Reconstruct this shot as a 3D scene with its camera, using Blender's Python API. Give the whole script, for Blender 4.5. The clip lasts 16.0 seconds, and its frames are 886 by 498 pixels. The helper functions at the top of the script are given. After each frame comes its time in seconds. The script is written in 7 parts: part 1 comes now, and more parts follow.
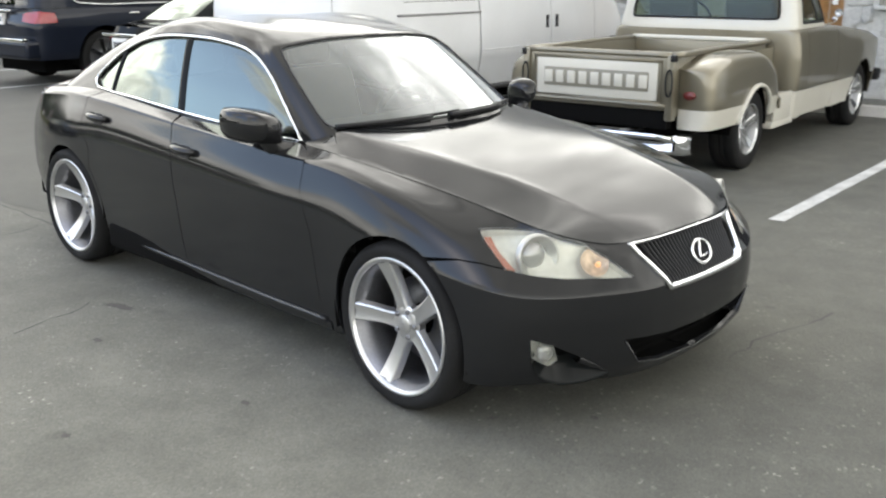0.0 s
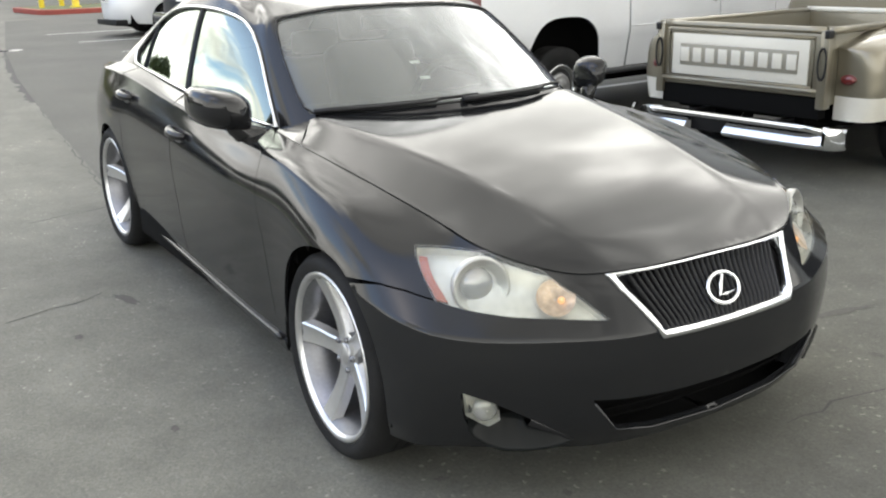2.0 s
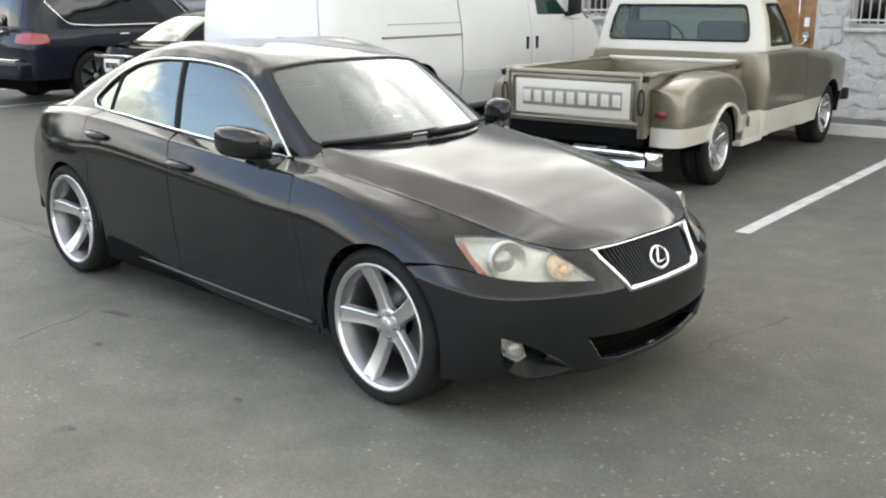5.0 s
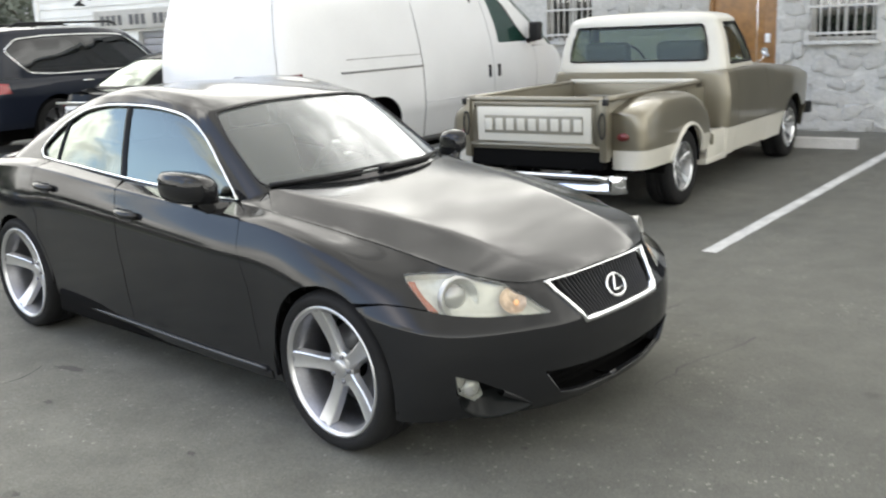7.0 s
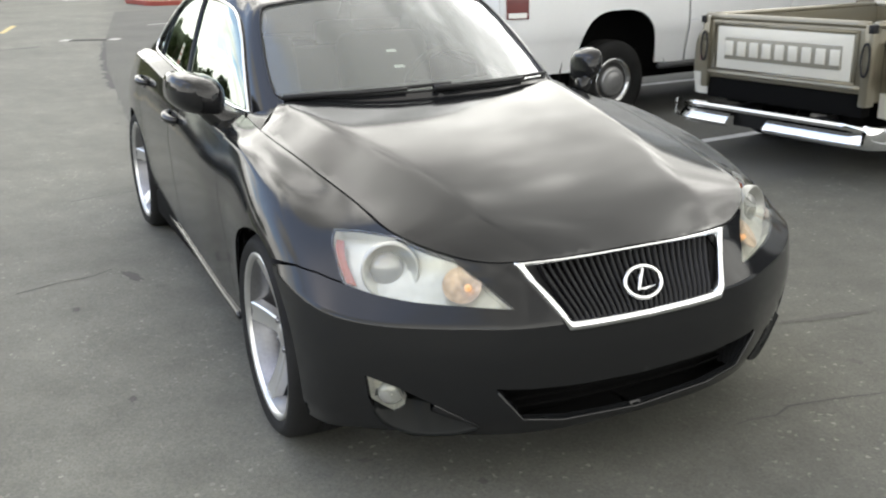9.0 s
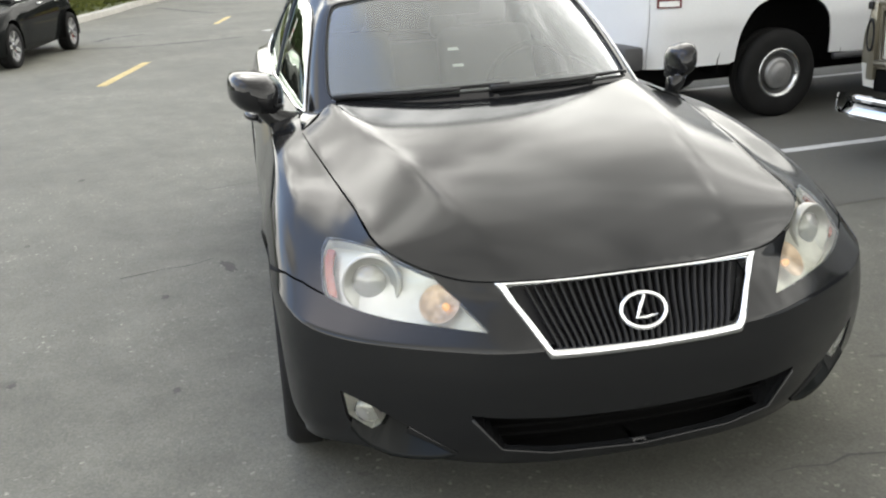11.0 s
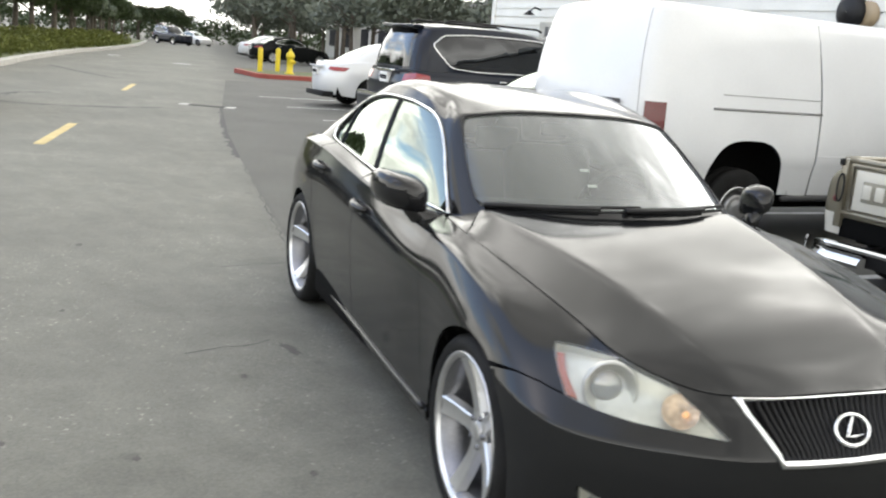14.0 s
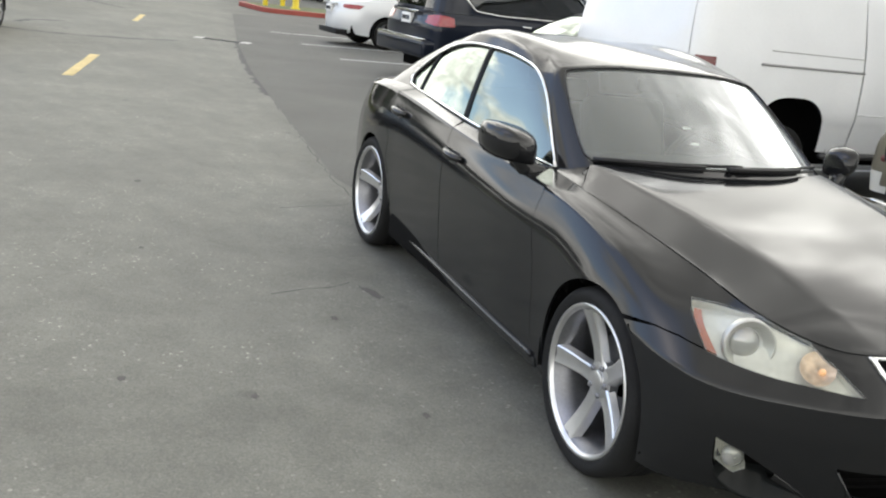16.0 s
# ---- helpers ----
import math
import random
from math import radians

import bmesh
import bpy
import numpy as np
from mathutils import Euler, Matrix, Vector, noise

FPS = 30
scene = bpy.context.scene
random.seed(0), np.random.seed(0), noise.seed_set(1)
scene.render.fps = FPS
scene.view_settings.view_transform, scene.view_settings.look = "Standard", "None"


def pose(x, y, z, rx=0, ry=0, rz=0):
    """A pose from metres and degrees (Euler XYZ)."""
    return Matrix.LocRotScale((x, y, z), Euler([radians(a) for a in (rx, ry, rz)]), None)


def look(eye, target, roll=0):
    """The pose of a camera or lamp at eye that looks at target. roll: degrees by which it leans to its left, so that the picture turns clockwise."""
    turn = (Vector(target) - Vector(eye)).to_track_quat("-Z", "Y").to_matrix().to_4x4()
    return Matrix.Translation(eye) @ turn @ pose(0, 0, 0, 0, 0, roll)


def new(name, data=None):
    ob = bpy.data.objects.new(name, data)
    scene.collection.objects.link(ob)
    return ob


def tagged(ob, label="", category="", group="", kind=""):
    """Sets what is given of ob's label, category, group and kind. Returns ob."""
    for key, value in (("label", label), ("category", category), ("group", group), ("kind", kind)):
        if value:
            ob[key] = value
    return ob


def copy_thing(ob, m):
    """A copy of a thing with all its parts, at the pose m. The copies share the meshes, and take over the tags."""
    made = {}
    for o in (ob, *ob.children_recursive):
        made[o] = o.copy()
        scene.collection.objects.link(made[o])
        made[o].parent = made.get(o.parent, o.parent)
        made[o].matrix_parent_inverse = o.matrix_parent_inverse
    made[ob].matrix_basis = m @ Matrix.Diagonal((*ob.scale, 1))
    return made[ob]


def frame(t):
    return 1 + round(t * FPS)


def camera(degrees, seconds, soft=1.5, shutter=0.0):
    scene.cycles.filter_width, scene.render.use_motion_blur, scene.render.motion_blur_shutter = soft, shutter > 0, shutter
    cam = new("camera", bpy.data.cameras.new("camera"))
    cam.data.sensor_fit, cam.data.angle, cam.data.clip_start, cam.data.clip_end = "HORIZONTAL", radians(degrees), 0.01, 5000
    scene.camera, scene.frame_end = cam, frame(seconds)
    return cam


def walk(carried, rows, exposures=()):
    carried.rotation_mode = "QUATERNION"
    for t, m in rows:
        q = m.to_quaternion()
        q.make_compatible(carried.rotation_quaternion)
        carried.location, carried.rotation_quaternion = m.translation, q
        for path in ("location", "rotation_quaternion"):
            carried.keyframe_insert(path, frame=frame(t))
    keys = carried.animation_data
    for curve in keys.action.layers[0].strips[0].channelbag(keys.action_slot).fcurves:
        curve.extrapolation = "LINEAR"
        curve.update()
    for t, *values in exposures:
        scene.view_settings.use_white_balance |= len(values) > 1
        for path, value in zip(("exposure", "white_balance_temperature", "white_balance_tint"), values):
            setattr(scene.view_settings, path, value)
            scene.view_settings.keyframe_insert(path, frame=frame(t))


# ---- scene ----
cam = camera(50.0, 16.0, soft=2.1, shutter=0.4)
PATH = [
    (0, (2.414, -3.118, 1.573), (1.08, -1.734, 1.021), -0.1),
    (0.5, (2.445, -2.689, 1.551), (0.984, -1.434, 1.013), -0.4),
    (1, (2.417, -2.368, 1.504), (0.865, -1.248, 0.925), -1.3),
    (1.5, (2.379, -2.146, 1.493), (0.801, -1.075, 0.891), -1.7),
    (2, (2.445, -2.006, 1.489), (0.831, -0.982, 0.9), -1.1),
    (2.5, (2.511, -1.979, 1.49), (0.866, -0.999, 0.913), -2.4),
    (3, (2.552, -2.105, 1.515), (0.969, -0.99, 1.013), -3.1),
    (3.5, (2.562, -2.343, 1.554), (1.091, -1.099, 1.016), -4.7),
    (6, (2.685, -3.627, 1.615), (1.422, -2.152, 1.137), 0.6),
    (6.5, (2.612, -3.505, 1.617), (1.399, -1.993, 1.125), -2.1),
    (7, (2.675, -3.152, 1.614), (1.371, -1.706, 1.158), -2.6),
    (7.5, (2.683, -2.742, 1.572), (1.234, -1.455, 1.076), 1.6),
    (8, (2.658, -2.327, 1.557), (1.146, -1.143, 1.0), 1.1),
    (8.5, (2.716, -1.901, 1.492), (1.063, -0.931, 0.923), 0.7),
    (9, (2.727, -1.57, 1.465), (1.009, -0.738, 0.868), -1.1),
    (9.5, (2.724, -1.312, 1.48), (0.938, -0.659, 0.862), -1.0),
    (12, (2.84, -0.934, 1.482), (0.974, -0.545, 0.876), -3.2),
    (12.5, (2.86, -1.099, 1.497), (1.007, -0.622, 0.915), -1.5),
    (13, (2.908, -1.425, 1.511), (1.083, -0.806, 0.976), 0.3),
    (13.5, (2.785, -1.698, 1.539), (0.975, -0.995, 1.062), 2.4),
    (14, (2.659, -2.071, 1.554), (0.845, -1.336, 1.136), 4.9),
    (14.5, (2.617, -2.416, 1.551), (0.898, -1.524, 1.054), 3.1),
    (15, (2.482, -2.525, 1.552), (0.837, -1.479, 1.104), 4.5),
    (15.5, (2.509, -2.61, 1.555), (0.771, -1.76, 1.047), 5.3),
    (16, (2.551, -2.542, 1.559), (0.779, -1.782, 1.025), 7.0),
]
walk(cam, [(t, look(eye, target, roll)) for t, eye, target, roll in PATH], exposures=[(0, 1.26), (.5, 1.26), (2, 1.26), (3.5, 1.24), (6.5, 1.20), (9, 1.18), (12.5, 1.14), (13.5, 1.12), (15.5, 1.03), (16, 1.03)])

# ---- sky, sun and exposure ----
world = bpy.data.worlds.new("sky")
scene.world = world
world.use_nodes = True
SUN_ELEV, SUN_ROT = radians(53), radians(180)


def sky_nodes():
    nt = world.node_tree
    nt.nodes.clear()
    n, l = nt.nodes.new, nt.links.new

    def math_node(op, a, b=None, c=None, clamp=False):
        m = n("ShaderNodeMath")
        m.operation, m.use_clamp = op, clamp
        for k, v in enumerate((a, b, c)):
            if v is None:
                continue
            if isinstance(v, (int, float)):
                m.inputs[k].default_value = v
            else:
                l(v, m.inputs[k])
        return m.outputs[0]

    def span(v, a, b, lo, hi, kind="SMOOTHSTEP"):
        m = n("ShaderNodeMapRange")
        m.interpolation_type = kind
        for k, q in (("From Min", a), ("From Max", b), ("To Min", lo), ("To Max", hi)):
            m.inputs[k].default_value = q
        l(v, m.inputs["Value"])
        return m.outputs[0]

    def noise(vec, scale, detail, rough, distort=0.0):
        t = n("ShaderNodeTexNoise")
        t.inputs["Scale"].default_value, t.inputs["Detail"].default_value = scale, detail
        t.inputs["Roughness"].default_value, t.inputs["Distortion"].default_value = rough, distort
        l(vec, t.inputs["Vector"])
        return t.outputs["Fac"]

    sky = n("ShaderNodeTexSky")
    sky.sky_type, sky.sun_disc = "NISHITA", False
    sky.sun_elevation, sky.sun_rotation = SUN_ELEV, SUN_ROT
    sky.air_density, sky.dust_density, sky.ozone_density = 1.0, 0.6, 1.6
    geo = n("ShaderNodeTexCoord")
    way = geo.outputs["Generated"]
    sep = n("ShaderNodeSeparateXYZ")
    l(way, sep.inputs[0])
    X, Y, Z = sep.outputs
    # clouds lie on a sheet overhead, so they flatten towards the horizon
    far = math_node("ADD", math_node("MAXIMUM", Z, 0.0), 0.32)
    comb = n("ShaderNodeCombineXYZ")
    l(math_node("DIVIDE", X, far), comb.inputs[0])
    l(math_node("DIVIDE", Y, far), comb.inputs[1])
    l(math_node("MULTIPLY", Z, 0.6), comb.inputs[2])
    sheet = comb.outputs[0]
    heap = noise(sheet, 1.35, 7.0, 0.56, 0.25)
    # cover weighted for the paint reflections: closed over the building side, broken heaps over the lane side with more
    # of them low down
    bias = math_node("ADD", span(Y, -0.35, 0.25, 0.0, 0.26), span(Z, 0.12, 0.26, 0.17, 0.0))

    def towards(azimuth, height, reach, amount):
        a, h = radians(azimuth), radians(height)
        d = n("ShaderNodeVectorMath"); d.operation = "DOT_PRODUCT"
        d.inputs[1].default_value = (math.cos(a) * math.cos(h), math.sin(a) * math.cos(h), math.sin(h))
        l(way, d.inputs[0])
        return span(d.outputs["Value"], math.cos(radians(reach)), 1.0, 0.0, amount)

    # patches of more or less cover, placed where the sedan should mirror cloud or blue
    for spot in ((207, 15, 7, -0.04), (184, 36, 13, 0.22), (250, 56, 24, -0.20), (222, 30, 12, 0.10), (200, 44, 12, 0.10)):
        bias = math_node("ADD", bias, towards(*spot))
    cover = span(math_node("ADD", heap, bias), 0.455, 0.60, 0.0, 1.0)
    body = noise(sheet, 3.1, 8.0, 0.62, 0.4)
    fine = noise(sheet, 8.0, 5.0, 0.6, 0.3)
    mixed = math_node("ADD", math_node("MULTIPLY", body, 0.72), math_node("MULTIPLY", fine, 0.28))
    lump = span(mixed, 0.42, 0.68, 0.0, 1.0, "LINEAR")
    tone = math_node("MULTIPLY_ADD", math_node("POWER", lump, 1.3), 13.0, 8.0)
    # brightness cut towards overhead to darken what upper panels mirror, the lit heaps stand low
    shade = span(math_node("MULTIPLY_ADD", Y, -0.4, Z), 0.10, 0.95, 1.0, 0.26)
    # brightness raised low behind the parked row, for a pale reflection in the roof
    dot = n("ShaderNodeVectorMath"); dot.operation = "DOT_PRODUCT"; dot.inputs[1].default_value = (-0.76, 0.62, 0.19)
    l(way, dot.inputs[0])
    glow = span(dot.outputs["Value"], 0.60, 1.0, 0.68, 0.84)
    # bright patches added higher up over the building, for mottled reflections in the bonnet
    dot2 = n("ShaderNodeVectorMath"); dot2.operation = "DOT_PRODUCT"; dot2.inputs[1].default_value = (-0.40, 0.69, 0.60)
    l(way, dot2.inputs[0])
    bonnet_boost = math_node("MULTIPLY", span(dot2.outputs["Value"], 0.90, 0.99, 0.0, 1.0), span(mixed, 0.49, 0.62, 0.0, 0.38))
    glow = math_node("ADD", glow, bonnet_boost)
    # another bright patch added over the end of the lane, for white streaks on the fender
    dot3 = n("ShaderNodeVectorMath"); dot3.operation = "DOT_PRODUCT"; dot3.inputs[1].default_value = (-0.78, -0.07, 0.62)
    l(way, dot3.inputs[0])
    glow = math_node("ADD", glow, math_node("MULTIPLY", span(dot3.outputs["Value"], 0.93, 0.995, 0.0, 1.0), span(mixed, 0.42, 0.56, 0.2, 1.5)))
    # cloud brightness raised on the lane side, as for heaps lit from the front
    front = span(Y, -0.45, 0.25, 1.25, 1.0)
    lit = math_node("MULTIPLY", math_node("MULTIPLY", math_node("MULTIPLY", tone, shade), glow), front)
    col = n("ShaderNodeVectorMath"); col.operation = "SCALE"; col.inputs[0].default_value = (1.015, 1.0, 0.935)
    l(lit, col.inputs["Scale"])
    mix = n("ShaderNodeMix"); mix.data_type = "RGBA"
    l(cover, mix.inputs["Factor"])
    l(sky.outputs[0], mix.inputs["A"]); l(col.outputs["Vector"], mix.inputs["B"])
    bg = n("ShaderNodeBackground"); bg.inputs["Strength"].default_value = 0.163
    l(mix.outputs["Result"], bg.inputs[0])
    out = n("ShaderNodeOutputWorld")
    l(bg.outputs[0], out.inputs[0])


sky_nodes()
sun = new("sun", bpy.data.lights.new("sun", "SUN"))
sun.data.energy, sun.data.angle, sun.data.color = 0.5, radians(120), (1.0, 0.97, 0.88)
sun.matrix_world = look((0, 0, 30), (3, 21, 0))


# ---- materials ----
def mat(name, color, rough=0.5, metal=0.0, grain=0.0, scale=60.0, bump=0.0, coat=0.0, spread=0.0, spread_scale=2.0, spec=0.5, rvar=0.0, alpha_emit=None, coat_rough=0.03, coat_ior=1.5):
    """A surface: base colour with fine grain and broad stains, relief and gloss that vary with them."""
    m = bpy.data.materials.new(name)
    m.use_nodes = True
    nt = m.node_tree
    n, l = nt.nodes.new, nt.links.new
    b = nt.nodes["Principled BSDF"]
    b.inputs["Base Color"].default_value = (*color, 1)
    b.inputs["Roughness"].default_value = rough
    b.inputs["Metallic"].default_value = metal
    b.inputs["Specular IOR Level"].default_value = spec
    b.inputs["Coat Weight"].default_value = coat
    b.inputs["Coat Roughness"].default_value = coat_rough
    b.inputs["Coat IOR"].default_value = coat_ior
    if alpha_emit:
        b.inputs["Emission Color"].default_value = (*alpha_emit[:3], 1)
        b.inputs["Emission Strength"].default_value = alpha_emit[3]
    if not (grain or bump or spread or rvar):
        return m
    co = n("ShaderNodeTexCoord")
    fine = n("ShaderNodeTexNoise")
    fine.inputs["Scale"].default_value, fine.inputs["Detail"].default_value = scale, 4
    l(co.outputs["Object"], fine.inputs["Vector"])
    broad = n("ShaderNodeTexNoise")
    broad.inputs["Scale"].default_value, broad.inputs["Detail"].default_value = spread_scale, 5
    l(co.outputs["Object"], broad.inputs["Vector"])
    mg = n("ShaderNodeMapRange")
    mg.inputs["From Min"].default_value, mg.inputs["From Max"].default_value = 0.25, 0.75
    mg.inputs["To Min"].default_value, mg.inputs["To Max"].default_value = 1 - grain, 1 + grain
    l(fine.outputs["Fac"], mg.inputs["Value"])
    ms = n("ShaderNodeMapRange")
    ms.inputs["From Min"].default_value, ms.inputs["From Max"].default_value = 0.3, 0.7
    ms.inputs["To Min"].default_value, ms.inputs["To Max"].default_value = 1 - spread, 1 + spread
    l(broad.outputs["Fac"], ms.inputs["Value"])
    mul = n("ShaderNodeMath"); mul.operation = "MULTIPLY"
    l(mg.outputs[0], mul.inputs[0]); l(ms.outputs[0], mul.inputs[1])
    sc = n("ShaderNodeVectorMath"); sc.operation = "SCALE"
    sc.inputs[0].default_value = color
    l(mul.outputs[0], sc.inputs["Scale"])
    l(sc.outputs["Vector"], b.inputs["Base Color"])
    if rvar:
        mr = n("ShaderNodeMapRange")
        mr.inputs["From Min"].default_value, mr.inputs["From Max"].default_value = 0.3, 0.7
        mr.inputs["To Min"].default_value, mr.inputs["To Max"].default_value = max(0, rough - rvar), rough + rvar
        l(broad.outputs["Fac"], mr.inputs["Value"])
        l(mr.outputs[0], b.inputs["Roughness"])
    if bump:
        bp = n("ShaderNodeBump")
        bp.inputs["Strength"].default_value, bp.inputs["Distance"].default_value = bump, 0.01
        l(fine.outputs["Fac"], bp.inputs["Height"])
        l(bp.outputs[0], b.inputs["Normal"])
    return m


def glass(name, tint, rough=0.0, base=0.06, milkiness=0.0, power=3.5, gain=1.0, sheen=(0.95, 0.97, 1)):
    """Tinted pane: clear part darkened by the tint, gloss by Fresnel."""
    m = bpy.data.materials.new(name)
    m.use_nodes = True
    nt = m.node_tree
    nt.nodes.clear()
    n, l = nt.nodes.new, nt.links.new
    tr = n("ShaderNodeBsdfTransparent"); tr.inputs[0].default_value = (*tint, 1)
    gl = n("ShaderNodeBsdfGlossy"); gl.inputs["Roughness"].default_value = rough
    gl.inputs[0].default_value = (*sheen, 1)
    fr = n("ShaderNodeLayerWeight"); fr.inputs["Blend"].default_value = 0.5
    pw = n("ShaderNodeMath"); pw.operation = "POWER"; pw.inputs[1].default_value = power
    l(fr.outputs["Facing"], pw.inputs[0])
    ad = n("ShaderNodeMath"); ad.operation = "MULTIPLY_ADD"; ad.inputs[1].default_value = gain; ad.inputs[2].default_value = base; ad.use_clamp = True
    l(pw.outputs[0], ad.inputs[0])
    mx = n("ShaderNodeMixShader")
    l(ad.outputs[0], mx.inputs[0]); l(tr.outputs[0], mx.inputs[1]); l(gl.outputs[0], mx.inputs[2])
    last = mx
    # a share of pale diffuse makes the pane milky
    if milkiness:
        df = n("ShaderNodeBsdfDiffuse"); df.inputs[0].default_value = (0.62, 0.64, 0.61, 1)
        last = n("ShaderNodeMixShader"); last.inputs[0].default_value = milkiness
        l(mx.outputs[0], last.inputs[1]); l(df.outputs[0], last.inputs[2])
    out = n("ShaderNodeOutputMaterial")
    l(last.outputs[0], out.inputs[0])
    return m


PAINT = mat("grey_mica_paint", (0.0092, 0.0096, 0.0104), 0.45, 0.0, spec=0.0, grain=0.10, scale=900, coat=1.0, spread=0.05, coat_rough=0.095, coat_ior=1.45)
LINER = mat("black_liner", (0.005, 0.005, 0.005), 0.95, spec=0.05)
CHROME = mat("chrome", (0.82, 0.83, 0.84), 0.06, 1.0)
SATIN = mat("satin_trim", (0.6, 0.61, 0.62), 0.22, 1.0)
BLACK = mat("black_plastic", (0.009, 0.009, 0.010), 0.5, spec=0.3, grain=0.2, scale=300)
RUBBER = mat("tyre_rubber", (0.011, 0.011, 0.011), 0.8, spec=0.2, grain=0.25, scale=150, spread=0.3, spread_scale=6, bump=0.1)
RIM_FACE = mat("brushed_rim_face", (0.62, 0.62, 0.62), 0.28, 0.9, grain=0.06, scale=200, spread=0.08, spread_scale=9)
RIM_DARK = mat("silver_rim_barrel", (0.21, 0.21, 0.22), 0.38, 0.85, grain=0.1, scale=80, spread=0.1, spread_scale=8)
GLASS_SIDE = glass("tinted_side_glass", (0.06, 0.065, 0.065), base=0.18, sheen=(0.92, 1.0, 0.92))
GLASS_DARK = glass("dark_privacy_glass", (0.05, 0.055, 0.06), base=0.06)
GLASS_WIND = glass("windscreen_glass", (0.62, 0.67, 0.62), rough=0.03, base=0.03, milkiness=0.14, power=3.0, gain=2.0)
GLASS_CLEAR = glass("lamp_cover", (0.92, 0.93, 0.89), base=0.05, milkiness=0.06)
LAMP_BOWL = mat("lamp_reflector", (0.60, 0.59, 0.55), 0.34, 0.5, grain=0.1, scale=40, spread=0.15, spread_scale=14)
LAMP_RING = mat("lamp_ring", (0.44, 0.44, 0.42), 0.38, 0.7)
LAMP_LENS = mat("projector_lens", (0.30, 0.30, 0.29), 0.08, 0.3, coat=1.0)
AMBER = mat("amber_marker", (0.30, 0.07, 0.03), 0.25, coat=0.6)
# faint emission adds the small hot highlights inside the turn lamp
AMBER_GLOW = mat("glowing_amber_bulb", (0.75, 0.36, 0.15), 0.25, 0.0, coat=0.5, alpha_emit=(1.0, 0.55, 0.22, 0.25))
RED_LENS = mat("red_lamp_lens", (0.26, 0.016, 0.022), 0.2, coat=0.8, grain=0.25, scale=90)
DARK_RED = mat("dull_red_lens", (0.11, 0.010, 0.010), 0.3, coat=0.5, grain=0.2, scale=90)
# the warm tint puts the amber glow into the bowl's colour
TURN_BOWL = mat("warm_lamp_bowl", (0.46, 0.345, 0.26), 0.30, 0.6, grain=0.25, scale=70, spread=0.3, spread_scale=30)
LEATHER = mat("dark_seat_leather", (0.13, 0.13, 0.12), 0.55, grain=0.15, scale=120)
DASH = mat("dashboard", (0.05, 0.052, 0.05), 0.7, grain=0.15, scale=200)
PAPER = mat("matt_white", (0.75, 0.75, 0.73), 0.6)
GOLD = mat("olive_gold_paint", (0.205, 0.186, 0.138), 0.36, 0.65, grain=0.12, scale=700, coat=0.7, spread=0.06)
CREAM = mat("cream_paint", (0.56, 0.54, 0.47), 0.35, 0.0, coat=0.6, grain=0.03, scale=80, spread=0.05)
VAN_WHITE = mat("white_van_paint", (0.70, 0.71, 0.72), 0.34, 0.0, coat=0.5, grain=0.02, scale=60, spread=0.04, spread_scale=1.5)
SILVER_WHITE = mat("pearl_white_paint", (0.66, 0.67, 0.68), 0.3, 0.1, coat=0.8, spread=0.03)
BLUE_BLACK = mat("blue_black_paint", (0.009, 0.012, 0.021), 0.40, 0.2, spec=0.1, coat_rough=0.05, coat=0.75, coat_ior=1.38, spread=0.05)
BLACK_PAINT = mat("black_car_paint", (0.010, 0.011, 0.011), 0.45, 0.0, coat_rough=0.05, coat=0.35, coat_ior=1.36, spec=0.0, spread=0.05)
DARK_STEEL = mat("dull_wheel_steel", (0.09, 0.09, 0.09), 0.5, 0.5, grain=0.1, scale=60)
STEEL = mat("painted_steel_wheel", (0.30, 0.30, 0.30), 0.45, 0.6, grain=0.1, scale=60)
VAN_GAP = mat("van_seam_grey", (0.22, 0.22, 0.22), 0.8)
GREY_PLASTIC = mat("grey_bumper", (0.05, 0.05, 0.052), 0.55, grain=0.15, scale=120)
DARK_BROWN = mat("gate_lettering_ground", (0.26, 0.245, 0.20), 0.4, 0.3, grain=0.1, scale=200)
GLASS_VAN = glass("teal_van_glass", (0.20, 0.40, 0.35), base=0.05)
GLASS_GREEN = glass("greenish_cab_glass", (0.50, 0.56, 0.47), base=0.03)


# ---- mesh kit ----
def part(name, bm, material, parent=None, label="", smooth=True):
    """Links a bmesh as one mesh object."""
    me = bpy.data.meshes.new(name)
    bm.normal_update()
    lay = bm.verts.layers.float_vector.get("net_normal")
    exact = [tuple(v[lay]) for v in bm.verts] if lay is not None else None
    if lay is not None:
        bm.verts.layers.float_vector.remove(lay)
    bm.to_mesh(me)
    bm.free()
    if smooth:
        me.polygons.foreach_set("use_smooth", [True] * len(me.polygons))
    if exact:
        me.normals_split_custom_set_from_vertices(exact)
    ms = material if isinstance(material, (list, tuple)) else [material]
    for m in ms:
        me.materials.append(m)
    ob = new(name, me)
    if parent is not None:
        ob.parent = parent
    if label:
        ob["label"] = label
    return ob


def thing(name, label, category, m=None, group="", kind=""):
    ob = new(name)
    ob.empty_display_size = 0.1
    if m is not None:
        ob.matrix_world = m
    return tagged(ob, label, category, group, kind)


def sharp(ob, degrees=35):
    """Keeps edges over that angle crisp under smooth shading."""
    ob.data.set_sharp_from_angle(angle=radians(degrees))
    return ob


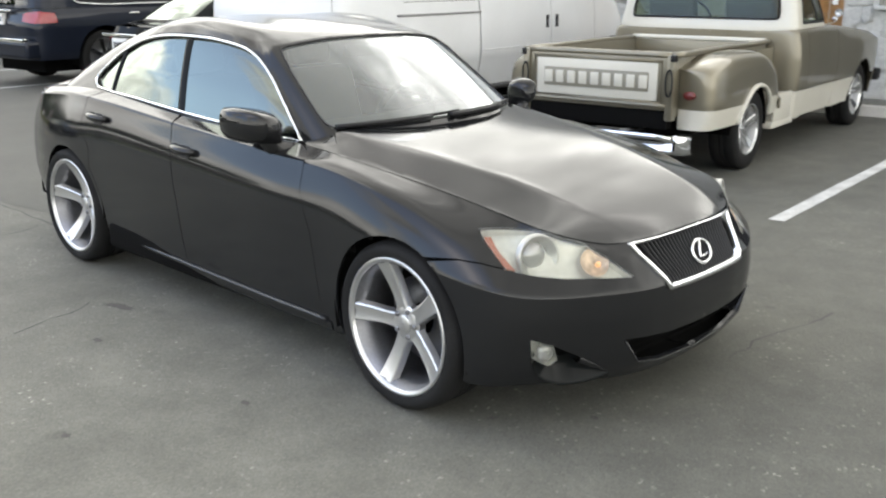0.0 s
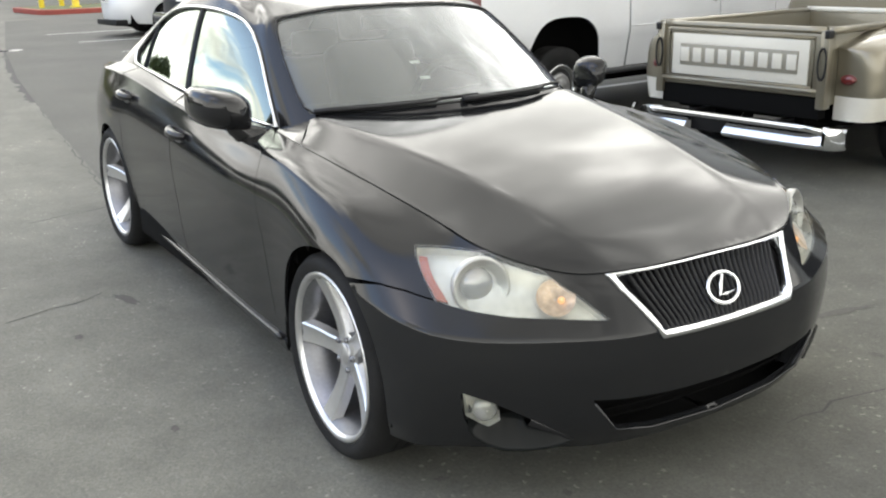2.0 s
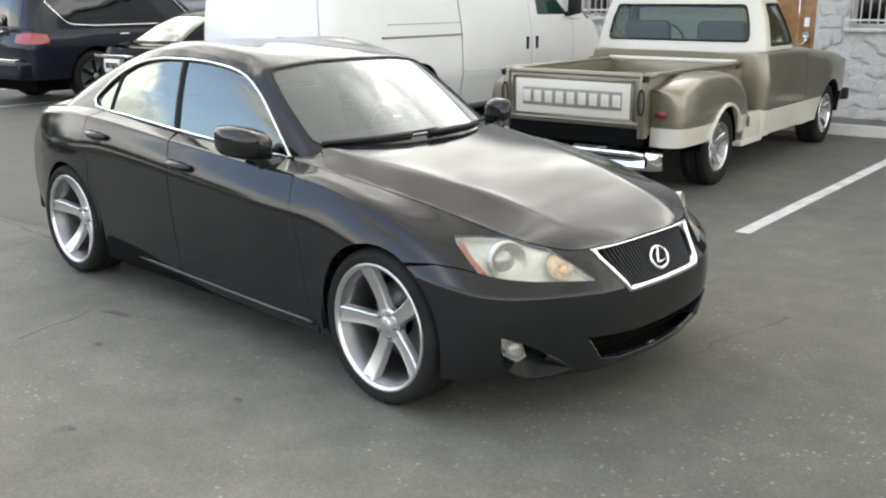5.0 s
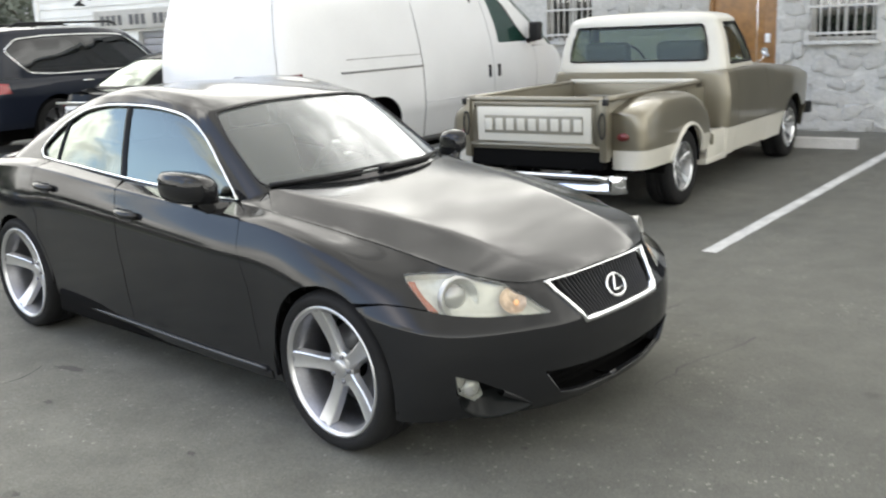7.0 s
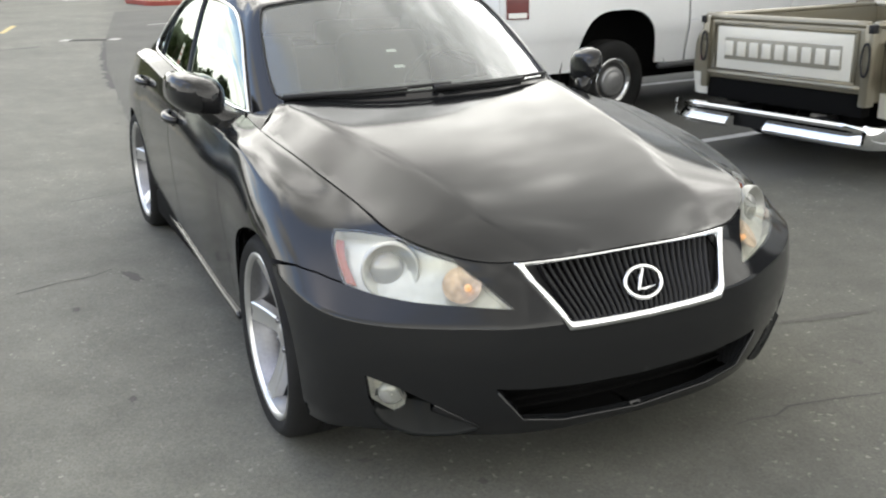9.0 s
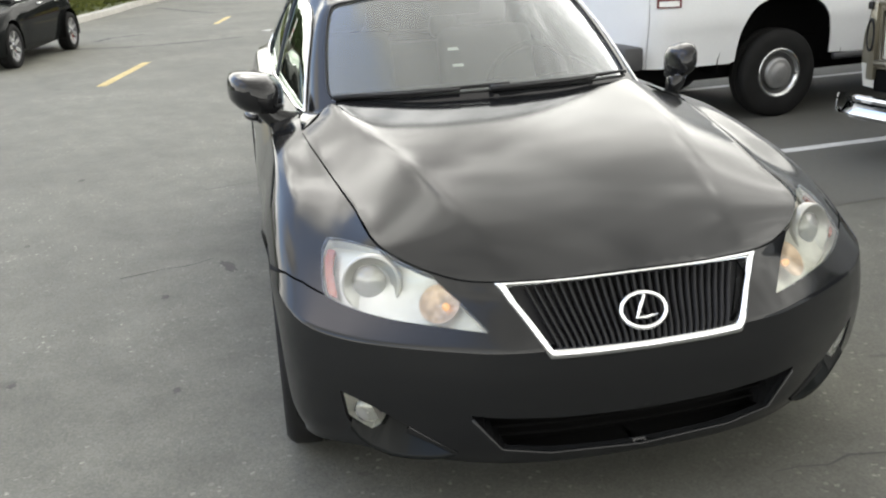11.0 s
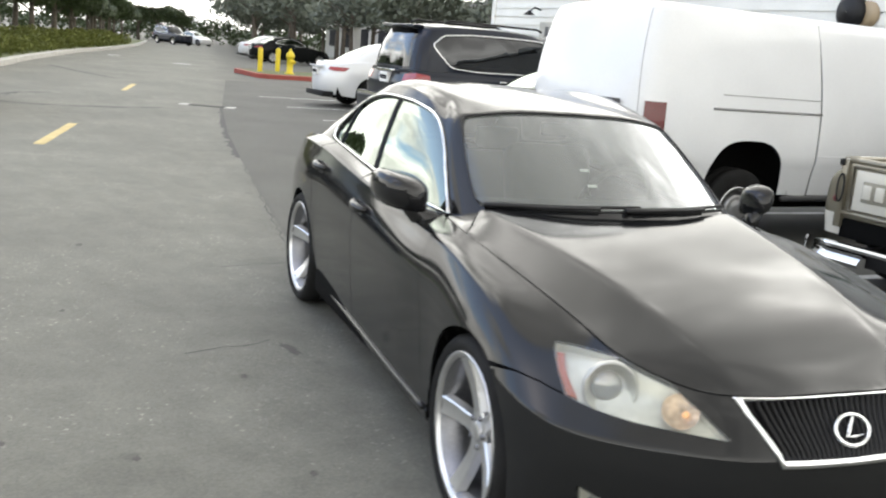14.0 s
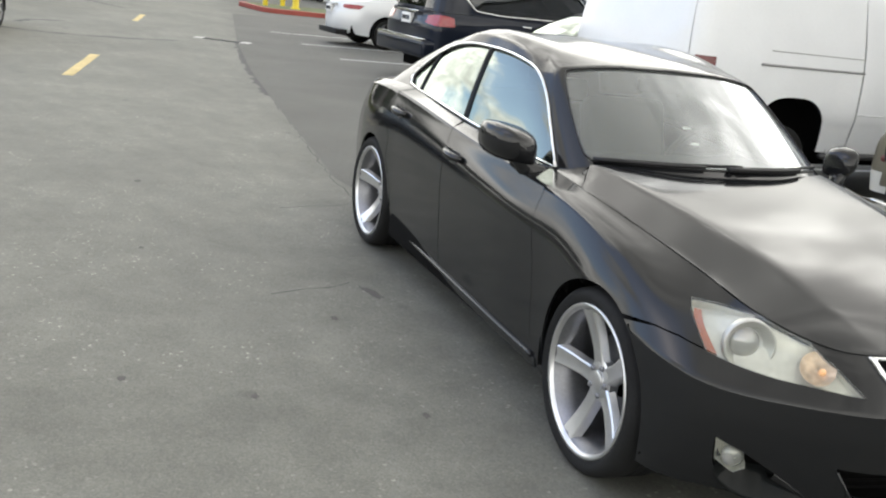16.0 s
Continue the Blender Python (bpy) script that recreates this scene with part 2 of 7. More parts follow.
def box(bm, x0, x1, y0, y1, z0, z1, bevel=0.0, m=None, seg=2):
    made = bmesh.ops.create_cube(bm, size=1.0)["verts"]
    for v in made:
        v.co = Vector(((x0 + x1) / 2 + v.co.x * (x1 - x0), (y0 + y1) / 2 + v.co.y * (y1 - y0), (z0 + z1) / 2 + v.co.z * (z1 - z0)))
    if bevel:
        edges = list({e for v in made for e in v.link_edges})
        res = bmesh.ops.bevel(bm, geom=edges, offset=bevel, segments=seg, affect="EDGES", profile=0.6)
        made = list({v for f in res["faces"] for v in f.verts} | {v for v in made if v.is_valid})
    if m is not None:
        bmesh.ops.transform(bm, matrix=m, verts=made)
    return made


def boxpart(name, dims, material, parent=None, bevel=0.01, label="", m=None, seg=2):
    bm = bmesh.new()
    box(bm, *dims, bevel=bevel, m=m, seg=seg)
    return sharp(part(name, bm, material, parent, label), 40)


def lathe(bm, profile, n=48, m=None):
    """Turns (radius, height) points round the z axis."""
    rings = []
    for r, h in profile:
        rings.append([bm.verts.new((r * math.cos(2 * math.pi * k / n), r * math.sin(2 * math.pi * k / n), h)) for k in range(n)])
    for a, b in zip(rings, rings[1:]):
        for k in range(n):
            bm.faces.new((a[k], a[(k + 1) % n], b[(k + 1) % n], b[k]))
    verts = [v for r in rings for v in r]
    if m is not None:
        bmesh.ops.transform(bm, matrix=m, verts=verts)
    return rings


def tube(bm, pts, r, n=8, closed=False, flat=1.0):
    """A bar of round section along points; flat squeezes it upright."""
    P = [Vector(p) for p in pts]
    rings = []
    k = len(P)
    for i, p in enumerate(P):
        a = P[i - 1] if (i > 0 or closed) else p
        b = P[(i + 1) % k] if (i < k - 1 or closed) else p
        d = (b - a).normalized()
        up = Vector((0, 0, 1)) if abs(d.z) < 0.95 else Vector((1, 0, 0))
        s = d.cross(up).normalized()
        u = s.cross(d)
        rr = r[i] if isinstance(r, (list, tuple)) else r
        rings.append([bm.verts.new(p + rr * (math.cos(2 * math.pi * j / n) * s + flat * math.sin(2 * math.pi * j / n) * u)) for j in range(n)])
    pairs = list(zip(rings, rings[1:])) + ([(rings[-1], rings[0])] if closed else [])
    for a, b in pairs:
        for j in range(n):
            bm.faces.new((a[j], a[(j + 1) % n], b[(j + 1) % n], b[j]))
    if not closed:
        bm.faces.new(rings[0][::-1])
        bm.faces.new(rings[-1])
    return rings


def strip(bm, rows, close=False):
    """Faces between rows of points of one length."""
    V = [[bm.verts.new(p) for p in r] for r in rows]
    for a, b in zip(V, V[1:]):
        k = len(a)
        for j in range(k if close else k - 1):
            bm.faces.new((a[j], a[(j + 1) % k], b[(j + 1) % k], b[j]))
    return V


def mirror_y(bm, join=True):
    """Adds the mirror image across y = 0."""
    geom = bmesh.ops.duplicate(bm, geom=bm.verts[:] + bm.edges[:] + bm.faces[:])["geom"]
    vs = [g for g in geom if isinstance(g, bmesh.types.BMVert)]
    fs = [g for g in geom if isinstance(g, bmesh.types.BMFace)]
    lay = bm.verts.layers.float_vector.get("net_normal")
    for v in vs:
        v.co.y = -v.co.y
        if lay is not None:
            v[lay] = Vector((v[lay][0], -v[lay][1], v[lay][2]))
    bmesh.ops.reverse_faces(bm, faces=fs)
    if join:
        bmesh.ops.remove_doubles(bm, verts=[v for v in bm.verts if abs(v.co.y) < 2e-4], dist=0.0003)


def flipped(bm):
    """A new bmesh mirrored across y = 0."""
    b2 = bm.copy()
    lay = b2.verts.layers.float_vector.get("net_normal")
    for v in b2.verts:
        v.co.y = -v.co.y
        if lay is not None:
            v[lay] = Vector((v[lay][0], -v[lay][1], v[lay][2]))
    bmesh.ops.reverse_faces(b2, faces=b2.faces[:])
    return b2


def curve1(keys, x):
    """Smooth curve through (x, value) keys."""
    xs = [k[0] for k in keys]
    ys = [k[1] for k in keys]
    n = len(xs)
    d = [(ys[i + 1] - ys[i]) / (xs[i + 1] - xs[i]) for i in range(n - 1)]
    t = [d[0]] + [(d[i - 1] + d[i]) / 2 if d[i - 1] * d[i] > 0 else 0.0 for i in range(1, n - 1)] + [d[-1]]
    x = np.asarray(x, float)
    i = np.clip(np.searchsorted(xs, x) - 1, 0, n - 2)
    xa, ya, ta = np.array(xs), np.array(ys), np.array(t)
    h = xa[i + 1] - xa[i]
    u = np.clip((x - xa[i]) / h, 0, 1)
    return (2 * u**3 - 3 * u**2 + 1) * ya[i] + (u**3 - 2 * u**2 + u) * h * ta[i] + (-2 * u**3 + 3 * u**2) * ya[i + 1] + (u**3 - u**2) * h * ta[i + 1]


class Net:
    """A smooth skin through lengthwise lines (rows of x, half-width, z, from the front centre round the side to the rear centre)."""

    def __init__(self, rows, sym=True, crease=None):
        K = np.array(rows, float)
        self.R, self.C = K.shape[:2]
        self.crease = crease
        if sym:
            flip = np.array([1, -1, 1.0])
            K = np.concatenate([K[:, 1:2] * flip, K, K[:, -2:-1] * flip], axis=1)
        else:
            K = np.concatenate([2 * K[:, :1] - K[:, 1:2], K, 2 * K[:, -1:] - K[:, -2:-1]], axis=1)
        K = np.concatenate([2 * K[:1] - K[1:2], K, 2 * K[-1:] - K[-2:-1]], axis=0)
        self.K = K
        s = np.linspace(0, self.C - 1, 80 * (self.C - 1) + 1)
        v = np.linspace(0, self.R - 1, 24 * (self.R - 1) + 1)
        S, V = np.meshgrid(s, v)
        self.S, self.V, self.P = S.ravel(), V.ravel(), self.at(S.ravel(), V.ravel())
        mid = self.at(s, np.full_like(s, (self.R - 1) * 0.6))
        self.ls, self.la = s, np.concatenate([[0], np.cumsum(np.linalg.norm(np.diff(mid, axis=0), axis=1))])
        self.dv = 0.13

    @staticmethod
    def w(u):
        return np.stack([-0.5 * u + u**2 - 0.5 * u**3, 1 - 2.5 * u**2 + 1.5 * u**3, 0.5 * u + 2 * u**2 - 1.5 * u**3, -0.5 * u**2 + 0.5 * u**3], -1)

    def at(self, s, v):
        s, v = np.atleast_1d(np.asarray(s, float)), np.atleast_1d(np.asarray(v, float))
        si, vi = np.clip(np.floor(s).astype(int), 0, self.C - 2), np.clip(np.floor(v).astype(int), 0, self.R - 2)
        ws, wv = self.w(s - si), self.w(v - vi)
        if self.crease:
            # sharper lines: the slope at such a row follows its own side only
            c0, c1 = self.crease(s, vi), self.crease(s, vi + 1)
            u = v - vi
            h0, h1 = u**3 - 2 * u**2 + u, u**3 - u**2
            wv = wv + np.stack([.5 * c0 * h0, -c0 * h0 - .5 * c1 * h1, .5 * c0 * h0 + c1 * h1, -.5 * c1 * h1], -1)
        out = np.zeros((len(s), 3))
        for a in range(4):
            for b in range(4):
                out += (wv[:, a] * ws[:, b])[:, None] * self.K[vi + a, si + b]
        return out

    def normal(self, s, v):
        e = 0.02
        ds = self.at(s + e, v) - self.at(s - e, v)
        dv = self.at(s, np.minimum(v + e, self.R - 1)) - self.at(s, np.maximum(v - e, 0))
        n = np.cross(ds, dv)
        n /= np.linalg.norm(n, axis=1)[:, None] + 1e-9
        flat = np.abs(self.at(s, v)[:, 1]) < 1e-4
        n[flat, 1] = 0
        return n

    def find(self, p, axes="xyz", smin=0, smax=99, vmin=0, vmax=99):
        """The (s, v) nearest to a point, seen along the axes that are left out."""
        ax = ["xyz".index(c) for c in axes]
        ok = (self.S >= smin) & (self.S <= smax) & (self.V >= vmin) & (self.V <= vmax)
        idx = np.nonzero(ok)[0]
        d = ((self.P[idx][:, ax] - np.array(p, float)) ** 2).sum(1)
        k = idx[np.argmin(d)]
        s, v, hs, hv = self.S[k], self.V[k], 1 / 80, 1 / 24
        for _ in range(4):
            a, b = np.meshgrid(np.clip(s + hs * np.linspace(-1, 1, 7), max(0, smin), min(self.C - 1, smax)), np.clip(v + hv * np.linspace(-1, 1, 7), max(0, vmin), min(self.R - 1, vmax)))
            a, b = a.ravel(), b.ravel()
            d = ((self.at(a, b)[:, ax] - np.array(p, float)) ** 2).sum(1)
            j = np.argmin(d)
            s, v, hs, hv = a[j], b[j], hs * 0.4, hv * 0.4
        return s, v

    def flat(self, sv):
        sv = np.asarray(sv, float)
        return np.stack([np.interp(sv[:, 0], self.ls, self.la), sv[:, 1] * self.dv], 1)

    def unflat(self, ab):
        return np.stack([np.interp(ab[:, 0], self.la, self.ls), ab[:, 1] / self.dv], 1)

    def line(self, pts, axes="xyz", **lim):
        return [self.find(p, axes, **lim) for p in pts]


def dense(loop, h, closed=True):
    out = []
    n = len(loop)
    for i in range(n if closed else n - 1):
        a, b = np.array(loop[i]), np.array(loop[(i + 1) % n])
        k = max(1, int(np.ceil(np.linalg.norm(b - a) / h)))
        out += [a + (b - a) * j / k for j in range(k)]
    if not closed:
        out.append(np.array(loop[-1]))
    return np.array(out)


def inside(p, loops):
    c = np.zeros(len(p), bool)
    for L in loops:
        a, b = L, np.roll(L, -1, axis=0)
        for (x0, y0), (x1, y1) in zip(a, b):
            if y0 == y1:
                continue
            c ^= ((y0 > p[:, 1]) != (y1 > p[:, 1])) & (p[:, 0] < (x1 - x0) * (p[:, 1] - y0) / (y1 - y0) + x0)
    return c


def rounded(loop, r, n=4):
    """Cuts the corners of a closed loop by arcs of about that radius."""
    L = [np.array(p, float) for p in loop]
    out = []
    for i, p in enumerate(L):
        a, b = L[i - 1] - p, L[(i + 1) % len(L)] - p
        la, lb = np.linalg.norm(a), np.linalg.norm(b)
        k = min(r, la * 0.45, lb * 0.45)
        p0, p1 = p + a / la * k, p + b / lb * k
        for j in range(n + 1):
            t = j / n
            out.append((1 - t) ** 2 * p0 + 2 * t * (1 - t) * p + t**2 * p1)
    return out


def fill2d(loops, h):
    """Triangles that fill flat loops (the first the outline, the rest holes) with points about h apart."""
    from mathutils.geometry import delaunay_2d_cdt
    D = [dense(L, h) for L in loops]
    pts = [p for L in D for p in L]
    edges, k = [], 0
    for L in D:
        edges += [(k + j, k + (j + 1) % len(L)) for j in range(len(L))]
        k += len(L)
    lo, hi = D[0].min(0), D[0].max(0)
    gx, gy = np.arange(lo[0] + h / 2, hi[0], h), np.arange(lo[1] + h / 2, hi[1], h * 0.87)
    G = np.array([(x + (h / 2 if j % 2 else 0), y) for j, y in enumerate(gy) for x in gx]).reshape(-1, 2)
    if len(G):
        G = G[inside(G, D)]
    if len(G):
        B = np.array(pts)
        d = np.min(((G[:, None, :] - B[None, :, :]) ** 2).sum(2), axis=1)
        G = G[d > (0.45 * h) ** 2]
        pts += list(G)
    V, E, F, *_ = delaunay_2d_cdt([Vector((float(p[0]), float(p[1]))) for p in pts], edges, [], 0, 1e-6)
    V = np.array([(v.x, v.y) for v in V])
    F = np.array([f for f in F])
    c = V[F].mean(1)
    return V, F[inside(c, D)]


def skin(net, loops, h=0.03, out=0.0, fold=0.012, sym=False, bulge=None):
    """A panel of the net inside loops of (s, v); fold turns its edges inwards."""
    V, F = fill2d([net.flat(L) for L in loops], h)
    sv = net.unflat(V)
    P = net.at(sv[:, 0], sv[:, 1])
    N = net.normal(sv[:, 0], sv[:, 1])
    o = out if bulge is None else out + bulge(P)
    Q = P + N * (o if np.isscalar(o) else o[:, None])
    if sym:
        Q[sv[:, 0] < 1e-6, 1] = 0
        Q[sv[:, 0] > net.C - 1 - 1e-6, 1] = 0
    bm = bmesh.new()
    lay = bm.verts.layers.float_vector.new("net_normal")
    vs = [bm.verts.new(q) for q in Q]
    for v, nv in zip(vs, N):
        v[lay] = Vector(nv)
    for f in F:
        a, b, c = (Vector(Q[k]) for k in f)
        nn = (b - a).cross(c - a)
        if nn.length < 1e-9:
            continue
        try:
            bm.faces.new([vs[k] for k in (f if nn.dot(Vector(N[f[0]])) > 0 else f[::-1])])
        except ValueError:
            pass
    if fold:
        bd = [e for e in bm.edges if len(e.link_faces) == 1]
        idx = {v: k for k, v in enumerate(vs)}
        ring = {}
        for e in bd:
            if sym and all(abs(v.co.y) < 1e-6 for v in e.verts):
                continue
            for v in e.verts:
                if v not in ring:
                    k = idx[v]
                    ring[v] = (bm.verts.new(v.co), bm.verts.new(v.co - fold * Vector(N[k])))
        for e in bd:
            a, b = e.verts
            if a in ring and b in ring and not (sym and abs(a.co.y) < 1e-6 and abs(b.co.y) < 1e-6):
                f = e.link_faces[0]
                vl = list(f.verts)
                if vl[(vl.index(a) + 1) % len(vl)] is b:
                    a, b = b, a
                bm.faces.new((ring[a][0], ring[b][0], ring[b][1], ring[a][1]))
    if sym:
        mirror_y(bm)
    loose = [v for v in bm.verts if not v.link_faces]
    bmesh.ops.delete(bm, geom=loose, context="VERTS")
    return bm


def pair(name, bm, material, parent, label=""):
    """One mesh and its mirror image, as two parts."""
    b2 = flipped(bm)
    return part(name, bm, material, parent, label), part(name, b2, material, parent, label)


# ---- wheels ----
def tyre_mesh(r, w, rim, n=64):
    bm = bmesh.new()
    s = w / 2
    prof = [(rim - 0.015, -s * 0.80), (rim + 0.004, -s * 0.90), (rim + (r - rim) * 0.5, -s * 1.02), (r - 0.016, -s * 0.93), (r - 0.004, -s * 0.80), (r, -s * 0.5),
            (r, -s * 0.17), (r - 0.006, -s * 0.16), (r - 0.006, -s * 0.12), (r, -s * 0.11), (r, s * 0.11), (r - 0.006, s * 0.12), (r - 0.006, s * 0.16), (r, s * 0.17),
            (r, s * 0.5), (r - 0.004, s * 0.80), (r - 0.016, s * 0.93), (rim + (r - rim) * 0.5, s * 1.02), (rim + 0.004, s * 0.90), (rim - 0.015, s * 0.80)]
    lathe(bm, prof[::-1], n)
    return bm


def spoke_wheel(parent, m, r=0.325, w=0.24, rim=0.268, turn=0.0, concave=0.06, dark=None, face=None, spokes=5, sw=(0.027, 0.038)):
    """A five-spoke wheel in its tyre; the outer side is local +z."""
    dark, face = dark or RIM_DARK, face or RIM_FACE
    wheel = new("wheel")
    wheel.parent = parent
    wheel.matrix_local = m
    part("tyre", tyre_mesh(r, w, rim), RUBBER, wheel, "black low-profile tyre")
    bm = bmesh.new()
    o = w / 2 * 0.92
    lathe(bm, [(rim - 0.030, -o), (rim - 0.035, -o * 0.4), (rim - 0.045, o * 0.2), (rim - 0.026, o - 0.022), (rim - 0.013, o - 0.010)], 64)
    sharp(part("barrel", bm, dark, wheel))
    bm = bmesh.new()
    lathe(bm, [(rim - 0.016, o - 0.012), (rim - 0.012, o - 0.002), (rim - 0.002, o + 0.004), (rim + 0.005, o), (rim + 0.004, o - 0.014)], 64)
    part("rim_lip", bm, face, wheel, "bright machined rim lip")
    hub_z = o - concave
    for k in range(spokes):
        a = turn + 2 * math.pi * k / spokes
        bm = bmesh.new()
        rows_t = []
        for t in np.linspace(0, 1, 9):
            rr = 0.035 + t * (rim - 0.018 - 0.035)
            hw = sw[0] + (sw[1] - sw[0]) * abs(t - 0.35) * 1.2
            zt = hub_z + (concave - 0.012) * t**1.9
            dip = 0.004
            rows_t.append([(rr, -hw - 0.008, zt - 0.028), (rr, -hw, zt - 0.004), (rr, -hw + 0.006, zt), (rr, 0, zt - dip), (rr, hw - 0.006, zt), (rr, hw, zt - 0.004), (rr, hw + 0.008, zt - 0.028)])
        strip(bm, rows_t)
        bmesh.ops.rotate(bm, verts=bm.verts[:], cent=(0, 0, 0), matrix=Matrix.Rotation(a, 3, "Z"))
        sharp(part("spoke", bm, face, wheel), 30)
    bm = bmesh.new()
    lathe(bm, [(0.075, hub_z - 0.035), (0.072, hub_z - 0.006), (0.060, hub_z), (0.036, hub_z + 0.001), (0.034, hub_z + 0.008), (0.028, hub_z + 0.011), (0.002, hub_z + 0.012)], 32)
    sharp(part("hub", bm, face, wheel), 30)
    for k in range(5):
        bm = bmesh.new()
        a = turn + math.pi / 5 + 2 * math.pi * k / 5
        lathe(bm, [(0.010, -0.002), (0.010, 0.007), (0.006, 0.010), (0.001, 0.010)], 8, Matrix.Translation((0.052 * math.cos(a), 0.052 * math.sin(a), hub_z)))
        part("lug_nut", bm, dark, wheel)
    bm = bmesh.new()
    lathe(bm, [(0.165, 0.0), (0.165, 0.012), (0.06, 0.012)], 40, Matrix.Translation((0, 0, hub_z - 0.10)))
    part("brake_disc", bm, dark, wheel)
    # black disc added at the back to stand in for the shade inside the wheel
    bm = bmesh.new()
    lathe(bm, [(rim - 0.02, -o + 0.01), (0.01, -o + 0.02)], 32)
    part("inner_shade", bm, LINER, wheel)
    return wheel


RIGHT = pose(0, 0, 0, 90, 0, 0)    # local +z becomes -y
LEFT = pose(0, 0, 0, -90, 0, 0)    # local +z becomes +y


# ---- the dark grey sports sedan ----
def sedan_rows():
    """Lengthwise lines of the half body: sill, lower swage, mid, widest line, shoulder, top edge."""
    sill = [(.728, 0, .185), (.718, .25, .188), (.662, .46, .195), (.50, .71, .20), (.36, .838, .20), (0, .86, .20), (-.42, .835, .20), (-.85, .815, .19), (-1.65, .815, .19),
            (-2.3, .825, .20), (-2.73, .86, .21), (-3.12, .815, .23), (-3.40, .70, .25), (-3.60, .53, .26), (-3.73, .3, .26), (-3.75, 0, .26)]
    low = [(.766, 0, .265), (.756, .25, .268), (.705, .455, .27), (.535, .73, .28), (.375, .860, .28), (0, .885, .30), (-.42, .850, .29), (-.85, .842, .29), (-1.65, .845, .29),
           (-2.3, .853, .30), (-2.73, .885, .30), (-3.12, .835, .31), (-3.43, .72, .33), (-3.65, .55, .34), (-3.78, .3, .34), (-3.80, 0, .34)]
    mid = [(.785, 0, .42), (.775, .25, .42), (.727, .455, .42), (.555, .74, .42), (.385, .868, .43), (0, .894, .46), (-.42, .864, .48), (-.85, .862, .49), (-1.65, .866, .50),
           (-2.3, .874, .50), (-2.73, .897, .48), (-3.12, .852, .48), (-3.45, .745, .48), (-3.68, .56, .49), (-3.81, .3, .49), (-3.83, 0, .49)]
    wide = [(.776, 0, .53), (.767, .25, .53), (.718, .452, .536), (.550, .735, .546), (.372, .861, .585), (0, .895, .635), (-.42, .869, .69), (-.85, .866, .715), (-1.65, .870, .735),
            (-2.3, .880, .75), (-2.73, .893, .74), (-3.12, .848, .73), (-3.44, .735, .71), (-3.67, .55, .70), (-3.79, .3, .69), (-3.81, 0, .69)]
    shoulder = [(.712, 0, .615), (.702, .25, .615), (.630, .455, .633), (.455, .665, .665), (.255, .800, .705), (-.02, .824, .785), (-.42, .812, .856), (-.85, .806, .876), (-1.65, .820, .914),
                (-2.3, .828, .950), (-2.73, .825, .960), (-3.12, .782, .935), (-3.39, .69, .890), (-3.60, .53, .852), (-3.72, .3, .848), (-3.74, 0, .848)]
    top = [(.680, 0, .673), (.668, .25, .671), (.605, .448, .676), (.455, .604, .732), (.20, .636, .784), (-.08, .672, .833), (-.47, .708, .886), (-.85, .692, .905), (-1.65, .718, .945),
           (-2.3, .700, .985), (-2.73, .680, .985), (-3.12, .660, .957), (-3.36, .61, .925), (-3.56, .47, .920), (-3.68, .28, .922), (-3.70, 0, .924)]
    def slim(row):
        # the body draws in a little towards the tail
        return [(x, y * (1 - .098 * float(np.clip((-.8 - x) / 2.0, 0, 1))), z) for x, y, z in row]
    return [slim(r) for r in (sill, low, mid, wide, shoulder)] + [top]


def cabin_rows():
    """Lines of the half cabin: base, middle, roof edge, roof, spine."""
    base = [(-.50, 0, .945), (-.53, .30, .943), (-.66, .585, .935), (-.78, .672, .895), (-1.2, .700, .915), (-1.65, .715, .945), (-2.1, .705, .972), (-2.62, .680, .975), (-3.02, .63, .965), (-3.20, .44, .97), (-3.26, 0, .97)]
    midl = [(-.80, 0, 1.155), (-.83, .29, 1.150), (-.93, .545, 1.130), (-1.02, .618, 1.095), (-1.3, .640, 1.11), (-1.67, .650, 1.13), (-2.08, .643, 1.14), (-2.50, .620, 1.115), (-2.76, .548, 1.125), (-2.91, .39, 1.14), (-2.96, 0, 1.145)]
    edge = [(-1.055, 0, 1.311), (-1.075, .28, 1.304), (-1.135, .49, 1.273), (-1.22, .543, 1.255), (-1.42, .560, 1.292), (-1.72, .562, 1.315), (-2.02, .558, 1.308), (-2.25, .54, 1.275), (-2.43, .478, 1.268), (-2.53, .335, 1.286), (-2.56, 0, 1.295)]
    roof = [(-1.28, 0, 1.348), (-1.30, .22, 1.344), (-1.34, .38, 1.334), (-1.39, .43, 1.330), (-1.52, .45, 1.350), (-1.75, .45, 1.368), (-1.98, .445, 1.362), (-2.13, .425, 1.343), (-2.21, .37, 1.343), (-2.27, .25, 1.355), (-2.28, 0, 1.360)]
    spine = [(-1.50, 0, 1.401), (-1.53, 0, 1.402), (-1.56, 0, 1.402), (-1.60, 0, 1.403), (-1.66, 0, 1.404), (-1.75, 0, 1.404), (-1.84, 0, 1.403), (-1.90, 0, 1.401), (-1.95, 0, 1.399), (-2.0, 0, 1.396), (-2.03, 0, 1.394)]
    return [base, midl, edge, roof, spine]


ARCH_F, ARCH_R, ARCH_Z, ARCH_RAD = 0.0, -2.73, 0.328, 0.347


def arc_pts(cx, cz, r, a0, a1, n):
    return [(cx + r * math.cos(radians(a0 + (a1 - a0) * k / n)), cz + r * math.sin(radians(a0 + (a1 - a0) * k / n))) for k in range(n + 1)]


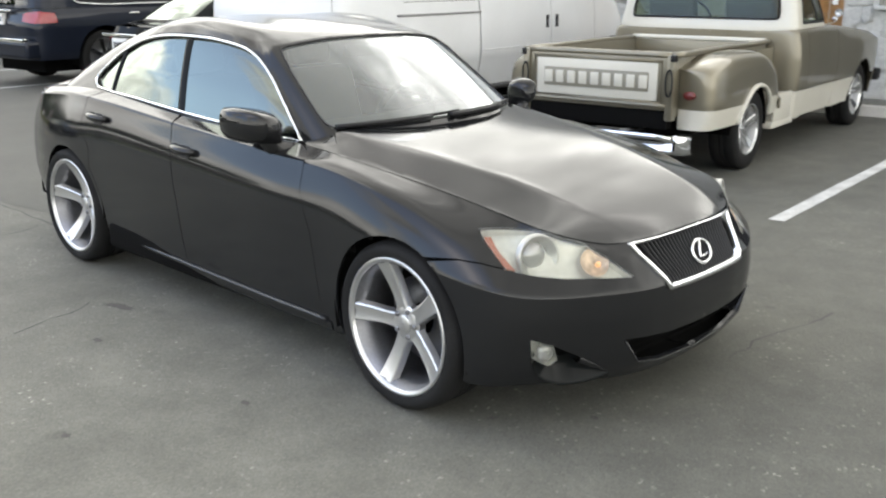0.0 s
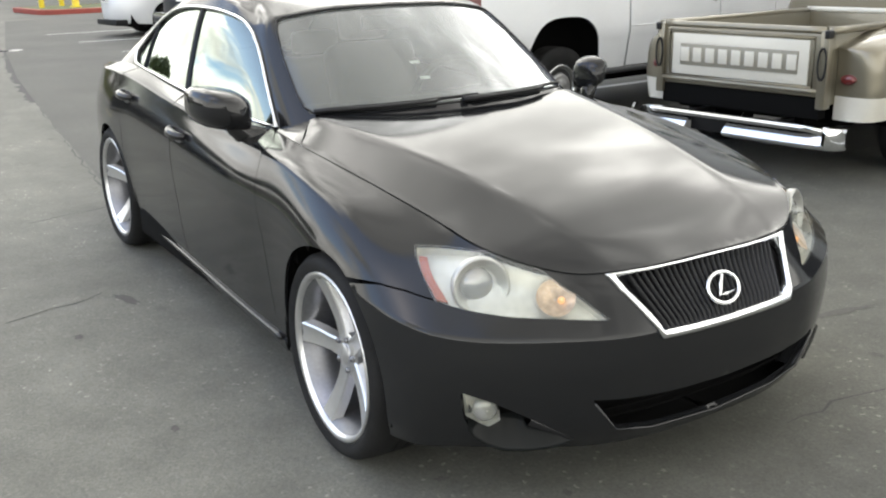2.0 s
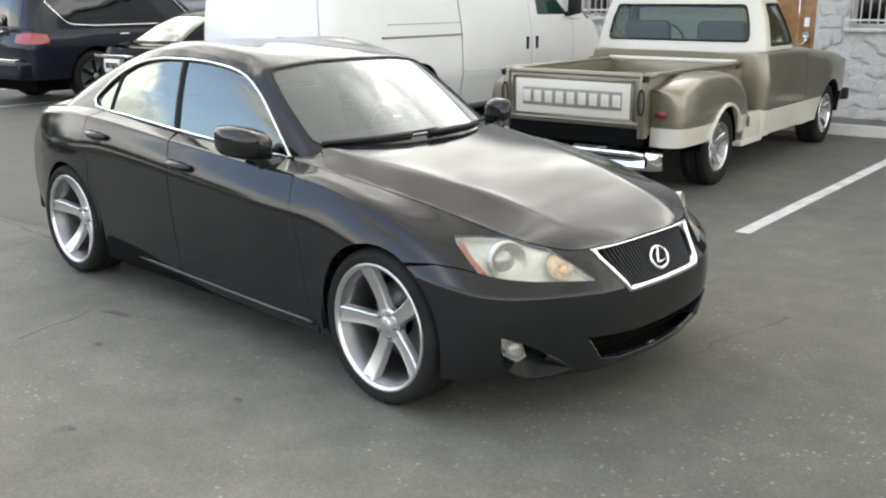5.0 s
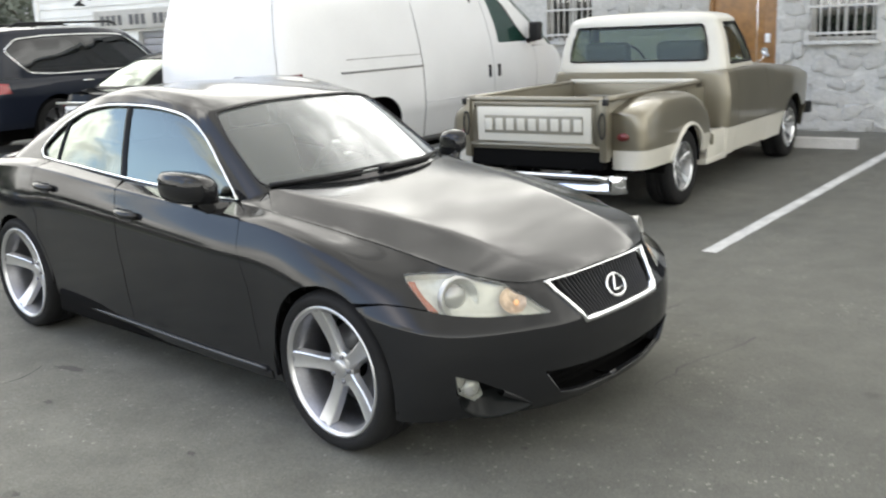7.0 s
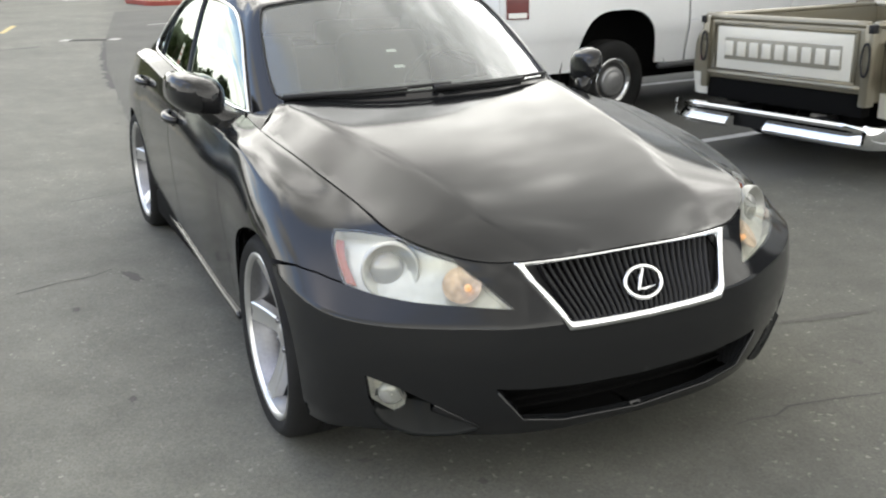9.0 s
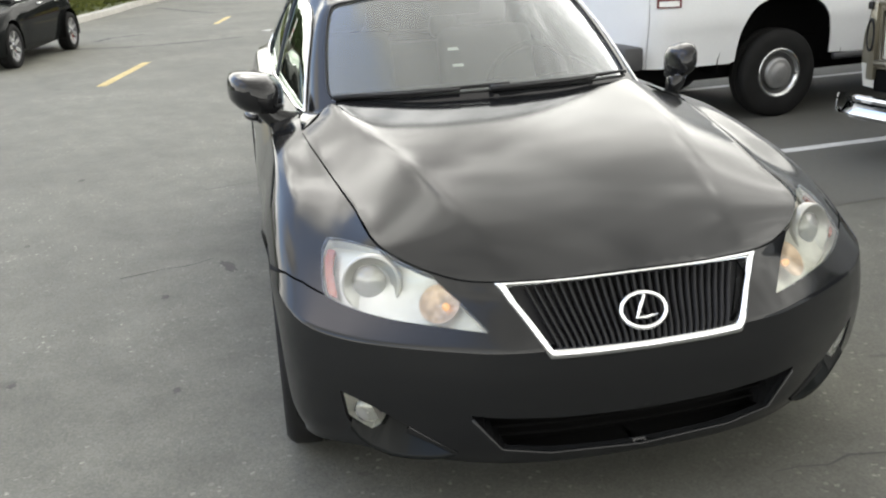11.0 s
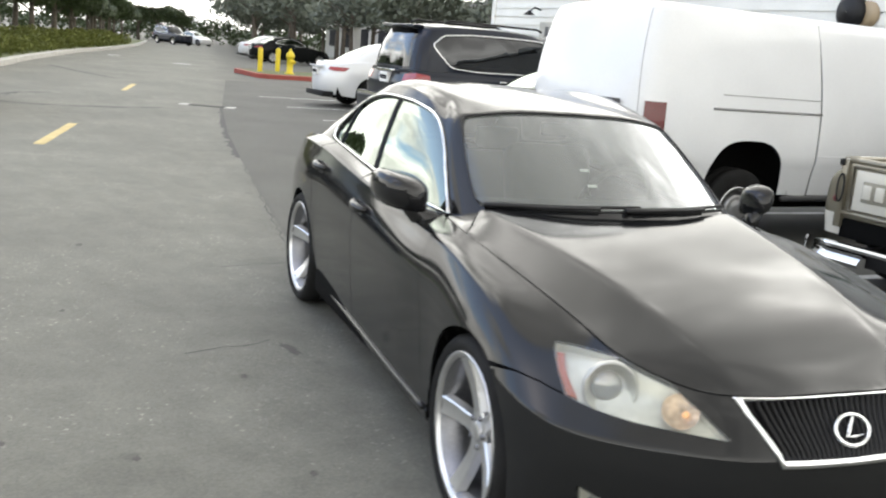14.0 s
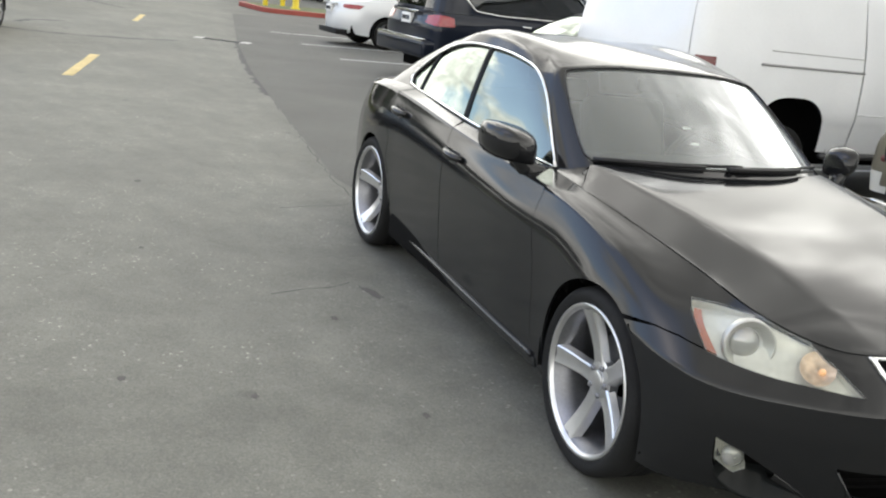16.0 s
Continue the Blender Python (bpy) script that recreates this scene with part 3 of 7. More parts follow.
def hood_height(net):
    s = np.linspace(0, 6.15, 400)
    E = net.at(s, np.full_like(s, 5.0))
    o = np.argsort(E[:, 0])
    ex, ew, ez = E[o, 0], E[o, 1], E[o, 2]
    spine = [(-.60, .954), (-.50, .946), (-.25, .913), (0, .873), (.25, .822), (.45, .766), (.58, .717), (.680, .673)]
    crown = np.polyfit([p[0] for p in spine], [p[1] for p in spine], 3)

    def h(x, w):
        x, w = np.asarray(x, float), np.abs(np.asarray(w, float))
        wb = np.maximum(np.interp(x, ex, ew), 1e-3)
        zb, zc = np.interp(x, ex, ez), np.polyval(crown, x)
        q = np.clip(w / wb, 0, 1)
        smooth_drop = q**2.4
        # pressed line from the grille corner to the windscreen corner
        wl = 0.33 + (0.575 - 0.33) * np.clip((0.55 - x) / 1.15, 0, 1)**0.9
        k = 0.011
        bend = k * np.log1p(np.exp((np.minimum(w, wb) - wl) / k)) / (k * np.log1p(np.exp((wb - wl) / k)))
        drop = 0.10 * q**2.2 + 0.90 * bend
        fade = np.clip((0.69 - x) / 0.26, 0, 1)
        fade = fade * fade * (3 - 2 * fade)
        return zc + (zb - zc) * (smooth_drop + (drop - smooth_drop) * fade)
    return h, E


def shrink(loop, k):
    """A loop drawn in towards its middle."""
    L = np.array(loop, float)
    c = L.mean(0)
    return [tuple(c + (p - c) * k) for p in L]


def build_sedan():
    car = thing("sports_sedan", "dark grey metallic four-door sedan on silver five-spoke wheels", "car")
    def crease(s, row):
        def ramp(a, b):
            u = np.clip((s - a) / (b - a), 0, 1)
            return u * u * (3 - 2 * u)
        return np.where(row == 4, .95 * ramp(4.6, 6.6) * (1 - ramp(11.5, 13.0)), np.where(row == 3, .92 * (1 - ramp(3.6, 5.0)), 0.0))
    def header(s, row):
        # the roof starts with a firm edge over the windscreen
        return np.where(row == 2, .9 * np.clip((2.6 - s) / .8, 0, 1), 0.0)
    body, cab = Net(sedan_rows(), crease=crease), Net(cabin_rows(), crease=header)
    f = body.find
    front = dict(axes="yz", smax=4.6)
    side = dict(axes="xz", smin=3.2, smax=12.6)

    def Fr(pts):
        return [f(p, **front) for p in pts]

    def Sd(pts):
        return [f(p, **side) for p in pts]

    def F3(pts):
        return [f(p, "xyz", smax=6.0) for p in pts]

    # liner under all panels
    bm = bmesh.new()
    for sgn in (1, -1):
        rows = []
        for v in np.linspace(0.15, 5, 22):
            s = np.linspace(0, 15, 120)
            P = body.at(s, np.full_like(s, v)) - (0.028 + 0.07 * np.clip((4.3 - s) / 0.5, 0, 1))[:, None] * body.normal(s, np.full_like(s, v))
            P[:, 1] = np.maximum(P[:, 1], 0) * sgn
            rows.append([tuple(p) for p in P])
        V = strip(bm, rows)
    dead = [fc for fc in bm.faces if any((fc.calc_center_median().x - cx) ** 2 + (fc.calc_center_median().z - ARCH_Z) ** 2 < (ARCH_RAD + 0.01) ** 2 for cx in (ARCH_F, ARCH_R)) and abs(fc.calc_center_median().y) > 0.5]
    bmesh.ops.delete(bm, geom=dead, context="FACES")
    part("inner_shell", bm, LINER, car)

    # outlines on the nose
    grille = Fr([(0, .670), (.20, .669), (.358, .668), (.332, .625), (.256, .502), (.14, .499), (0, .497)])
    grille[0], grille[-1] = (0.0, grille[0][1]), (0.0, grille[-1][1])
    intake = Fr([(0, .332), (.25, .340), (.450, .356), (.444, .345), (.372, .250), (.25, .226), (0, .212)])
    intake[0], intake[-1] = (0.0, intake[0][1]), (0.0, intake[-1][1])
    lamp3 = [(.712, .388, .565), (.66, .50, .577), (.59, .62, .592), (.50, .715, .605), (.44, .765, .622), (.362, .757, .678), (.282, .726, .729), (.350, .672, .735), (.455, .604, .732), (.520, .545, .710), (.566, .500, .688), (.633, .441, .623)]
    lamp = [(q, min(v, 4.985)) for q, v in F3(lamp3)]
    fog = Fr([(.750, .388), (.680, .357), (.658, .300), (.682, .276), (.738, .314)])
    vent = Fr([(.752, .390), (.680, .359), (.592, .307), (.478, .234), (.54, .219), (.63, .215), (.705, .250), (.740, .312)])
    # bumper: lip, arch, seam to the lamp, under the lamp, up to the bonnet edge, then round grille and intake
    arch_low = Sd(arc_pts(ARCH_F, ARCH_Z, ARCH_RAD, -22, 58, 14))
    outline = [(0.0, 0.0)] + [(s, 0.0) for s in np.linspace(0.2, arch_low[0][0] - 0.02, 30)] + arch_low
    seam = Sd([(.30, .642), (.37, .635)])
    outline += seam + [lamp[4], lamp[3], lamp[2], lamp[1], lamp[0], lamp[11], lamp[10]] + [(s, 5.0) for s in np.linspace(lamp[10][0] - .03, 1.62, 10)]
    outline += [(s, 5.0) for s in np.linspace(1.5, 0.0, 14)] + grille
    outline += intake
    clean = [outline[0]]
    for p in outline[1:]:
        if abs(p[0] - clean[-1][0]) + abs(p[1] - clean[-1][1]) > 1e-4:
            clean.append(p)
    part("front_bumper", skin(body, [clean, rounded(vent, 0.02, 2)], 0.022, 0, 0.02, sym=True), PAINT, car)
    # duct beside each fog lamp: a plate that rises inwards from the lip, an inner side and a dark back
    lip_yz = [(.478, .234), (.505, .226), (.54, .219), (.585, .215), (.63, .215), (.67, .230), (.705, .250), (.728, .285)]
    rows = []
    for k, (y, z) in enumerate(lip_yz):
        q, v = f((y, z), **front)
        P, N = body.at([q], [v])[0], body.normal(np.array([q]), np.array([v]))[0]
        t = k / (len(lip_yz) - 1)
        fl = .016 * math.sin(math.pi * min(.9, .02 + t)) ** .8
        deep = .012 + .06 * math.sin(math.pi * min(.8, t + .04))
        rows.append([tuple(P + N * (fl - .012) + np.array([0, 0, -.010])), tuple(P + N * fl + np.array([0, 0, -.008])), tuple(P + N * (fl + .002) + np.array([0, 0, -.003])), tuple(P + N * (fl - .004) + np.array([0, 0, .003])),
                     tuple(P - N * deep * .3 + np.array([0, 0, .010 + .35 * deep])), tuple(P - N * deep * .62 + np.array([0, 0, .014 + .58 * deep]))])
    bm = bmesh.new()
    strip(bm, rows)
    bmesh.ops.recalc_face_normals(bm, faces=bm.faces[:])
    pair("duct_plate", bm, BLACK_PAINT, car)
    rows = []
    for t in np.linspace(0, 1, 6):
        q, v = f((.592 - .114 * t, .307 - .073 * t), **front)
        P, N = body.at([q], [v])[0], body.normal(np.array([q]), np.array([v]))[0]
        w = .012 + .012 * (1 - t)
        rows.append([tuple(P + N * .001), tuple(P + N * .003 + np.array([0, .3 * w, -.4 * w])), tuple(P - N * .012 + np.array([0, .6 * w, -w])), tuple(P - N * .05 + np.array([0, .8 * w, -w]))])
    bm = bmesh.new()
    strip(bm, rows)
    bmesh.ops.recalc_face_normals(bm, faces=bm.faces[:])
    pair("duct_edge", bm, PAINT, car)
    pair("duct_back", skin(body, [vent], 0.03, -0.075, 0.0), LINER, car)
    # fender
    arch_up = Sd(arc_pts(ARCH_F, ARCH_Z, ARCH_RAD, 62, 200, 26))
    seam_up = [(s, v + 0.035) for s, v in seam]
    door_line = Sd([(-.44, .20), (-.46, .35), (-.485, .6), (-.56, .76)])
    fender = arch_up + [(s, 0.0) for s in np.linspace(arch_up[-1][0] + 0.01, door_line[0][0], 4)] + door_line
    fender += [(door_line[-1][0] + .09, 4.5), (6.72, 4.95), (6.62, 5.0), (6.15, 5.0), (6.0, 4.98), (5.0, 4.975), (4.0, 4.975), (3.3, 4.975), lamp[8], lamp[7], lamp[6], lamp[5], (lamp[4][0], lamp[4][1] + 0.03)] + seam_up[::-1]
    clean = [fender[0]]
    for p in fender[1:]:
        if abs(p[0] - clean[-1][0]) + abs(p[1] - clean[-1][1]) > 1e-3:
            clean.append(p)
    pair("front_fender", skin(body, [clean], 0.022), PAINT, car)
    # doors
    def up(pts, dv):
        return [(s, min(5, v + dv)) for s, v in pts]
    dl = [(s + 0.008, v) for s, v in door_line]
    b_line = Sd([(-1.52, .25), (-1.53, .5), (-1.56, .75), (-1.60, .90)])
    door1 = [(dl[0][0], 0.55)] + dl[1:] + [(door_line[-1][0] + .102, 4.5), (6.745, 4.95), (6.80, 5.0), (7.1, 4.97), (7.5, 4.93), (8.0 - 0.06, 4.95)] + b_line[::-1][0:3] + [(b_line[0][0], 0.55)]
    pair("front_door", skin(body, [door1], 0.026), PAINT, car)
    b2 = [(s + 0.008, v) for s, v in b_line]
    rear_line = Sd([(-2.43, .70), (-2.52, .80), (-2.50, .92)])
    door2 = [(b2[0][0], 0.55), b2[1], b2[2], b2[3], (7.98, 4.95), (8.5, 4.95), (9.2, 4.95)] + rear_line[::-1] + Sd(arc_pts(ARCH_R, ARCH_Z, ARCH_RAD + 0.03, 42, 2, 10)) + [(f((-2.36, .28), **side)[0], 0.55)]
    pair("rear_door", skin(body, [door2], 0.026), PAINT, car)
    # sill
    s0, s1 = f((-.40, .22), **side)[0], f((-2.34, .22), **side)[0]
    sill = [(s, 0.0) for s in np.linspace(s0, s1, 20)] + [(s, 0.50) for s in np.linspace(s1, s0, 20)]
    pair("sill", skin(body, [sill], 0.03, 0.005), PAINT, car)
    bm = bmesh.new()
    ss = np.linspace(s0 + .08, s1 - .1, 40)
    Pq = body.at(ss, np.full_like(ss, .52)) + np.array([0, .004, 0])
    tube(bm, [tuple(p) for p in Pq], 0.011, 10)
    pair("sill_edge", bm, PAINT, car)
    # quarter panel with the rear bumper in one skin
    arch_rr = Sd(arc_pts(ARCH_R, ARCH_Z, ARCH_RAD, -20, 180, 34))
    rl2 = [(s + 0.012, v) for s, v in rear_line]
    rarc2 = Sd(arc_pts(ARCH_R, ARCH_Z, ARCH_RAD + 0.025, 3, 42, 10))
    quarter = [(15.0, 0.0)] + [(s, 0.0) for s in np.linspace(14.8, arch_rr[-1][0] + 0.1, 24)] + arch_rr[::-1][1:32] + rarc2[2:] + rl2 + [(9.25, 4.95)] + [(s, 5.0) for s in np.linspace(9.4, 15.0, 40)]
    part("quarter_panel", skin(body, [quarter], 0.03, sym=True), PAINT, car)
    # boot lid top with its lip spoiler
    xs = -2.95 - .747 * np.linspace(0, 1, 56) ** .8
    bm = bmesh.new()
    S = np.linspace(9.9, 15, 900)
    E = body.at(S, np.full_like(S, 5.0))
    k = np.argsort(-E[:, 0])
    rows = []
    for x in xs:
        wb = np.interp(-x, -E[k, 0], E[k, 1])
        zb = np.interp(-x, -E[k, 0], E[k, 2])
        lip = 0.020 * float(np.clip((-x - 3.42) / 0.24, 0, 1)) ** 1.5
        rows.append([(x, wb * q, zb + 0.018 * (1 - q * q) + lip * (1 - abs(q) ** 3)) for q in np.linspace(-1, 1, 41)])
    strip(bm, [r[::-1] for r in rows])
    part("boot_lid", bm, PAINT, car)
    # bonnet
    hh, E = hood_height(body)
    half = [(p[0] - (.004 if p[0] > .3 else .001), max(p[1] - (.004 if p[0] > .3 else .0012), 0)) for p in E[::6] if p[0] > -0.465]
    loop = [(half[0][0], 0.0)] + half[1:] + [(-.482, .714), (-.490, .708), (-.638, .596), (-.632, .585), (-.588, .46), (-.552, .30), (-.535, 0)]
    V, Fc = fill2d([loop], 0.026)
    bm = bmesh.new()
    Z = hh(V[:, 0], V[:, 1])
    lay = bm.verts.layers.float_vector.new("net_normal")
    vs = [bm.verts.new((x, max(w, 0) if w > 1e-5 else 0.0, z)) for (x, w), z in zip(V, Z)]
    e = .012
    gx = (hh(V[:, 0] + e, V[:, 1]) - hh(V[:, 0] - e, V[:, 1])) / (2 * e)
    gy = (hh(V[:, 0], V[:, 1] + e) - hh(V[:, 0], np.maximum(V[:, 1] - e, -V[:, 1] * 0 - 9))) / (2 * e)
    for v, a, b in zip(vs, gx, gy):
        v[lay] = Vector((-a, -b if v.co.y > 1e-5 else 0.0, 1)).normalized()
    for t in Fc:
        a, b, c = (vs[k].co for k in t)
        bm.faces.new([vs[k] for k in (t if (b - a).cross(c - a).z > 0 else t[::-1])])
    mirror_y(bm)
    bd = [e for e in bm.edges if len(e.link_faces) == 1]
    ring = {}
    for e in bd:
        for v in e.verts:
            if v not in ring:
                ring[v] = (bm.verts.new(v.co), bm.verts.new(v.co - Vector((0, 0, 0.02))))
    for e in bd:
        a, b = e.verts
        bm.faces.new((ring[a][0], ring[b][0], ring[b][1], ring[a][1]))
    part("bonnet", bm, PAINT, car)
    # painted corner between bonnet, windscreen pillar and fender
    bm = bmesh.new()
    rows = []
    for t in np.linspace(0, 1, 9):
        a = np.array([-.643 - .117 * t, .600 + .060 * t, .938 - .033 * t])
        b = body.at([6.045 + .68 * t], [5.0])[0] - np.array([0, .002, 0])
        b[2] += .001
        rows.append([tuple(a + (b - a) * k + np.array([0, 0, .006 * math.sin(math.pi * k)])) for k in np.linspace(0, 1, 6)])
    strip(bm, rows)
    bmesh.ops.recalc_face_normals(bm, faces=bm.faces[:])
    if sum(fc.normal.z for fc in bm.faces) < 0:
        bmesh.ops.reverse_faces(bm, faces=bm.faces[:])
    pair("pillar_base", bm, PAINT, car)
    # engine cover under the bonnet edge and cowl
    bm = bmesh.new()
    rows = [[(x, w, hh(x, w) - 0.03) for w in np.linspace(-.60, .60, 15)] for x in (-.35, -.50)] + [[(-.66, w, .925) for w in np.linspace(-.62, .62, 15)], [(-.95, w, .90) for w in np.linspace(-.66, .66, 15)]]
    strip(bm, rows)
    part("cowl", bm, BLACK, car)
    # grille
    bm = bmesh.new()
    inner = Fr([(0, .662), (.20, .661), (.326, .658), (.308, .622), (.246, .526), (.14, .523), (0, .521)])
    inner[0], inner[-1] = (0.0, inner[0][1]), (0.0, inner[-1][1])
    # surround: a rounded bar swept between the opening and the mesh
    def along(loop):
        out = []
        for (a, b) in zip(loop, loop[1:]):
            out += [(a[0] + (b[0] - a[0]) * k / 10, a[1] + (b[1] - a[1]) * k / 10) for k in range(10)]
        return np.array(out + [loop[-1]])
    go, gi = along(grille), along(inner)
    go[:, 0], gi[:, 0] = np.maximum(go[:, 0], 1e-4), np.maximum(gi[:, 0], 1e-4)
    rows = []
    for (so, vo), (si, vi) in zip(go, gi):
        o3, i3 = body.at([so], [vo])[0], body.at([si], [vi])[0]
        nn = body.normal(np.array([so]), np.array([vo]))[0]
        rows.append([tuple(o3 + (i3 - o3) * k + nn * h) for k, h in ((-.02, -.012), (-.02, .006), (.15, .012), (.5, .014), (.85, .011), (1.0, .004), (1.0, -.03))])
    rows += [[(x, -y, z) for x, y, z in r] for r in rows[::-1]]
    bm = bmesh.new()
    strip(bm, rows, close=False)
    bmesh.ops.remove_doubles(bm, verts=bm.verts[:], dist=2e-4)
    bmesh.ops.recalc_face_normals(bm, faces=bm.faces[:])
    sharp(part("grille_surround", bm, CHROME, car, "bright chrome grille surround"), 50)
    bm = skin(body, [inner], 0.03, -0.035, 0.0, sym=True)
    part("grille_back", bm, BLACK, car)
    for k in range(-14, 15):
        y0 = k * 0.0208
        bm = bmesh.new()
        rows = []
        for t in np.linspace(0, 1, 7):
            z = .518 + t * (.661 - .518)
            y = y0 * (0.82 + 0.22 * t)
            lim = 0.240 + t * 0.078
            if abs(y) > lim - 0.008:
                break
            s, v = body.find((abs(y), z), "yz", smax=2.4)
            P = body.at([s], [v])[0]
            x = P[0] - 0.006
            rows.append([(x - 0.026, y - 0.0045, z), (x, y - 0.0035, z), (x + 0.001, y, z), (x, y + 0.0035, z), (x - 0.026, y + 0.0045, z)])
        if len(rows) > 2:
            strip(bm, rows)
            part("grille_bar", bm, BLACK, car)
        else:
            bm.free()
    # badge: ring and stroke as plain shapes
    bm = bmesh.new()
    ec = body.at([0.0], [body.find((0, .585), "yz", smax=1)[1]])[0]
    tilt = Matrix.Translation((ec[0] + 0.012, 0.0, .588)) @ Matrix.Rotation(radians(-28), 4, "Y")
    ring_pts = [tilt @ Vector((0, 0.060 * math.cos(a), 0.044 * math.sin(a))) for a in np.linspace(0, 2 * math.pi, 40, endpoint=False)]
    tube(bm, ring_pts, 0.0065, 8, closed=True)
    tube(bm, [tilt @ Vector(p) for p in ((0, .008, .036), (0, -.006, .01), (0, -.022, -.018), (0, .0, -.020), (0, .035, -.014))], [.006, .007, .007, .006, .004], 8)
    part("badge", bm, CHROME, car, "chrome oval badge")
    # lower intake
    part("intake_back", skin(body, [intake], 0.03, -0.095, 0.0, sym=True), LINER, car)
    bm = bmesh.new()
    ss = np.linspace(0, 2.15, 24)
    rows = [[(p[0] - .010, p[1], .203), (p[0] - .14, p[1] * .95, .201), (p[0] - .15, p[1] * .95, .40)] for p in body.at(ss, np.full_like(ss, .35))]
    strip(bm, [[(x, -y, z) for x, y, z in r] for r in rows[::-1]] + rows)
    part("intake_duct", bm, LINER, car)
    for z in (.262, .290, .318):
        bm = bmesh.new()
        pts = []
        for y in np.linspace(-.40, .40, 21):
            s, v = body.find((abs(y), z), "yz", smax=2.8)
            P = body.at([s], [v])[0]
            pts.append((P[0] - 0.062, y, z))
        tube(bm, pts, 0.0035, 6)
        part("intake_bar", bm, LINER, car)
    bm = bmesh.new()
    pts = []
    for (y, z) in [(-.446, .345), (-.374, .250), (-.25, .226), (0, .212), (.25, .226), (.374, .250), (.446, .345)]:
        s, v = body.find((abs(y), z), "yz", smax=3)
        P = body.at([s], [v])[0]
        pts.append((P[0] + 0.002, y, z))
    tube(bm, pts, 0.005, 8)
    part("intake_edge", bm, PAINT, car)
    # painted cheeks at both ends of the intake
    rows = []
    for t in np.linspace(0, 1, 6):
        q, v = f((.450 - .078 * t, .354 - .104 * t), **front)
        P = body.at([q], [v])[0]
        rows.append([tuple(P + np.array([-.001, -.001, 0])), tuple(P + np.array([-.02, -.014, 0])), tuple(P + np.array([-.07, -.024, 0]))])
    bm = bmesh.new()
    strip(bm, rows)
    bmesh.ops.recalc_face_normals(bm, faces=bm.faces[:])
    pair("intake_cheek", bm, PAINT, car)
    # head lamps
    for sgn in (1, -1):
        hl = new("head_lamp")
        hl.parent = car
        hl["label"] = "clear head lamp with amber corner and projector lens"

        def put(name, bm, material, label=""):
            if sgn < 0:
                b2 = flipped(bm)
                bm.free()
                bm = b2
            return part(name, bm, material, hl, label)
        put("lens_cover", skin(body, [lamp], 0.022, 0.002, 0.0), GLASS_CLEAR)
        put("reflector", skin(body, [shrink(lamp, .97)], 0.022, -0.036, -0.030), LAMP_BOWL)
        am = F3([(.438, .757, .630), (.374, .757, .675), (.312, .733, .714), (.334, .720, .716), (.400, .738, .668), (.466, .738, .628)])
        put("corner_marker", skin(body, [am], 0.015, -0.012, 0.01), AMBER, "amber corner marker")

        def disc(p3, r, out, prof, flush=False):
            s, v = body.find(p3, "xyz", smax=6)
            P, N = body.at([s], [v])[0], Vector(body.normal(np.array([s]), np.array([v]))[0]) if flush else Vector((0.92, 0.36, 0.12)).normalized()
            bm = bmesh.new()
            q = N.to_track_quat("Z", "Y").to_matrix().to_4x4()
            lathe(bm, [(a * r, b) for a, b in prof], 28, Matrix.Translation(Vector(P) + N * out) @ q)
            return bm
        put("projector_ring", disc((.495, .648, .652), 0.066, -0.018, [(1.22, -.012), (1.20, .010), (1.14, .014), (1.05, .010), (.86, -.006), (.70, -.012)]), LAMP_RING)
        put("projector", disc((.485, .655, .656), 0.046, -0.022, [(1.0, .0), (.9, .008), (.6, .014), (.3, .017), (.02, .018)]), LAMP_LENS)
        put("turn_lamp", disc((.618, .496, .628), 0.046, -0.013, [(1.15, .006), (1.0, .004), (.7, -.005), (.3, -.010), (.05, -.011)], True), TURN_BOWL, "turn lamp bowl with amber glow in its colour")
        put("turn_bulb", disc((.630, .484, .626), 0.010, -0.024, [(1.0, 0), (1.0, .010), (.7, .017), (.3, .020), (.02, .021)], True), AMBER_GLOW, "amber bulb with a faint added glow")
        # fog lamp
        fg = new("fog_lamp")
        fg.parent = car
        b1 = skin(body, [rounded(fog, 0.02)], 0.02, -0.006, 0.0)
        b2 = skin(body, [rounded(shrink(fog, .95), 0.02)], 0.02, -0.04, -0.034)
        s, v = body.find((.69, .33), "yz", smax=4)
        P = body.at([s], [v])[0]
        b3 = bmesh.new()
        N = Vector((0.95, 0.3, 0)).normalized()
        lathe(b3, [(.036, 0), (.034, .012), (.02, .02), (.002, .022)], 24, Matrix.Translation(Vector(P) - N * 0.03) @ N.to_track_quat("Z", "Y").to_matrix().to_4x4())
        for nm, b, mt in (("lens_cover", b1, GLASS_CLEAR), ("reflector", b2, LAMP_BOWL), ("bulb_lens", b3, LAMP_LENS)):
            if sgn < 0:
                bb = flipped(b)
                b.free()
                b = bb
            part(nm, b, mt, fg)

    # cabin
    c = cab.find
    def C(pts):
        return [c(p, "xz", smin=2.3, smax=8.8, vmax=2.4) for p in pts]
    def through_pts(pts, n):
        xs = np.array([p[0] for p in pts]); zs = np.array([p[1] for p in pts])
        d = np.concatenate([[0], np.cumsum(np.hypot(np.diff(xs), np.diff(zs)))])
        t = np.linspace(0, d[-1], n)
        return list(zip(curve1(list(zip(d, xs)), t), curve1(list(zip(d, zs)), t)))
    upper = through_pts([(-.775, .905), (-.95, 1.060), (-1.10, 1.172), (-1.26, 1.247), (-1.45, 1.281), (-1.72, 1.293), (-2.0, 1.283), (-2.22, 1.243), (-2.42, 1.160), (-2.54, 1.075)], 44)
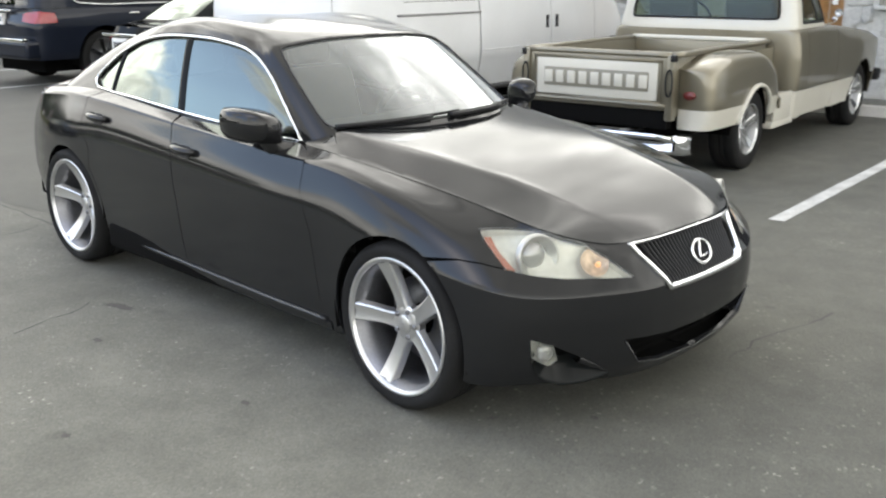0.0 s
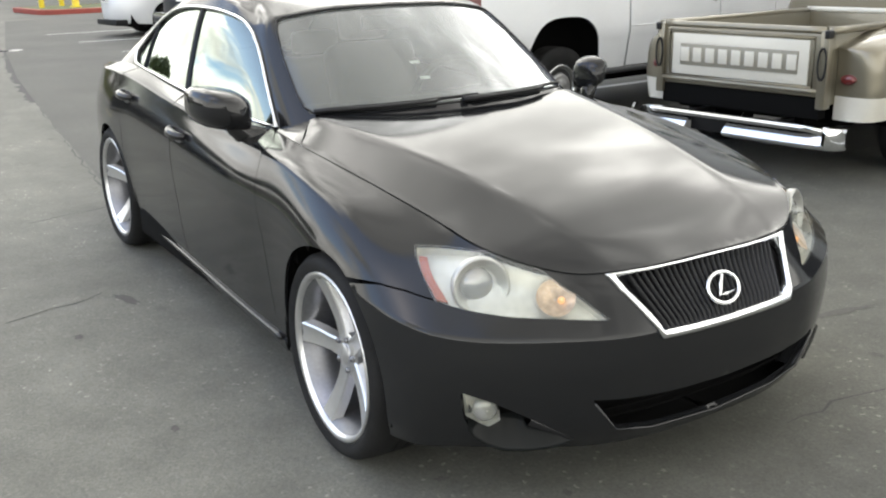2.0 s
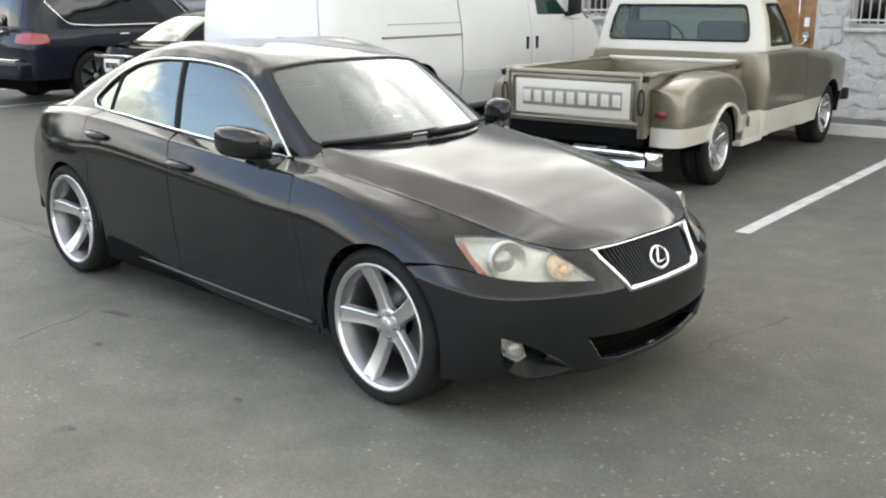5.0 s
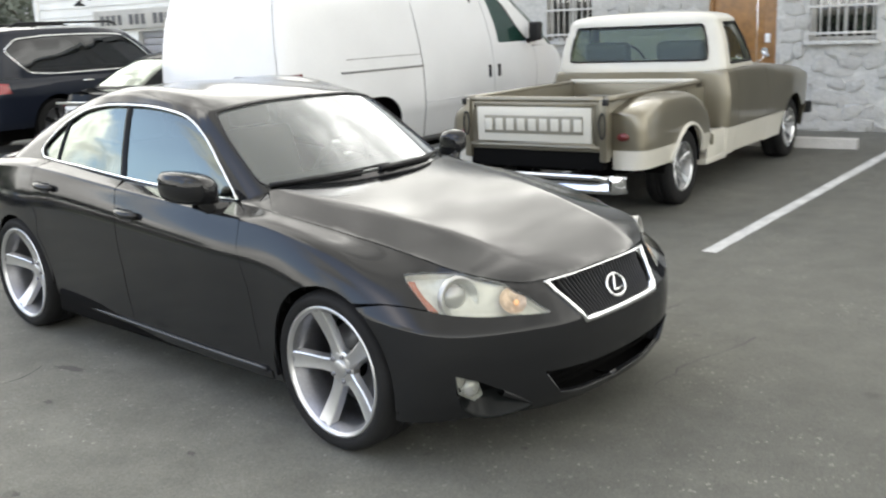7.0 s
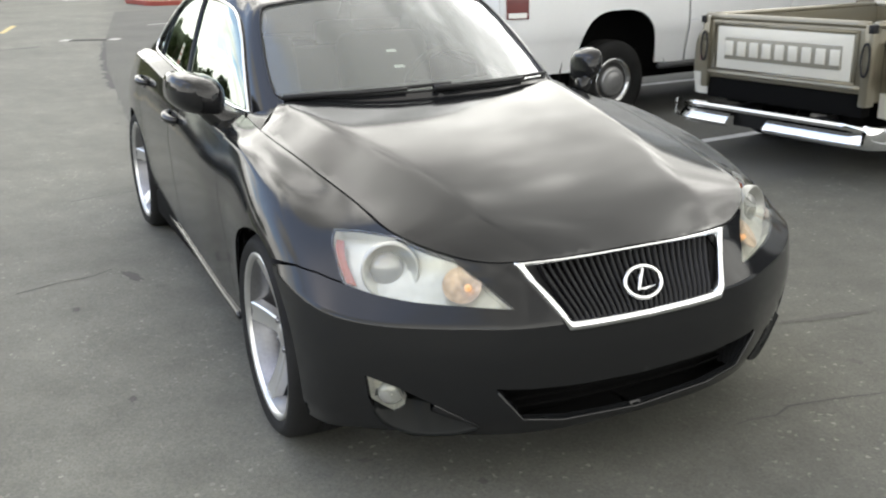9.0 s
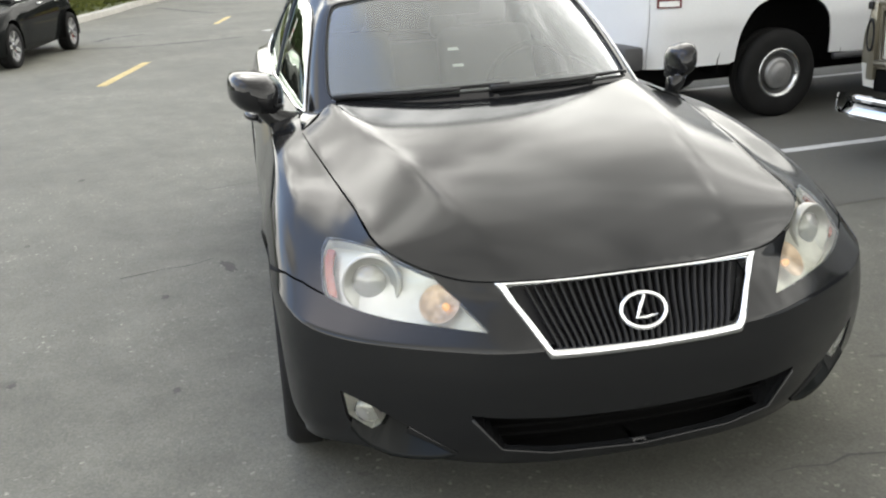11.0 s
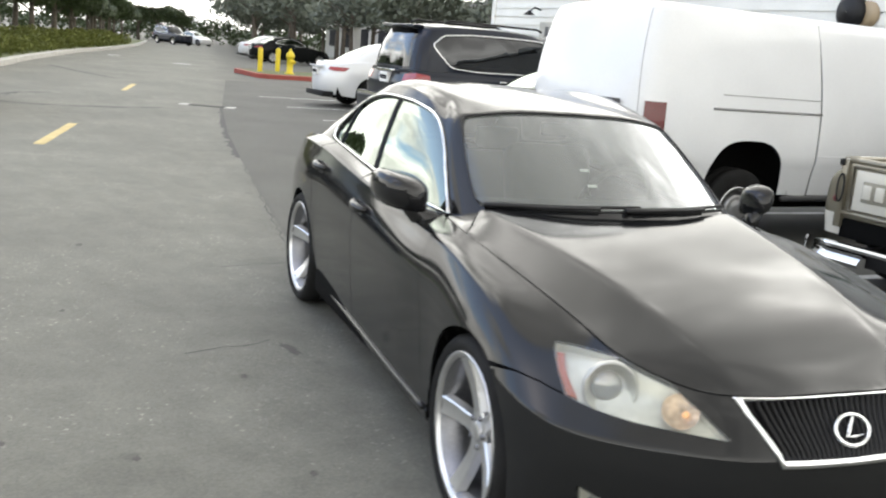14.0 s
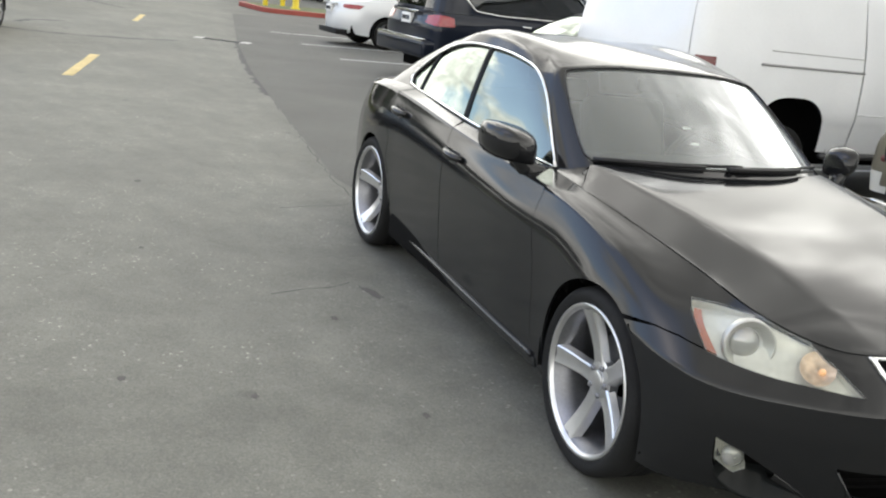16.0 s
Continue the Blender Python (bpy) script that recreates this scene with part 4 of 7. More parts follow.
    lower = through_pts([(-2.572, 1.035), (-2.55, 1.008), (-2.45, .996), (-2.1, .980), (-1.65, .953), (-1.2, .925), (-.79, .902)], 26)
    winr = C(upper + lower)
    ws = [(s, 0.10) for s in np.linspace(0, 1.98, 14)] + [(2.05, .5), (2.08, 1.0), (2.06, 1.5), (1.98, 1.90)] + [(s, 1.95) for s in np.linspace(1.85, 0, 12)]
    rw = [(10.0, 0.12)] + [(s, 0.12) for s in np.linspace(9.8, 8.75, 8)] + [(8.65, .6), (8.65, 1.2), (8.75, 1.85), (9.2, 1.93), (10.0, 1.95)]
    outer = [(0, 0.0)] + [(s, 0.0) for s in np.linspace(0.2, 10.0, 70)] + [(10.0, 0.12)] + rw[1:-1] + [(10.0, 1.95)] + [(10.0, 2.4)] + [(s, 2.4) for s in np.linspace(9.8, 0.2, 50)] + [(0, 2.4), (0, 1.95)] + ws[::-1][1:-1] + [(0, .10)]
    part("cabin_frame", skin(cab, [outer, winr], 0.016, 0.0, 0.015, sym=True), PAINT, car)
    bm = bmesh.new()
    S = np.linspace(0, 10, 101)
    for sg in (1, -1):
        strip(bm, [[(p[0], max(p[1], 0) * sg, p[2]) for p in cab.at(S, np.full_like(S, v))] for v in np.linspace(2.385, 4, 20)])
    bmesh.ops.remove_doubles(bm, verts=bm.verts[:], dist=3e-4)
    bmesh.ops.recalc_face_normals(bm, faces=bm.faces[:])
    # even crown over the whole roof
    Q = np.concatenate([cab.at(S, np.full_like(S, v)) for v in np.linspace(2.0, 2.6, 7)] + [np.array([(x, 0, z) for x, z in zip(np.linspace(-1.35, -2.2, 20), curve1([(-2.2, 1.354), (-2.0, 1.374), (-1.75, 1.381), (-1.5, 1.368), (-1.35, 1.356)], np.linspace(-1.35, -2.2, 20)))])])

    def terms(x, y):
        u, w = (x + 1.75) / .6, (y / .5) ** 2
        return np.stack([u**i * w**j for i in range(5) for j in range(4) if i + j < 6], -1)
    co, *_ = np.linalg.lstsq(terms(Q[:, 0], Q[:, 1]), Q[:, 2], rcond=None)
    _S, _V = np.meshgrid(S, np.linspace(2.385, 4, 20))
    base_pts = {}
    for v_, p in zip(_V.ravel(), cab.at(_S.ravel(), _V.ravel())):
        base_pts[(round(p[0], 3), round(max(p[1], 0), 3))] = v_
    for vv in bm.verts:
        v_ = base_pts.get((round(vv.co.x, 3), round(abs(vv.co.y), 3)), 3.0)
        k = min(1, max(0, (v_ - 2.385) / .6))
        k = k * k * (3 - 2 * k)
        vv.co.z += k * (float(terms(np.array([vv.co.x]), np.array([vv.co.y]))[0] @ co) - vv.co.z)
    part("roof", bm, PAINT, car)
    part("headlining", skin(cab, [outer, winr], 0.05, -0.022, 0.0, sym=True), DASH, car)
    part("windscreen", skin(cab, [ws], 0.05, -0.006, 0.0, sym=True), GLASS_WIND, car, "clear windscreen reflecting clouds")
    bm = bmesh.new()
    edge_sv = [(s, .10) for s in np.linspace(0.001, 1.9, 20)] + [(2.02, .2)] + [(2.05, v) for v in np.linspace(.35, 1.75, 16)] + [(2.0, 1.90)] + [(s, 1.95) for s in np.linspace(1.85, .001, 16)]
    pts = [tuple(cab.at([s], [v])[0] + .001 * cab.normal(np.array([s]), np.array([v]))[0]) for s, v in edge_sv]
    tube(bm, pts + [(x, -y, z) for x, y, z in pts[::-1]], .0035, 8, closed=True)
    part("windscreen_seal", bm, BLACK, car, "black rubber windscreen seal")
    part("rear_window", skin(cab, [rw], 0.05, -0.006, 0.0, sym=True), GLASS_SIDE, car)
    pair("side_window", skin(cab, [winr], 0.04, -0.008, 0.0), GLASS_SIDE, car, "dark tinted side glass")
    # bright line round the side windows
    P = [cab.at([s], [v])[0] + 0.006 * cab.normal(np.array([s]), np.array([v]))[0] for s, v in cab.unflat(dense(cab.flat(winr), 0.03))]
    bm = bmesh.new()
    tube(bm, [tuple(p) for p in P], 0.0065, 8, closed=True)
    pair("window_trim", bm, CHROME, car, "bright chrome window surround")
    # pillars between the door windows
    def pillar(z0, z1, x0, x1, w, name="window_pillar"):
        bm = bmesh.new()
        rows = []
        for t in np.linspace(0, 1, 10):
            z, x = z0 + (z1 - z0) * t, x0 + (x1 - x0) * t
            row = []
            for d in (-w, -w * 0.4, w * 0.4, w):
                s, v = c((x + d, z), "xz", smin=2.3, smax=8.8, vmax=2.4)
                s, v = np.array([s]), np.array([v])
                row.append(tuple(cab.at(s, v)[0] + (0.002 if abs(d) < w else -0.006) * cab.normal(s, v)[0]))
            rows.append(row)
        strip(bm, [r[::-1] for r in rows])
        bmesh.ops.recalc_face_normals(bm, faces=bm.faces[:])
        pair(name, bm, BLACK_PAINT, car)
    pillar(.955, 1.287, -1.655, -1.735, 0.028)
    pillar(.990, 1.205, -2.36, -2.345, 0.011)
    # mirrors
    for sgn in (1, -1):
        mr = new("door_mirror")
        mr.parent = car
        bm = bmesh.new()
        rows = []
        for x, hy, hz in ((-.740, .028, .030), (-.765, .068, .056), (-.82, .094, .071), (-.90, .105, .077), (-.965, .105, .076), (-.978, .098, .067)):
            row = []
            for k in range(20):
                a = 2 * math.pi * k / 20
                ca, sa = math.cos(a), math.sin(a)
                row.append((x, .836 + hy * math.copysign(abs(ca)**0.62, ca), .973 + hz * math.copysign(abs(sa)**0.6, sa) * (1.0 if sa > 0 else .95 - .42 * ca) + (0.014 + 0.012 * sa) * ca))
            rows.append(row)
        V = strip(bm, rows, close=True)
        bm.faces.new(V[0][::-1])
        bm.faces.new(V[-1])
        gl = bmesh.new()
        g2 = [gl.verts.new((-.9795, .836 + .096 * math.copysign(abs(math.cos(a))**0.7, math.cos(a)), .973 + .055 * math.copysign(abs(math.sin(a))**0.8, math.sin(a)) + 0.014 * math.cos(a))) for a in np.linspace(0, 2 * math.pi, 24, endpoint=False)]
        gl.faces.new(g2)
        st = bmesh.new()
        tube(st, [(-.80, .68, .865), (-.80, .73, .868), (-.805, .775, .885), (-.815, .80, .915), (-.83, .81, .95)], [.045, .045, .042, .042, .05], 14)
        for nm, b, mt in (("mirror_shell", bm, PAINT), ("mirror_glass", gl, CHROME), ("mirror_foot", st, PAINT)):
            bmesh.ops.recalc_face_normals(b, faces=b.faces[:])
            if sgn < 0:
                bb = flipped(b)
                b.free()
                b = bb
            part(nm, b, mt, mr)
        if sgn > 0:    # turned half in
            mr.matrix_local = Matrix.Translation((-.86, .970, .965)) @ Matrix.Diagonal((.6, .52, .86, 1)) @ Matrix.Translation((.86, -.955, -.965))
    # door handles with their cups
    for hx, hz in ((-1.45, .805), (-2.33, .865)):
        s, v = f((hx, hz), **side)
        bm = bmesh.new()
        pts, rr = [], []
        for t in np.linspace(0, 1, 11):
            x = hx + 0.10 - 0.20 * t
            z = hz + 0.010 - 0.01 * (1 - t)
            q = f((x, z), **side)
            Q = body.at([q[0]], [q[1]])[0]
            bow = 0.036 * math.sin(math.pi * t) ** 0.5
            pts.append((x, Q[1] + bow, z))
            rr.append(0.013 + 0.008 * math.sin(math.pi * t))
        tube(bm, pts, rr, 10)
        pair("door_handle", bm, PAINT, car)
        cup = rounded([f((hx + .055, hz + .02), **side), f((hx - .055, hz + .02), **side), f((hx - .05, hz - .035), **side), f((hx + .05, hz - .035), **side)], 0.08, 4)
        pair("handle_cup", skin(body, [cup], 0.012, 0.0015, 0.0), BLACK, car)
    # wheels and their housings
    for x, turn, cc in ((ARCH_F, radians(0), 0.055), (ARCH_R, radians(-12), 0.085)):
        for sgn in (1, -1):
            rot = LEFT if sgn > 0 else RIGHT
            w = 0.245
            spoke_wheel(car, Matrix.Translation((x if x > -1 else x - .015, sgn * ((0.880 if x > -1 else 0.808) - w / 2), .325)) @ pose(0, 0, 0, 0, 0, -1.8 if x > -1 else 0) @ rot, r=.325, w=w, rim=.262, turn=turn + (math.pi if sgn < 0 else 0.0), concave=cc)
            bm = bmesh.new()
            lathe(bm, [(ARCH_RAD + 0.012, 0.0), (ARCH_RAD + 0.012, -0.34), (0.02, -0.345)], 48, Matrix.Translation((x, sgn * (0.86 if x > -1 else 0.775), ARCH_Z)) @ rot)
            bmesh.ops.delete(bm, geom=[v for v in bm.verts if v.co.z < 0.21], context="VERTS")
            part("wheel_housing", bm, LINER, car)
    # floor pan
    bm = bmesh.new()
    box(bm, -2.33, -.40, -.80, .80, .17, .30, 0.02)
    box(bm, .40, .62, -.55, .55, .19, .35, 0.02)
    box(bm, -3.6, -3.12, -.6, .6, .24, .4, 0.02)
    box(bm, -3.12, .40, -.50, .50, .18, .45, 0.02)
    part("floor_pan", bm, LINER, car)
    # wipers
    def on_glass(y, v, lift):
        s = np.linspace(.001, 2.0, 160)
        A = cab.at(s, np.full(160, v))
        k = int(np.argmin(abs(A[:, 1] - abs(y))))
        q = A[k] + lift * cab.normal(s[k:k + 1], np.array([v]))[0]
        return (q[0], math.copysign(q[1], y), q[2])
    for y0, y1 in ((-.56, .06), (-.02, .60)):
        bm = bmesh.new()
        ys = np.linspace(y0, y1, 14)
        tube(bm, [on_glass(y, .13 + .05 * (y - y0), .008) for y in ys], 0.007, 6)
        tube(bm, [on_glass(y, .09 + .05 * (y - y0), .014) for y in ys[:10]], [0.011] * 3 + [0.007] * 7, 8)
        part("wiper", bm, BLACK, car)
    # inside
    boxpart("dashboard", (-1.12, -.70, -.60, .60, .55, .925), DASH, car, 0.05, seg=3)
    for y in (-.36, .36):
        st = new("front_seat")
        st.parent = car
        boxpart("seat_base", (-1.85, -1.30, y - .25, y + .25, .35, .55), LEATHER, st, 0.06, seg=3)
        boxpart("backrest", (-.09, .09, -.24, .24, 0, .60), LEATHER, st, 0.07, seg=3, m=pose(-1.80, y, .50, 0, -18, 0))
        boxpart("headrest", (-.05, .05, -.13, .13, 0, .17), LEATHER, st, 0.045, seg=3, m=pose(-2.0, y, 1.09, 0, -14, 0))
    st = new("rear_seat")
    st.parent = car
    boxpart("backrest", (-2.72, -2.5, -.60, .60, .45, .96), LEATHER, st, 0.07, seg=3)
    for y in (-.36, .36):
        boxpart("headrest", (-2.68, -2.56, y - .13, y + .13, .97, 1.10), LEATHER, st, 0.045, seg=3)
    bm = bmesh.new()
    tube(bm, [Vector((-1.22, .36, .90)) + Matrix.Rotation(radians(-62), 3, "Y") @ Vector((.185 * math.cos(a), .185 * math.sin(a), 0)) for a in np.linspace(0, 2 * math.pi, 28, endpoint=False)], 0.015, 8, closed=True)
    tube(bm, [(-1.22, .19, .90), (-1.20, .36, .885), (-1.22, .53, .90)], 0.02, 8)
    part("steering_wheel", bm, DASH, car)
    boxpart("interior_mirror", (-1.14, -1.11, -.12, .12, 1.20, 1.26), BLACK, car, 0.012)
    # small white patches just inside the glass
    for z0 in (0.0, 1.0):
        s, v = (0.28, 0.77 - 0.25 * z0)
        q = Vector(cab.at([s], [v])[0]) - Vector(cab.normal(np.array([s]), np.array([v]))[0]) * 0.010
        bm = bmesh.new()
        bmesh.ops.create_grid(bm, x_segments=1, y_segments=1, size=0.5)
        bmesh.ops.transform(bm, matrix=Matrix.LocRotScale(q, Euler((0, radians(33), 0)), (0.017, 0.042, 1)), verts=bm.verts[:])
        bmesh.ops.translate(bm, vec=(0, -2 * q.y - .015, 0), verts=bm.verts[:])
        part("white_patch", bm, PAPER, car)
    return car


build_sedan()


# ---- the two-tone pickup ----
ROW_TURN = 96.0    # heading of the parked row


def clean_loop(pts, eps=1e-3):
    out = [pts[0]]
    for p in pts[1:]:
        if abs(p[0] - out[-1][0]) + abs(p[1] - out[-1][1]) > eps:
            out.append(p)
    return out


def build_truck():
    tr = thing("pickup_truck", "olive gold and cream step-side pickup with chrome rear bumper", "truck", pose(-2.03, 3.25, 0, 0, 0, ROW_TURN))
    # tail gate: gold frame, cream field, darker name plate with plain blocks
    gate = new("tailgate")
    gate.parent = tr
    bm = bmesh.new()
    box(bm, 0.0, .045, -.615, .615, .575, .985, .012)
    sharp(part("gate_panel", bm, GOLD, gate), 40)
    bm = bmesh.new()
    tube(bm, [(0.018, y, .992) for y in np.linspace(-.625, .625, 12)], .026, 12)
    part("gate_top_roll", bm, GOLD, gate)
    bm = bmesh.new()
    tube(bm, [(-0.004, y, .612) for y in np.linspace(-.615, .615, 12)], .017, 10)
    part("gate_lower_roll", bm, GOLD, gate)
    boxpart("cream_field", (-.012, .004, -.540, .540, .645, .932), CREAM, gate, .006)
    boxpart("name_plate", (-.018, -.008, -.468, .468, .712, .862), DARK_BROWN, gate, .004)
    for k in range(9):
        y = .425 - .1062 * k
        w = .036
        boxpart("name_block", (-.024, -.014, y - w, y + w, .738, .838), CREAM, gate, .005)
    # pressed frame round the cream field
    bm = bmesh.new()
    tube(bm, [(-.002, -.572, .950), (-.002, .572, .950), (-.002, .572, .632), (-.002, -.572, .632)], .012, 8, closed=True)
    part("gate_moulding", bm, GOLD, gate)
    for y in (-.645, .645):
        bm = bmesh.new()
        box(bm, -.02, .06, y - .032, y + .032, .50, 1.0, .014)
        sharp(part("box_post", bm, GOLD, tr), 40)
        bm = bmesh.new()
        tube(bm, [(-.032, y + .028 * math.cos(a), .79 + .10 * math.sin(a)) for a in np.linspace(0, 2 * math.pi, 20, endpoint=False)], .007, 6, closed=True)
        part("gate_chain", bm, BLACK, tr)
        bm = bmesh.new()
        box(bm, -.035, .02, y - .018 + (.02 if y > 0 else -.02), y + .018 + (.02 if y > 0 else -.02), .95, 1.0, .006)
        part("gate_latch", bm, BLACK, tr)
    boxpart("rear_sill", (.01, .10, -.63, .63, .43, .57), LINER, tr, .01)
    # load bed
    for sg in (-1, 1):
        boxpart("bed_side", (.04, 1.96, .625, .655, .52, .985) if sg > 0 else (.04, 1.96, -.655, -.625, .52, .985), GOLD, tr, .004)
        bm = bmesh.new()
        tube(bm, [(x, sg * .66, .995) for x in np.linspace(.02, 1.97, 14)], .032, 10, flat=.75)
        part("bed_rail", bm, GOLD, tr)
    boxpart("bed_front", (1.92, 1.96, -.63, .63, .55, 1.0), GOLD, tr, .006)
    bm = bmesh.new()
    tube(bm, [(1.93, y, 1.005) for y in np.linspace(-.66, .66, 8)], .024, 10)
    part("bed_front_rail", bm, CREAM, tr)
    for z in (.72, .86):
        bm = bmesh.new()
        tube(bm, [(1.918, y, z) for y in np.linspace(-.62, .62, 6)], .012, 8)
        part("bed_front_rib", bm, GOLD, tr)
    for k in range(8):
        y = -.546 + k * .156
        boxpart("bed_plank", (.05, 1.92, y - .071, y + .071, .575, .598), DARK_BROWN, tr, .004)
    # step-side fenders
    col = [(.135, .660), (.120, .79), (.155, .905), (.27, .945), (.54, .957), (.90, .957), (1.25, .955), (1.50, .948), (1.63, .930)]
    zt = [.865, .878, .895, .925, .972, .985, .958, .845, .600]
    rows = []
    for drop, pull in ((None, -.03), (.58, 0), (-.22, 0), (-.10, -.012), (-.028, -.055), (0.0, -.15), (.004, -.30)):
        r = []
        for (x, w), z in zip(col, zt):
            zz = .425 if drop is None else (min(.58, z - .05) if drop > .3 else max(z + drop, .45 + .1 * (0 if drop == -.22 else .5)))
            r.append((x + (0.0), max(w + pull * min(1, max(0, (w - .69) / .22)), .63), zz))
        rows.append(r[::-1])
    net = Net(rows, sym=False)
    A = net.find
    arc = [A((p[0], p[1]), "xz", smax=5.3, vmax=3.6) for p in arc_pts(1.02, .335, .372, 168, 12, 24)]
    up = [p for p in arc if p[1] > 1.0]
    tail, nose = up[0][0], up[-1][0]
    back = [p for p in arc if p[1] <= 1.0 and p[0] > tail]
    fore = [p for p in arc if p[1] <= 1.0 and p[0] < nose]
    seam = [(s, 1.0) for s in np.linspace(tail + .1, 8, 12)]
    pair("rear_fender", skin(net, [clean_loop([(0.0, 1.0), (nose, 1.0)] + up[::-1] + [(tail, 1.0)] + seam + [(8.0, 6.0), (0.0, 6.0)])], .03, 0, .012), GOLD, tr, "rounded gold rear fender")
    pair("fender_skirt", skin(net, [clean_loop([(tail, 1.0)] + back[::-1] + [(back[0][0], 0.0)] + [(s, 0.0) for s in np.linspace(back[0][0] + .1, 8, 10)] + seam[::-1])], .03, .001, .012), CREAM, tr, "cream lower fender")
    pair("fender_skirt", skin(net, [clean_loop([(0, 0), (fore[-1][0], 0)] + fore[::-1] + [(nose, 1.0), (0, 1.0)])], .03, .001, .012), CREAM, tr)
    bm = bmesh.new()
    tube(bm, [tuple(net.at([s], [v])[0] + (0, .004, 0)) for s, v in arc], .022, 8, flat=.8)
    pair("arch_lip", bm, CREAM, tr)
    # tail lamps
    for sg in (1, -1):
        bm = bmesh.new()
        lathe(bm, [(.044, -.02), (.044, .02), (.039, .032), (.02, .04), (.001, .041)], 24, Matrix.Translation((.125, sg * .755, .69)) @ pose(0, 0, 0, 0, -90, 0) @ Matrix.Diagonal((.75, 1.15, 1, 1)))
        part("tail_lamp", bm, DARK_RED, tr, "round red tail lamp")
    # cab and front end
    col = [(4.88, 0), (4.87, .55), (4.80, .86), (4.62, .935), (4.14, .955), (3.70, .95), (3.20, .95), (2.60, .95), (2.16, .945), (2.03, .90), (2.0, .6), (2.0, 0)]
    tops = [.93, .935, .95, .975, 1.025, 1.06, 1.10, 1.115, 1.11, 1.10, 1.09, 1.09]
    R = []
    for zf, pull in ((.30, -.04), (.56, 0.0), (.76, .012), (.90, .006), (-.04, -.025), (0.0, -.085)):
        R.append([(x, max(0, w + (pull if w > .5 else 0)), (min(zf, t - .06) if zf > 0 else t + zf)) for (x, w), t in zip(col, tops)])
    net = Net(R)
    A = lambda p: net.find(p, "xz", smin=2.2, smax=9.2)
    arc = [A(p) for p in arc_pts(4.14, .335, .385, 188, -8, 26)]
    arc_hi = [p for p in arc if p[1] > 1.0]
    s_of = lambda x: net.find((x, .7), "xz", smin=2.2, smax=9.2)[0]

    def panel(name, loop, m):
        pair(name, skin(net, [clean_loop(loop)], .045, 0, .012), m, tr)
    sd0, sd1 = s_of(3.17), s_of(2.27)
    panel("front_fender", [(2.6, 1.0)] + [(s, 1.0) for s in np.linspace(2.7, arc_hi[-1][0], 3)] + arc_hi[::-1] + [(s, 1.0) for s in np.linspace(arc_hi[0][0], sd0 - .012, 3)] + [(sd0 - .012, 5.0)] + [(s, 5.0) for s in np.linspace(sd0 - .1, 2.6, 12)], GOLD)
    panel("fender_apron", [(arc[0][0] + .0, .02), (sd0 - .012, 0.0), (sd0 - .012, .98), (arc_hi[0][0] + .03, .98)] + [p for p in arc if p[1] <= 1.0 and p[0] > 4.0][::-1], CREAM)
    panel("door_skin", [(sd0, 1.01), (sd0, 5.0)] + [(s, 5.0) for s in np.linspace(sd0 + .1, sd1, 8)] + [(sd1, 1.01)], GOLD)
    panel("door_lower", [(sd0, 0.05), (sd0, .985)] + [(s, .985) for s in np.linspace(sd0 + .1, sd1, 6)] + [(sd1, 0.05)], CREAM)
    part("cab_corner", skin(net, [[(sd1 + .014, 1.01)] + [(s, 1.01) for s in np.linspace(sd1 + .1, 11, 14)] + [(11, 5)] + [(s, 5.0) for s in np.linspace(10.9, sd1 + .014, 14)]], .045, 0, .01, sym=True), GOLD, tr)
    part("cab_lower", skin(net, [[(sd1 + .014, 0)] + [(s, 0) for s in np.linspace(sd1 + .1, 11, 14)] + [(11, .985)] + [(s, .985) for s in np.linspace(10.9, sd1 + .014, 14)]], .06, 0, .01, sym=True), CREAM, tr)
    part("nose", skin(net, [[(0, 0)] + [(s, 0) for s in np.linspace(.2, 2.58, 10)] + [(2.58, 5.0)] + [(s, 5.0) for s in np.linspace(2.5, 0, 10)]], .06, 0, .01, sym=True), GOLD, tr)
    bm = bmesh.new()
    S = np.linspace(0, s_of(3.17), 160)
    E = net.at(S, np.full_like(S, 5.0))
    o = np.argsort(E[:, 0])
    strip(bm, [[(x, np.interp(x, E[o, 0], E[o, 1]) * q, np.interp(x, E[o, 0], E[o, 2]) + .035 * (1 - q**4)) for q in np.linspace(-1, 1, 17)] for x in np.linspace(4.86, 3.05, 16)])
    part("bonnet", bm, GOLD, tr)
    for sg in (1, -1):
        boxpart("side_step", (1.55, 2.10, sg * .72 if sg > 0 else -.915, .915 if sg > 0 else -.72, .27, .33), CREAM, tr, .02)
        boxpart("step_apron", (1.60, 2.04, .885 if sg > 0 else -.905, .905 if sg > 0 else -.885, .31, .57), CREAM, tr, .008)
        boxpart("box_apron", (1.56, 2.0, .70 if sg > 0 else -.72, .72 if sg > 0 else -.70, .33, .95), GOLD, tr, .008)
    # cab top
    base = [(3.10, 0), (3.07, .55), (2.96, .82), (2.84, .890), (2.50, .900), (2.20, .895), (2.06, .855), (2.01, .60), (2.0, 0)]
    top = [(2.74, 0), (2.72, .52), (2.66, .715), (2.58, .758), (2.38, .775), (2.22, .77), (2.13, .735), (2.09, .52), (2.085, 0)]
    zb, rows = [1.10, 1.10, 1.10, 1.10, 1.108, 1.105, 1.10, 1.085, 1.085], []
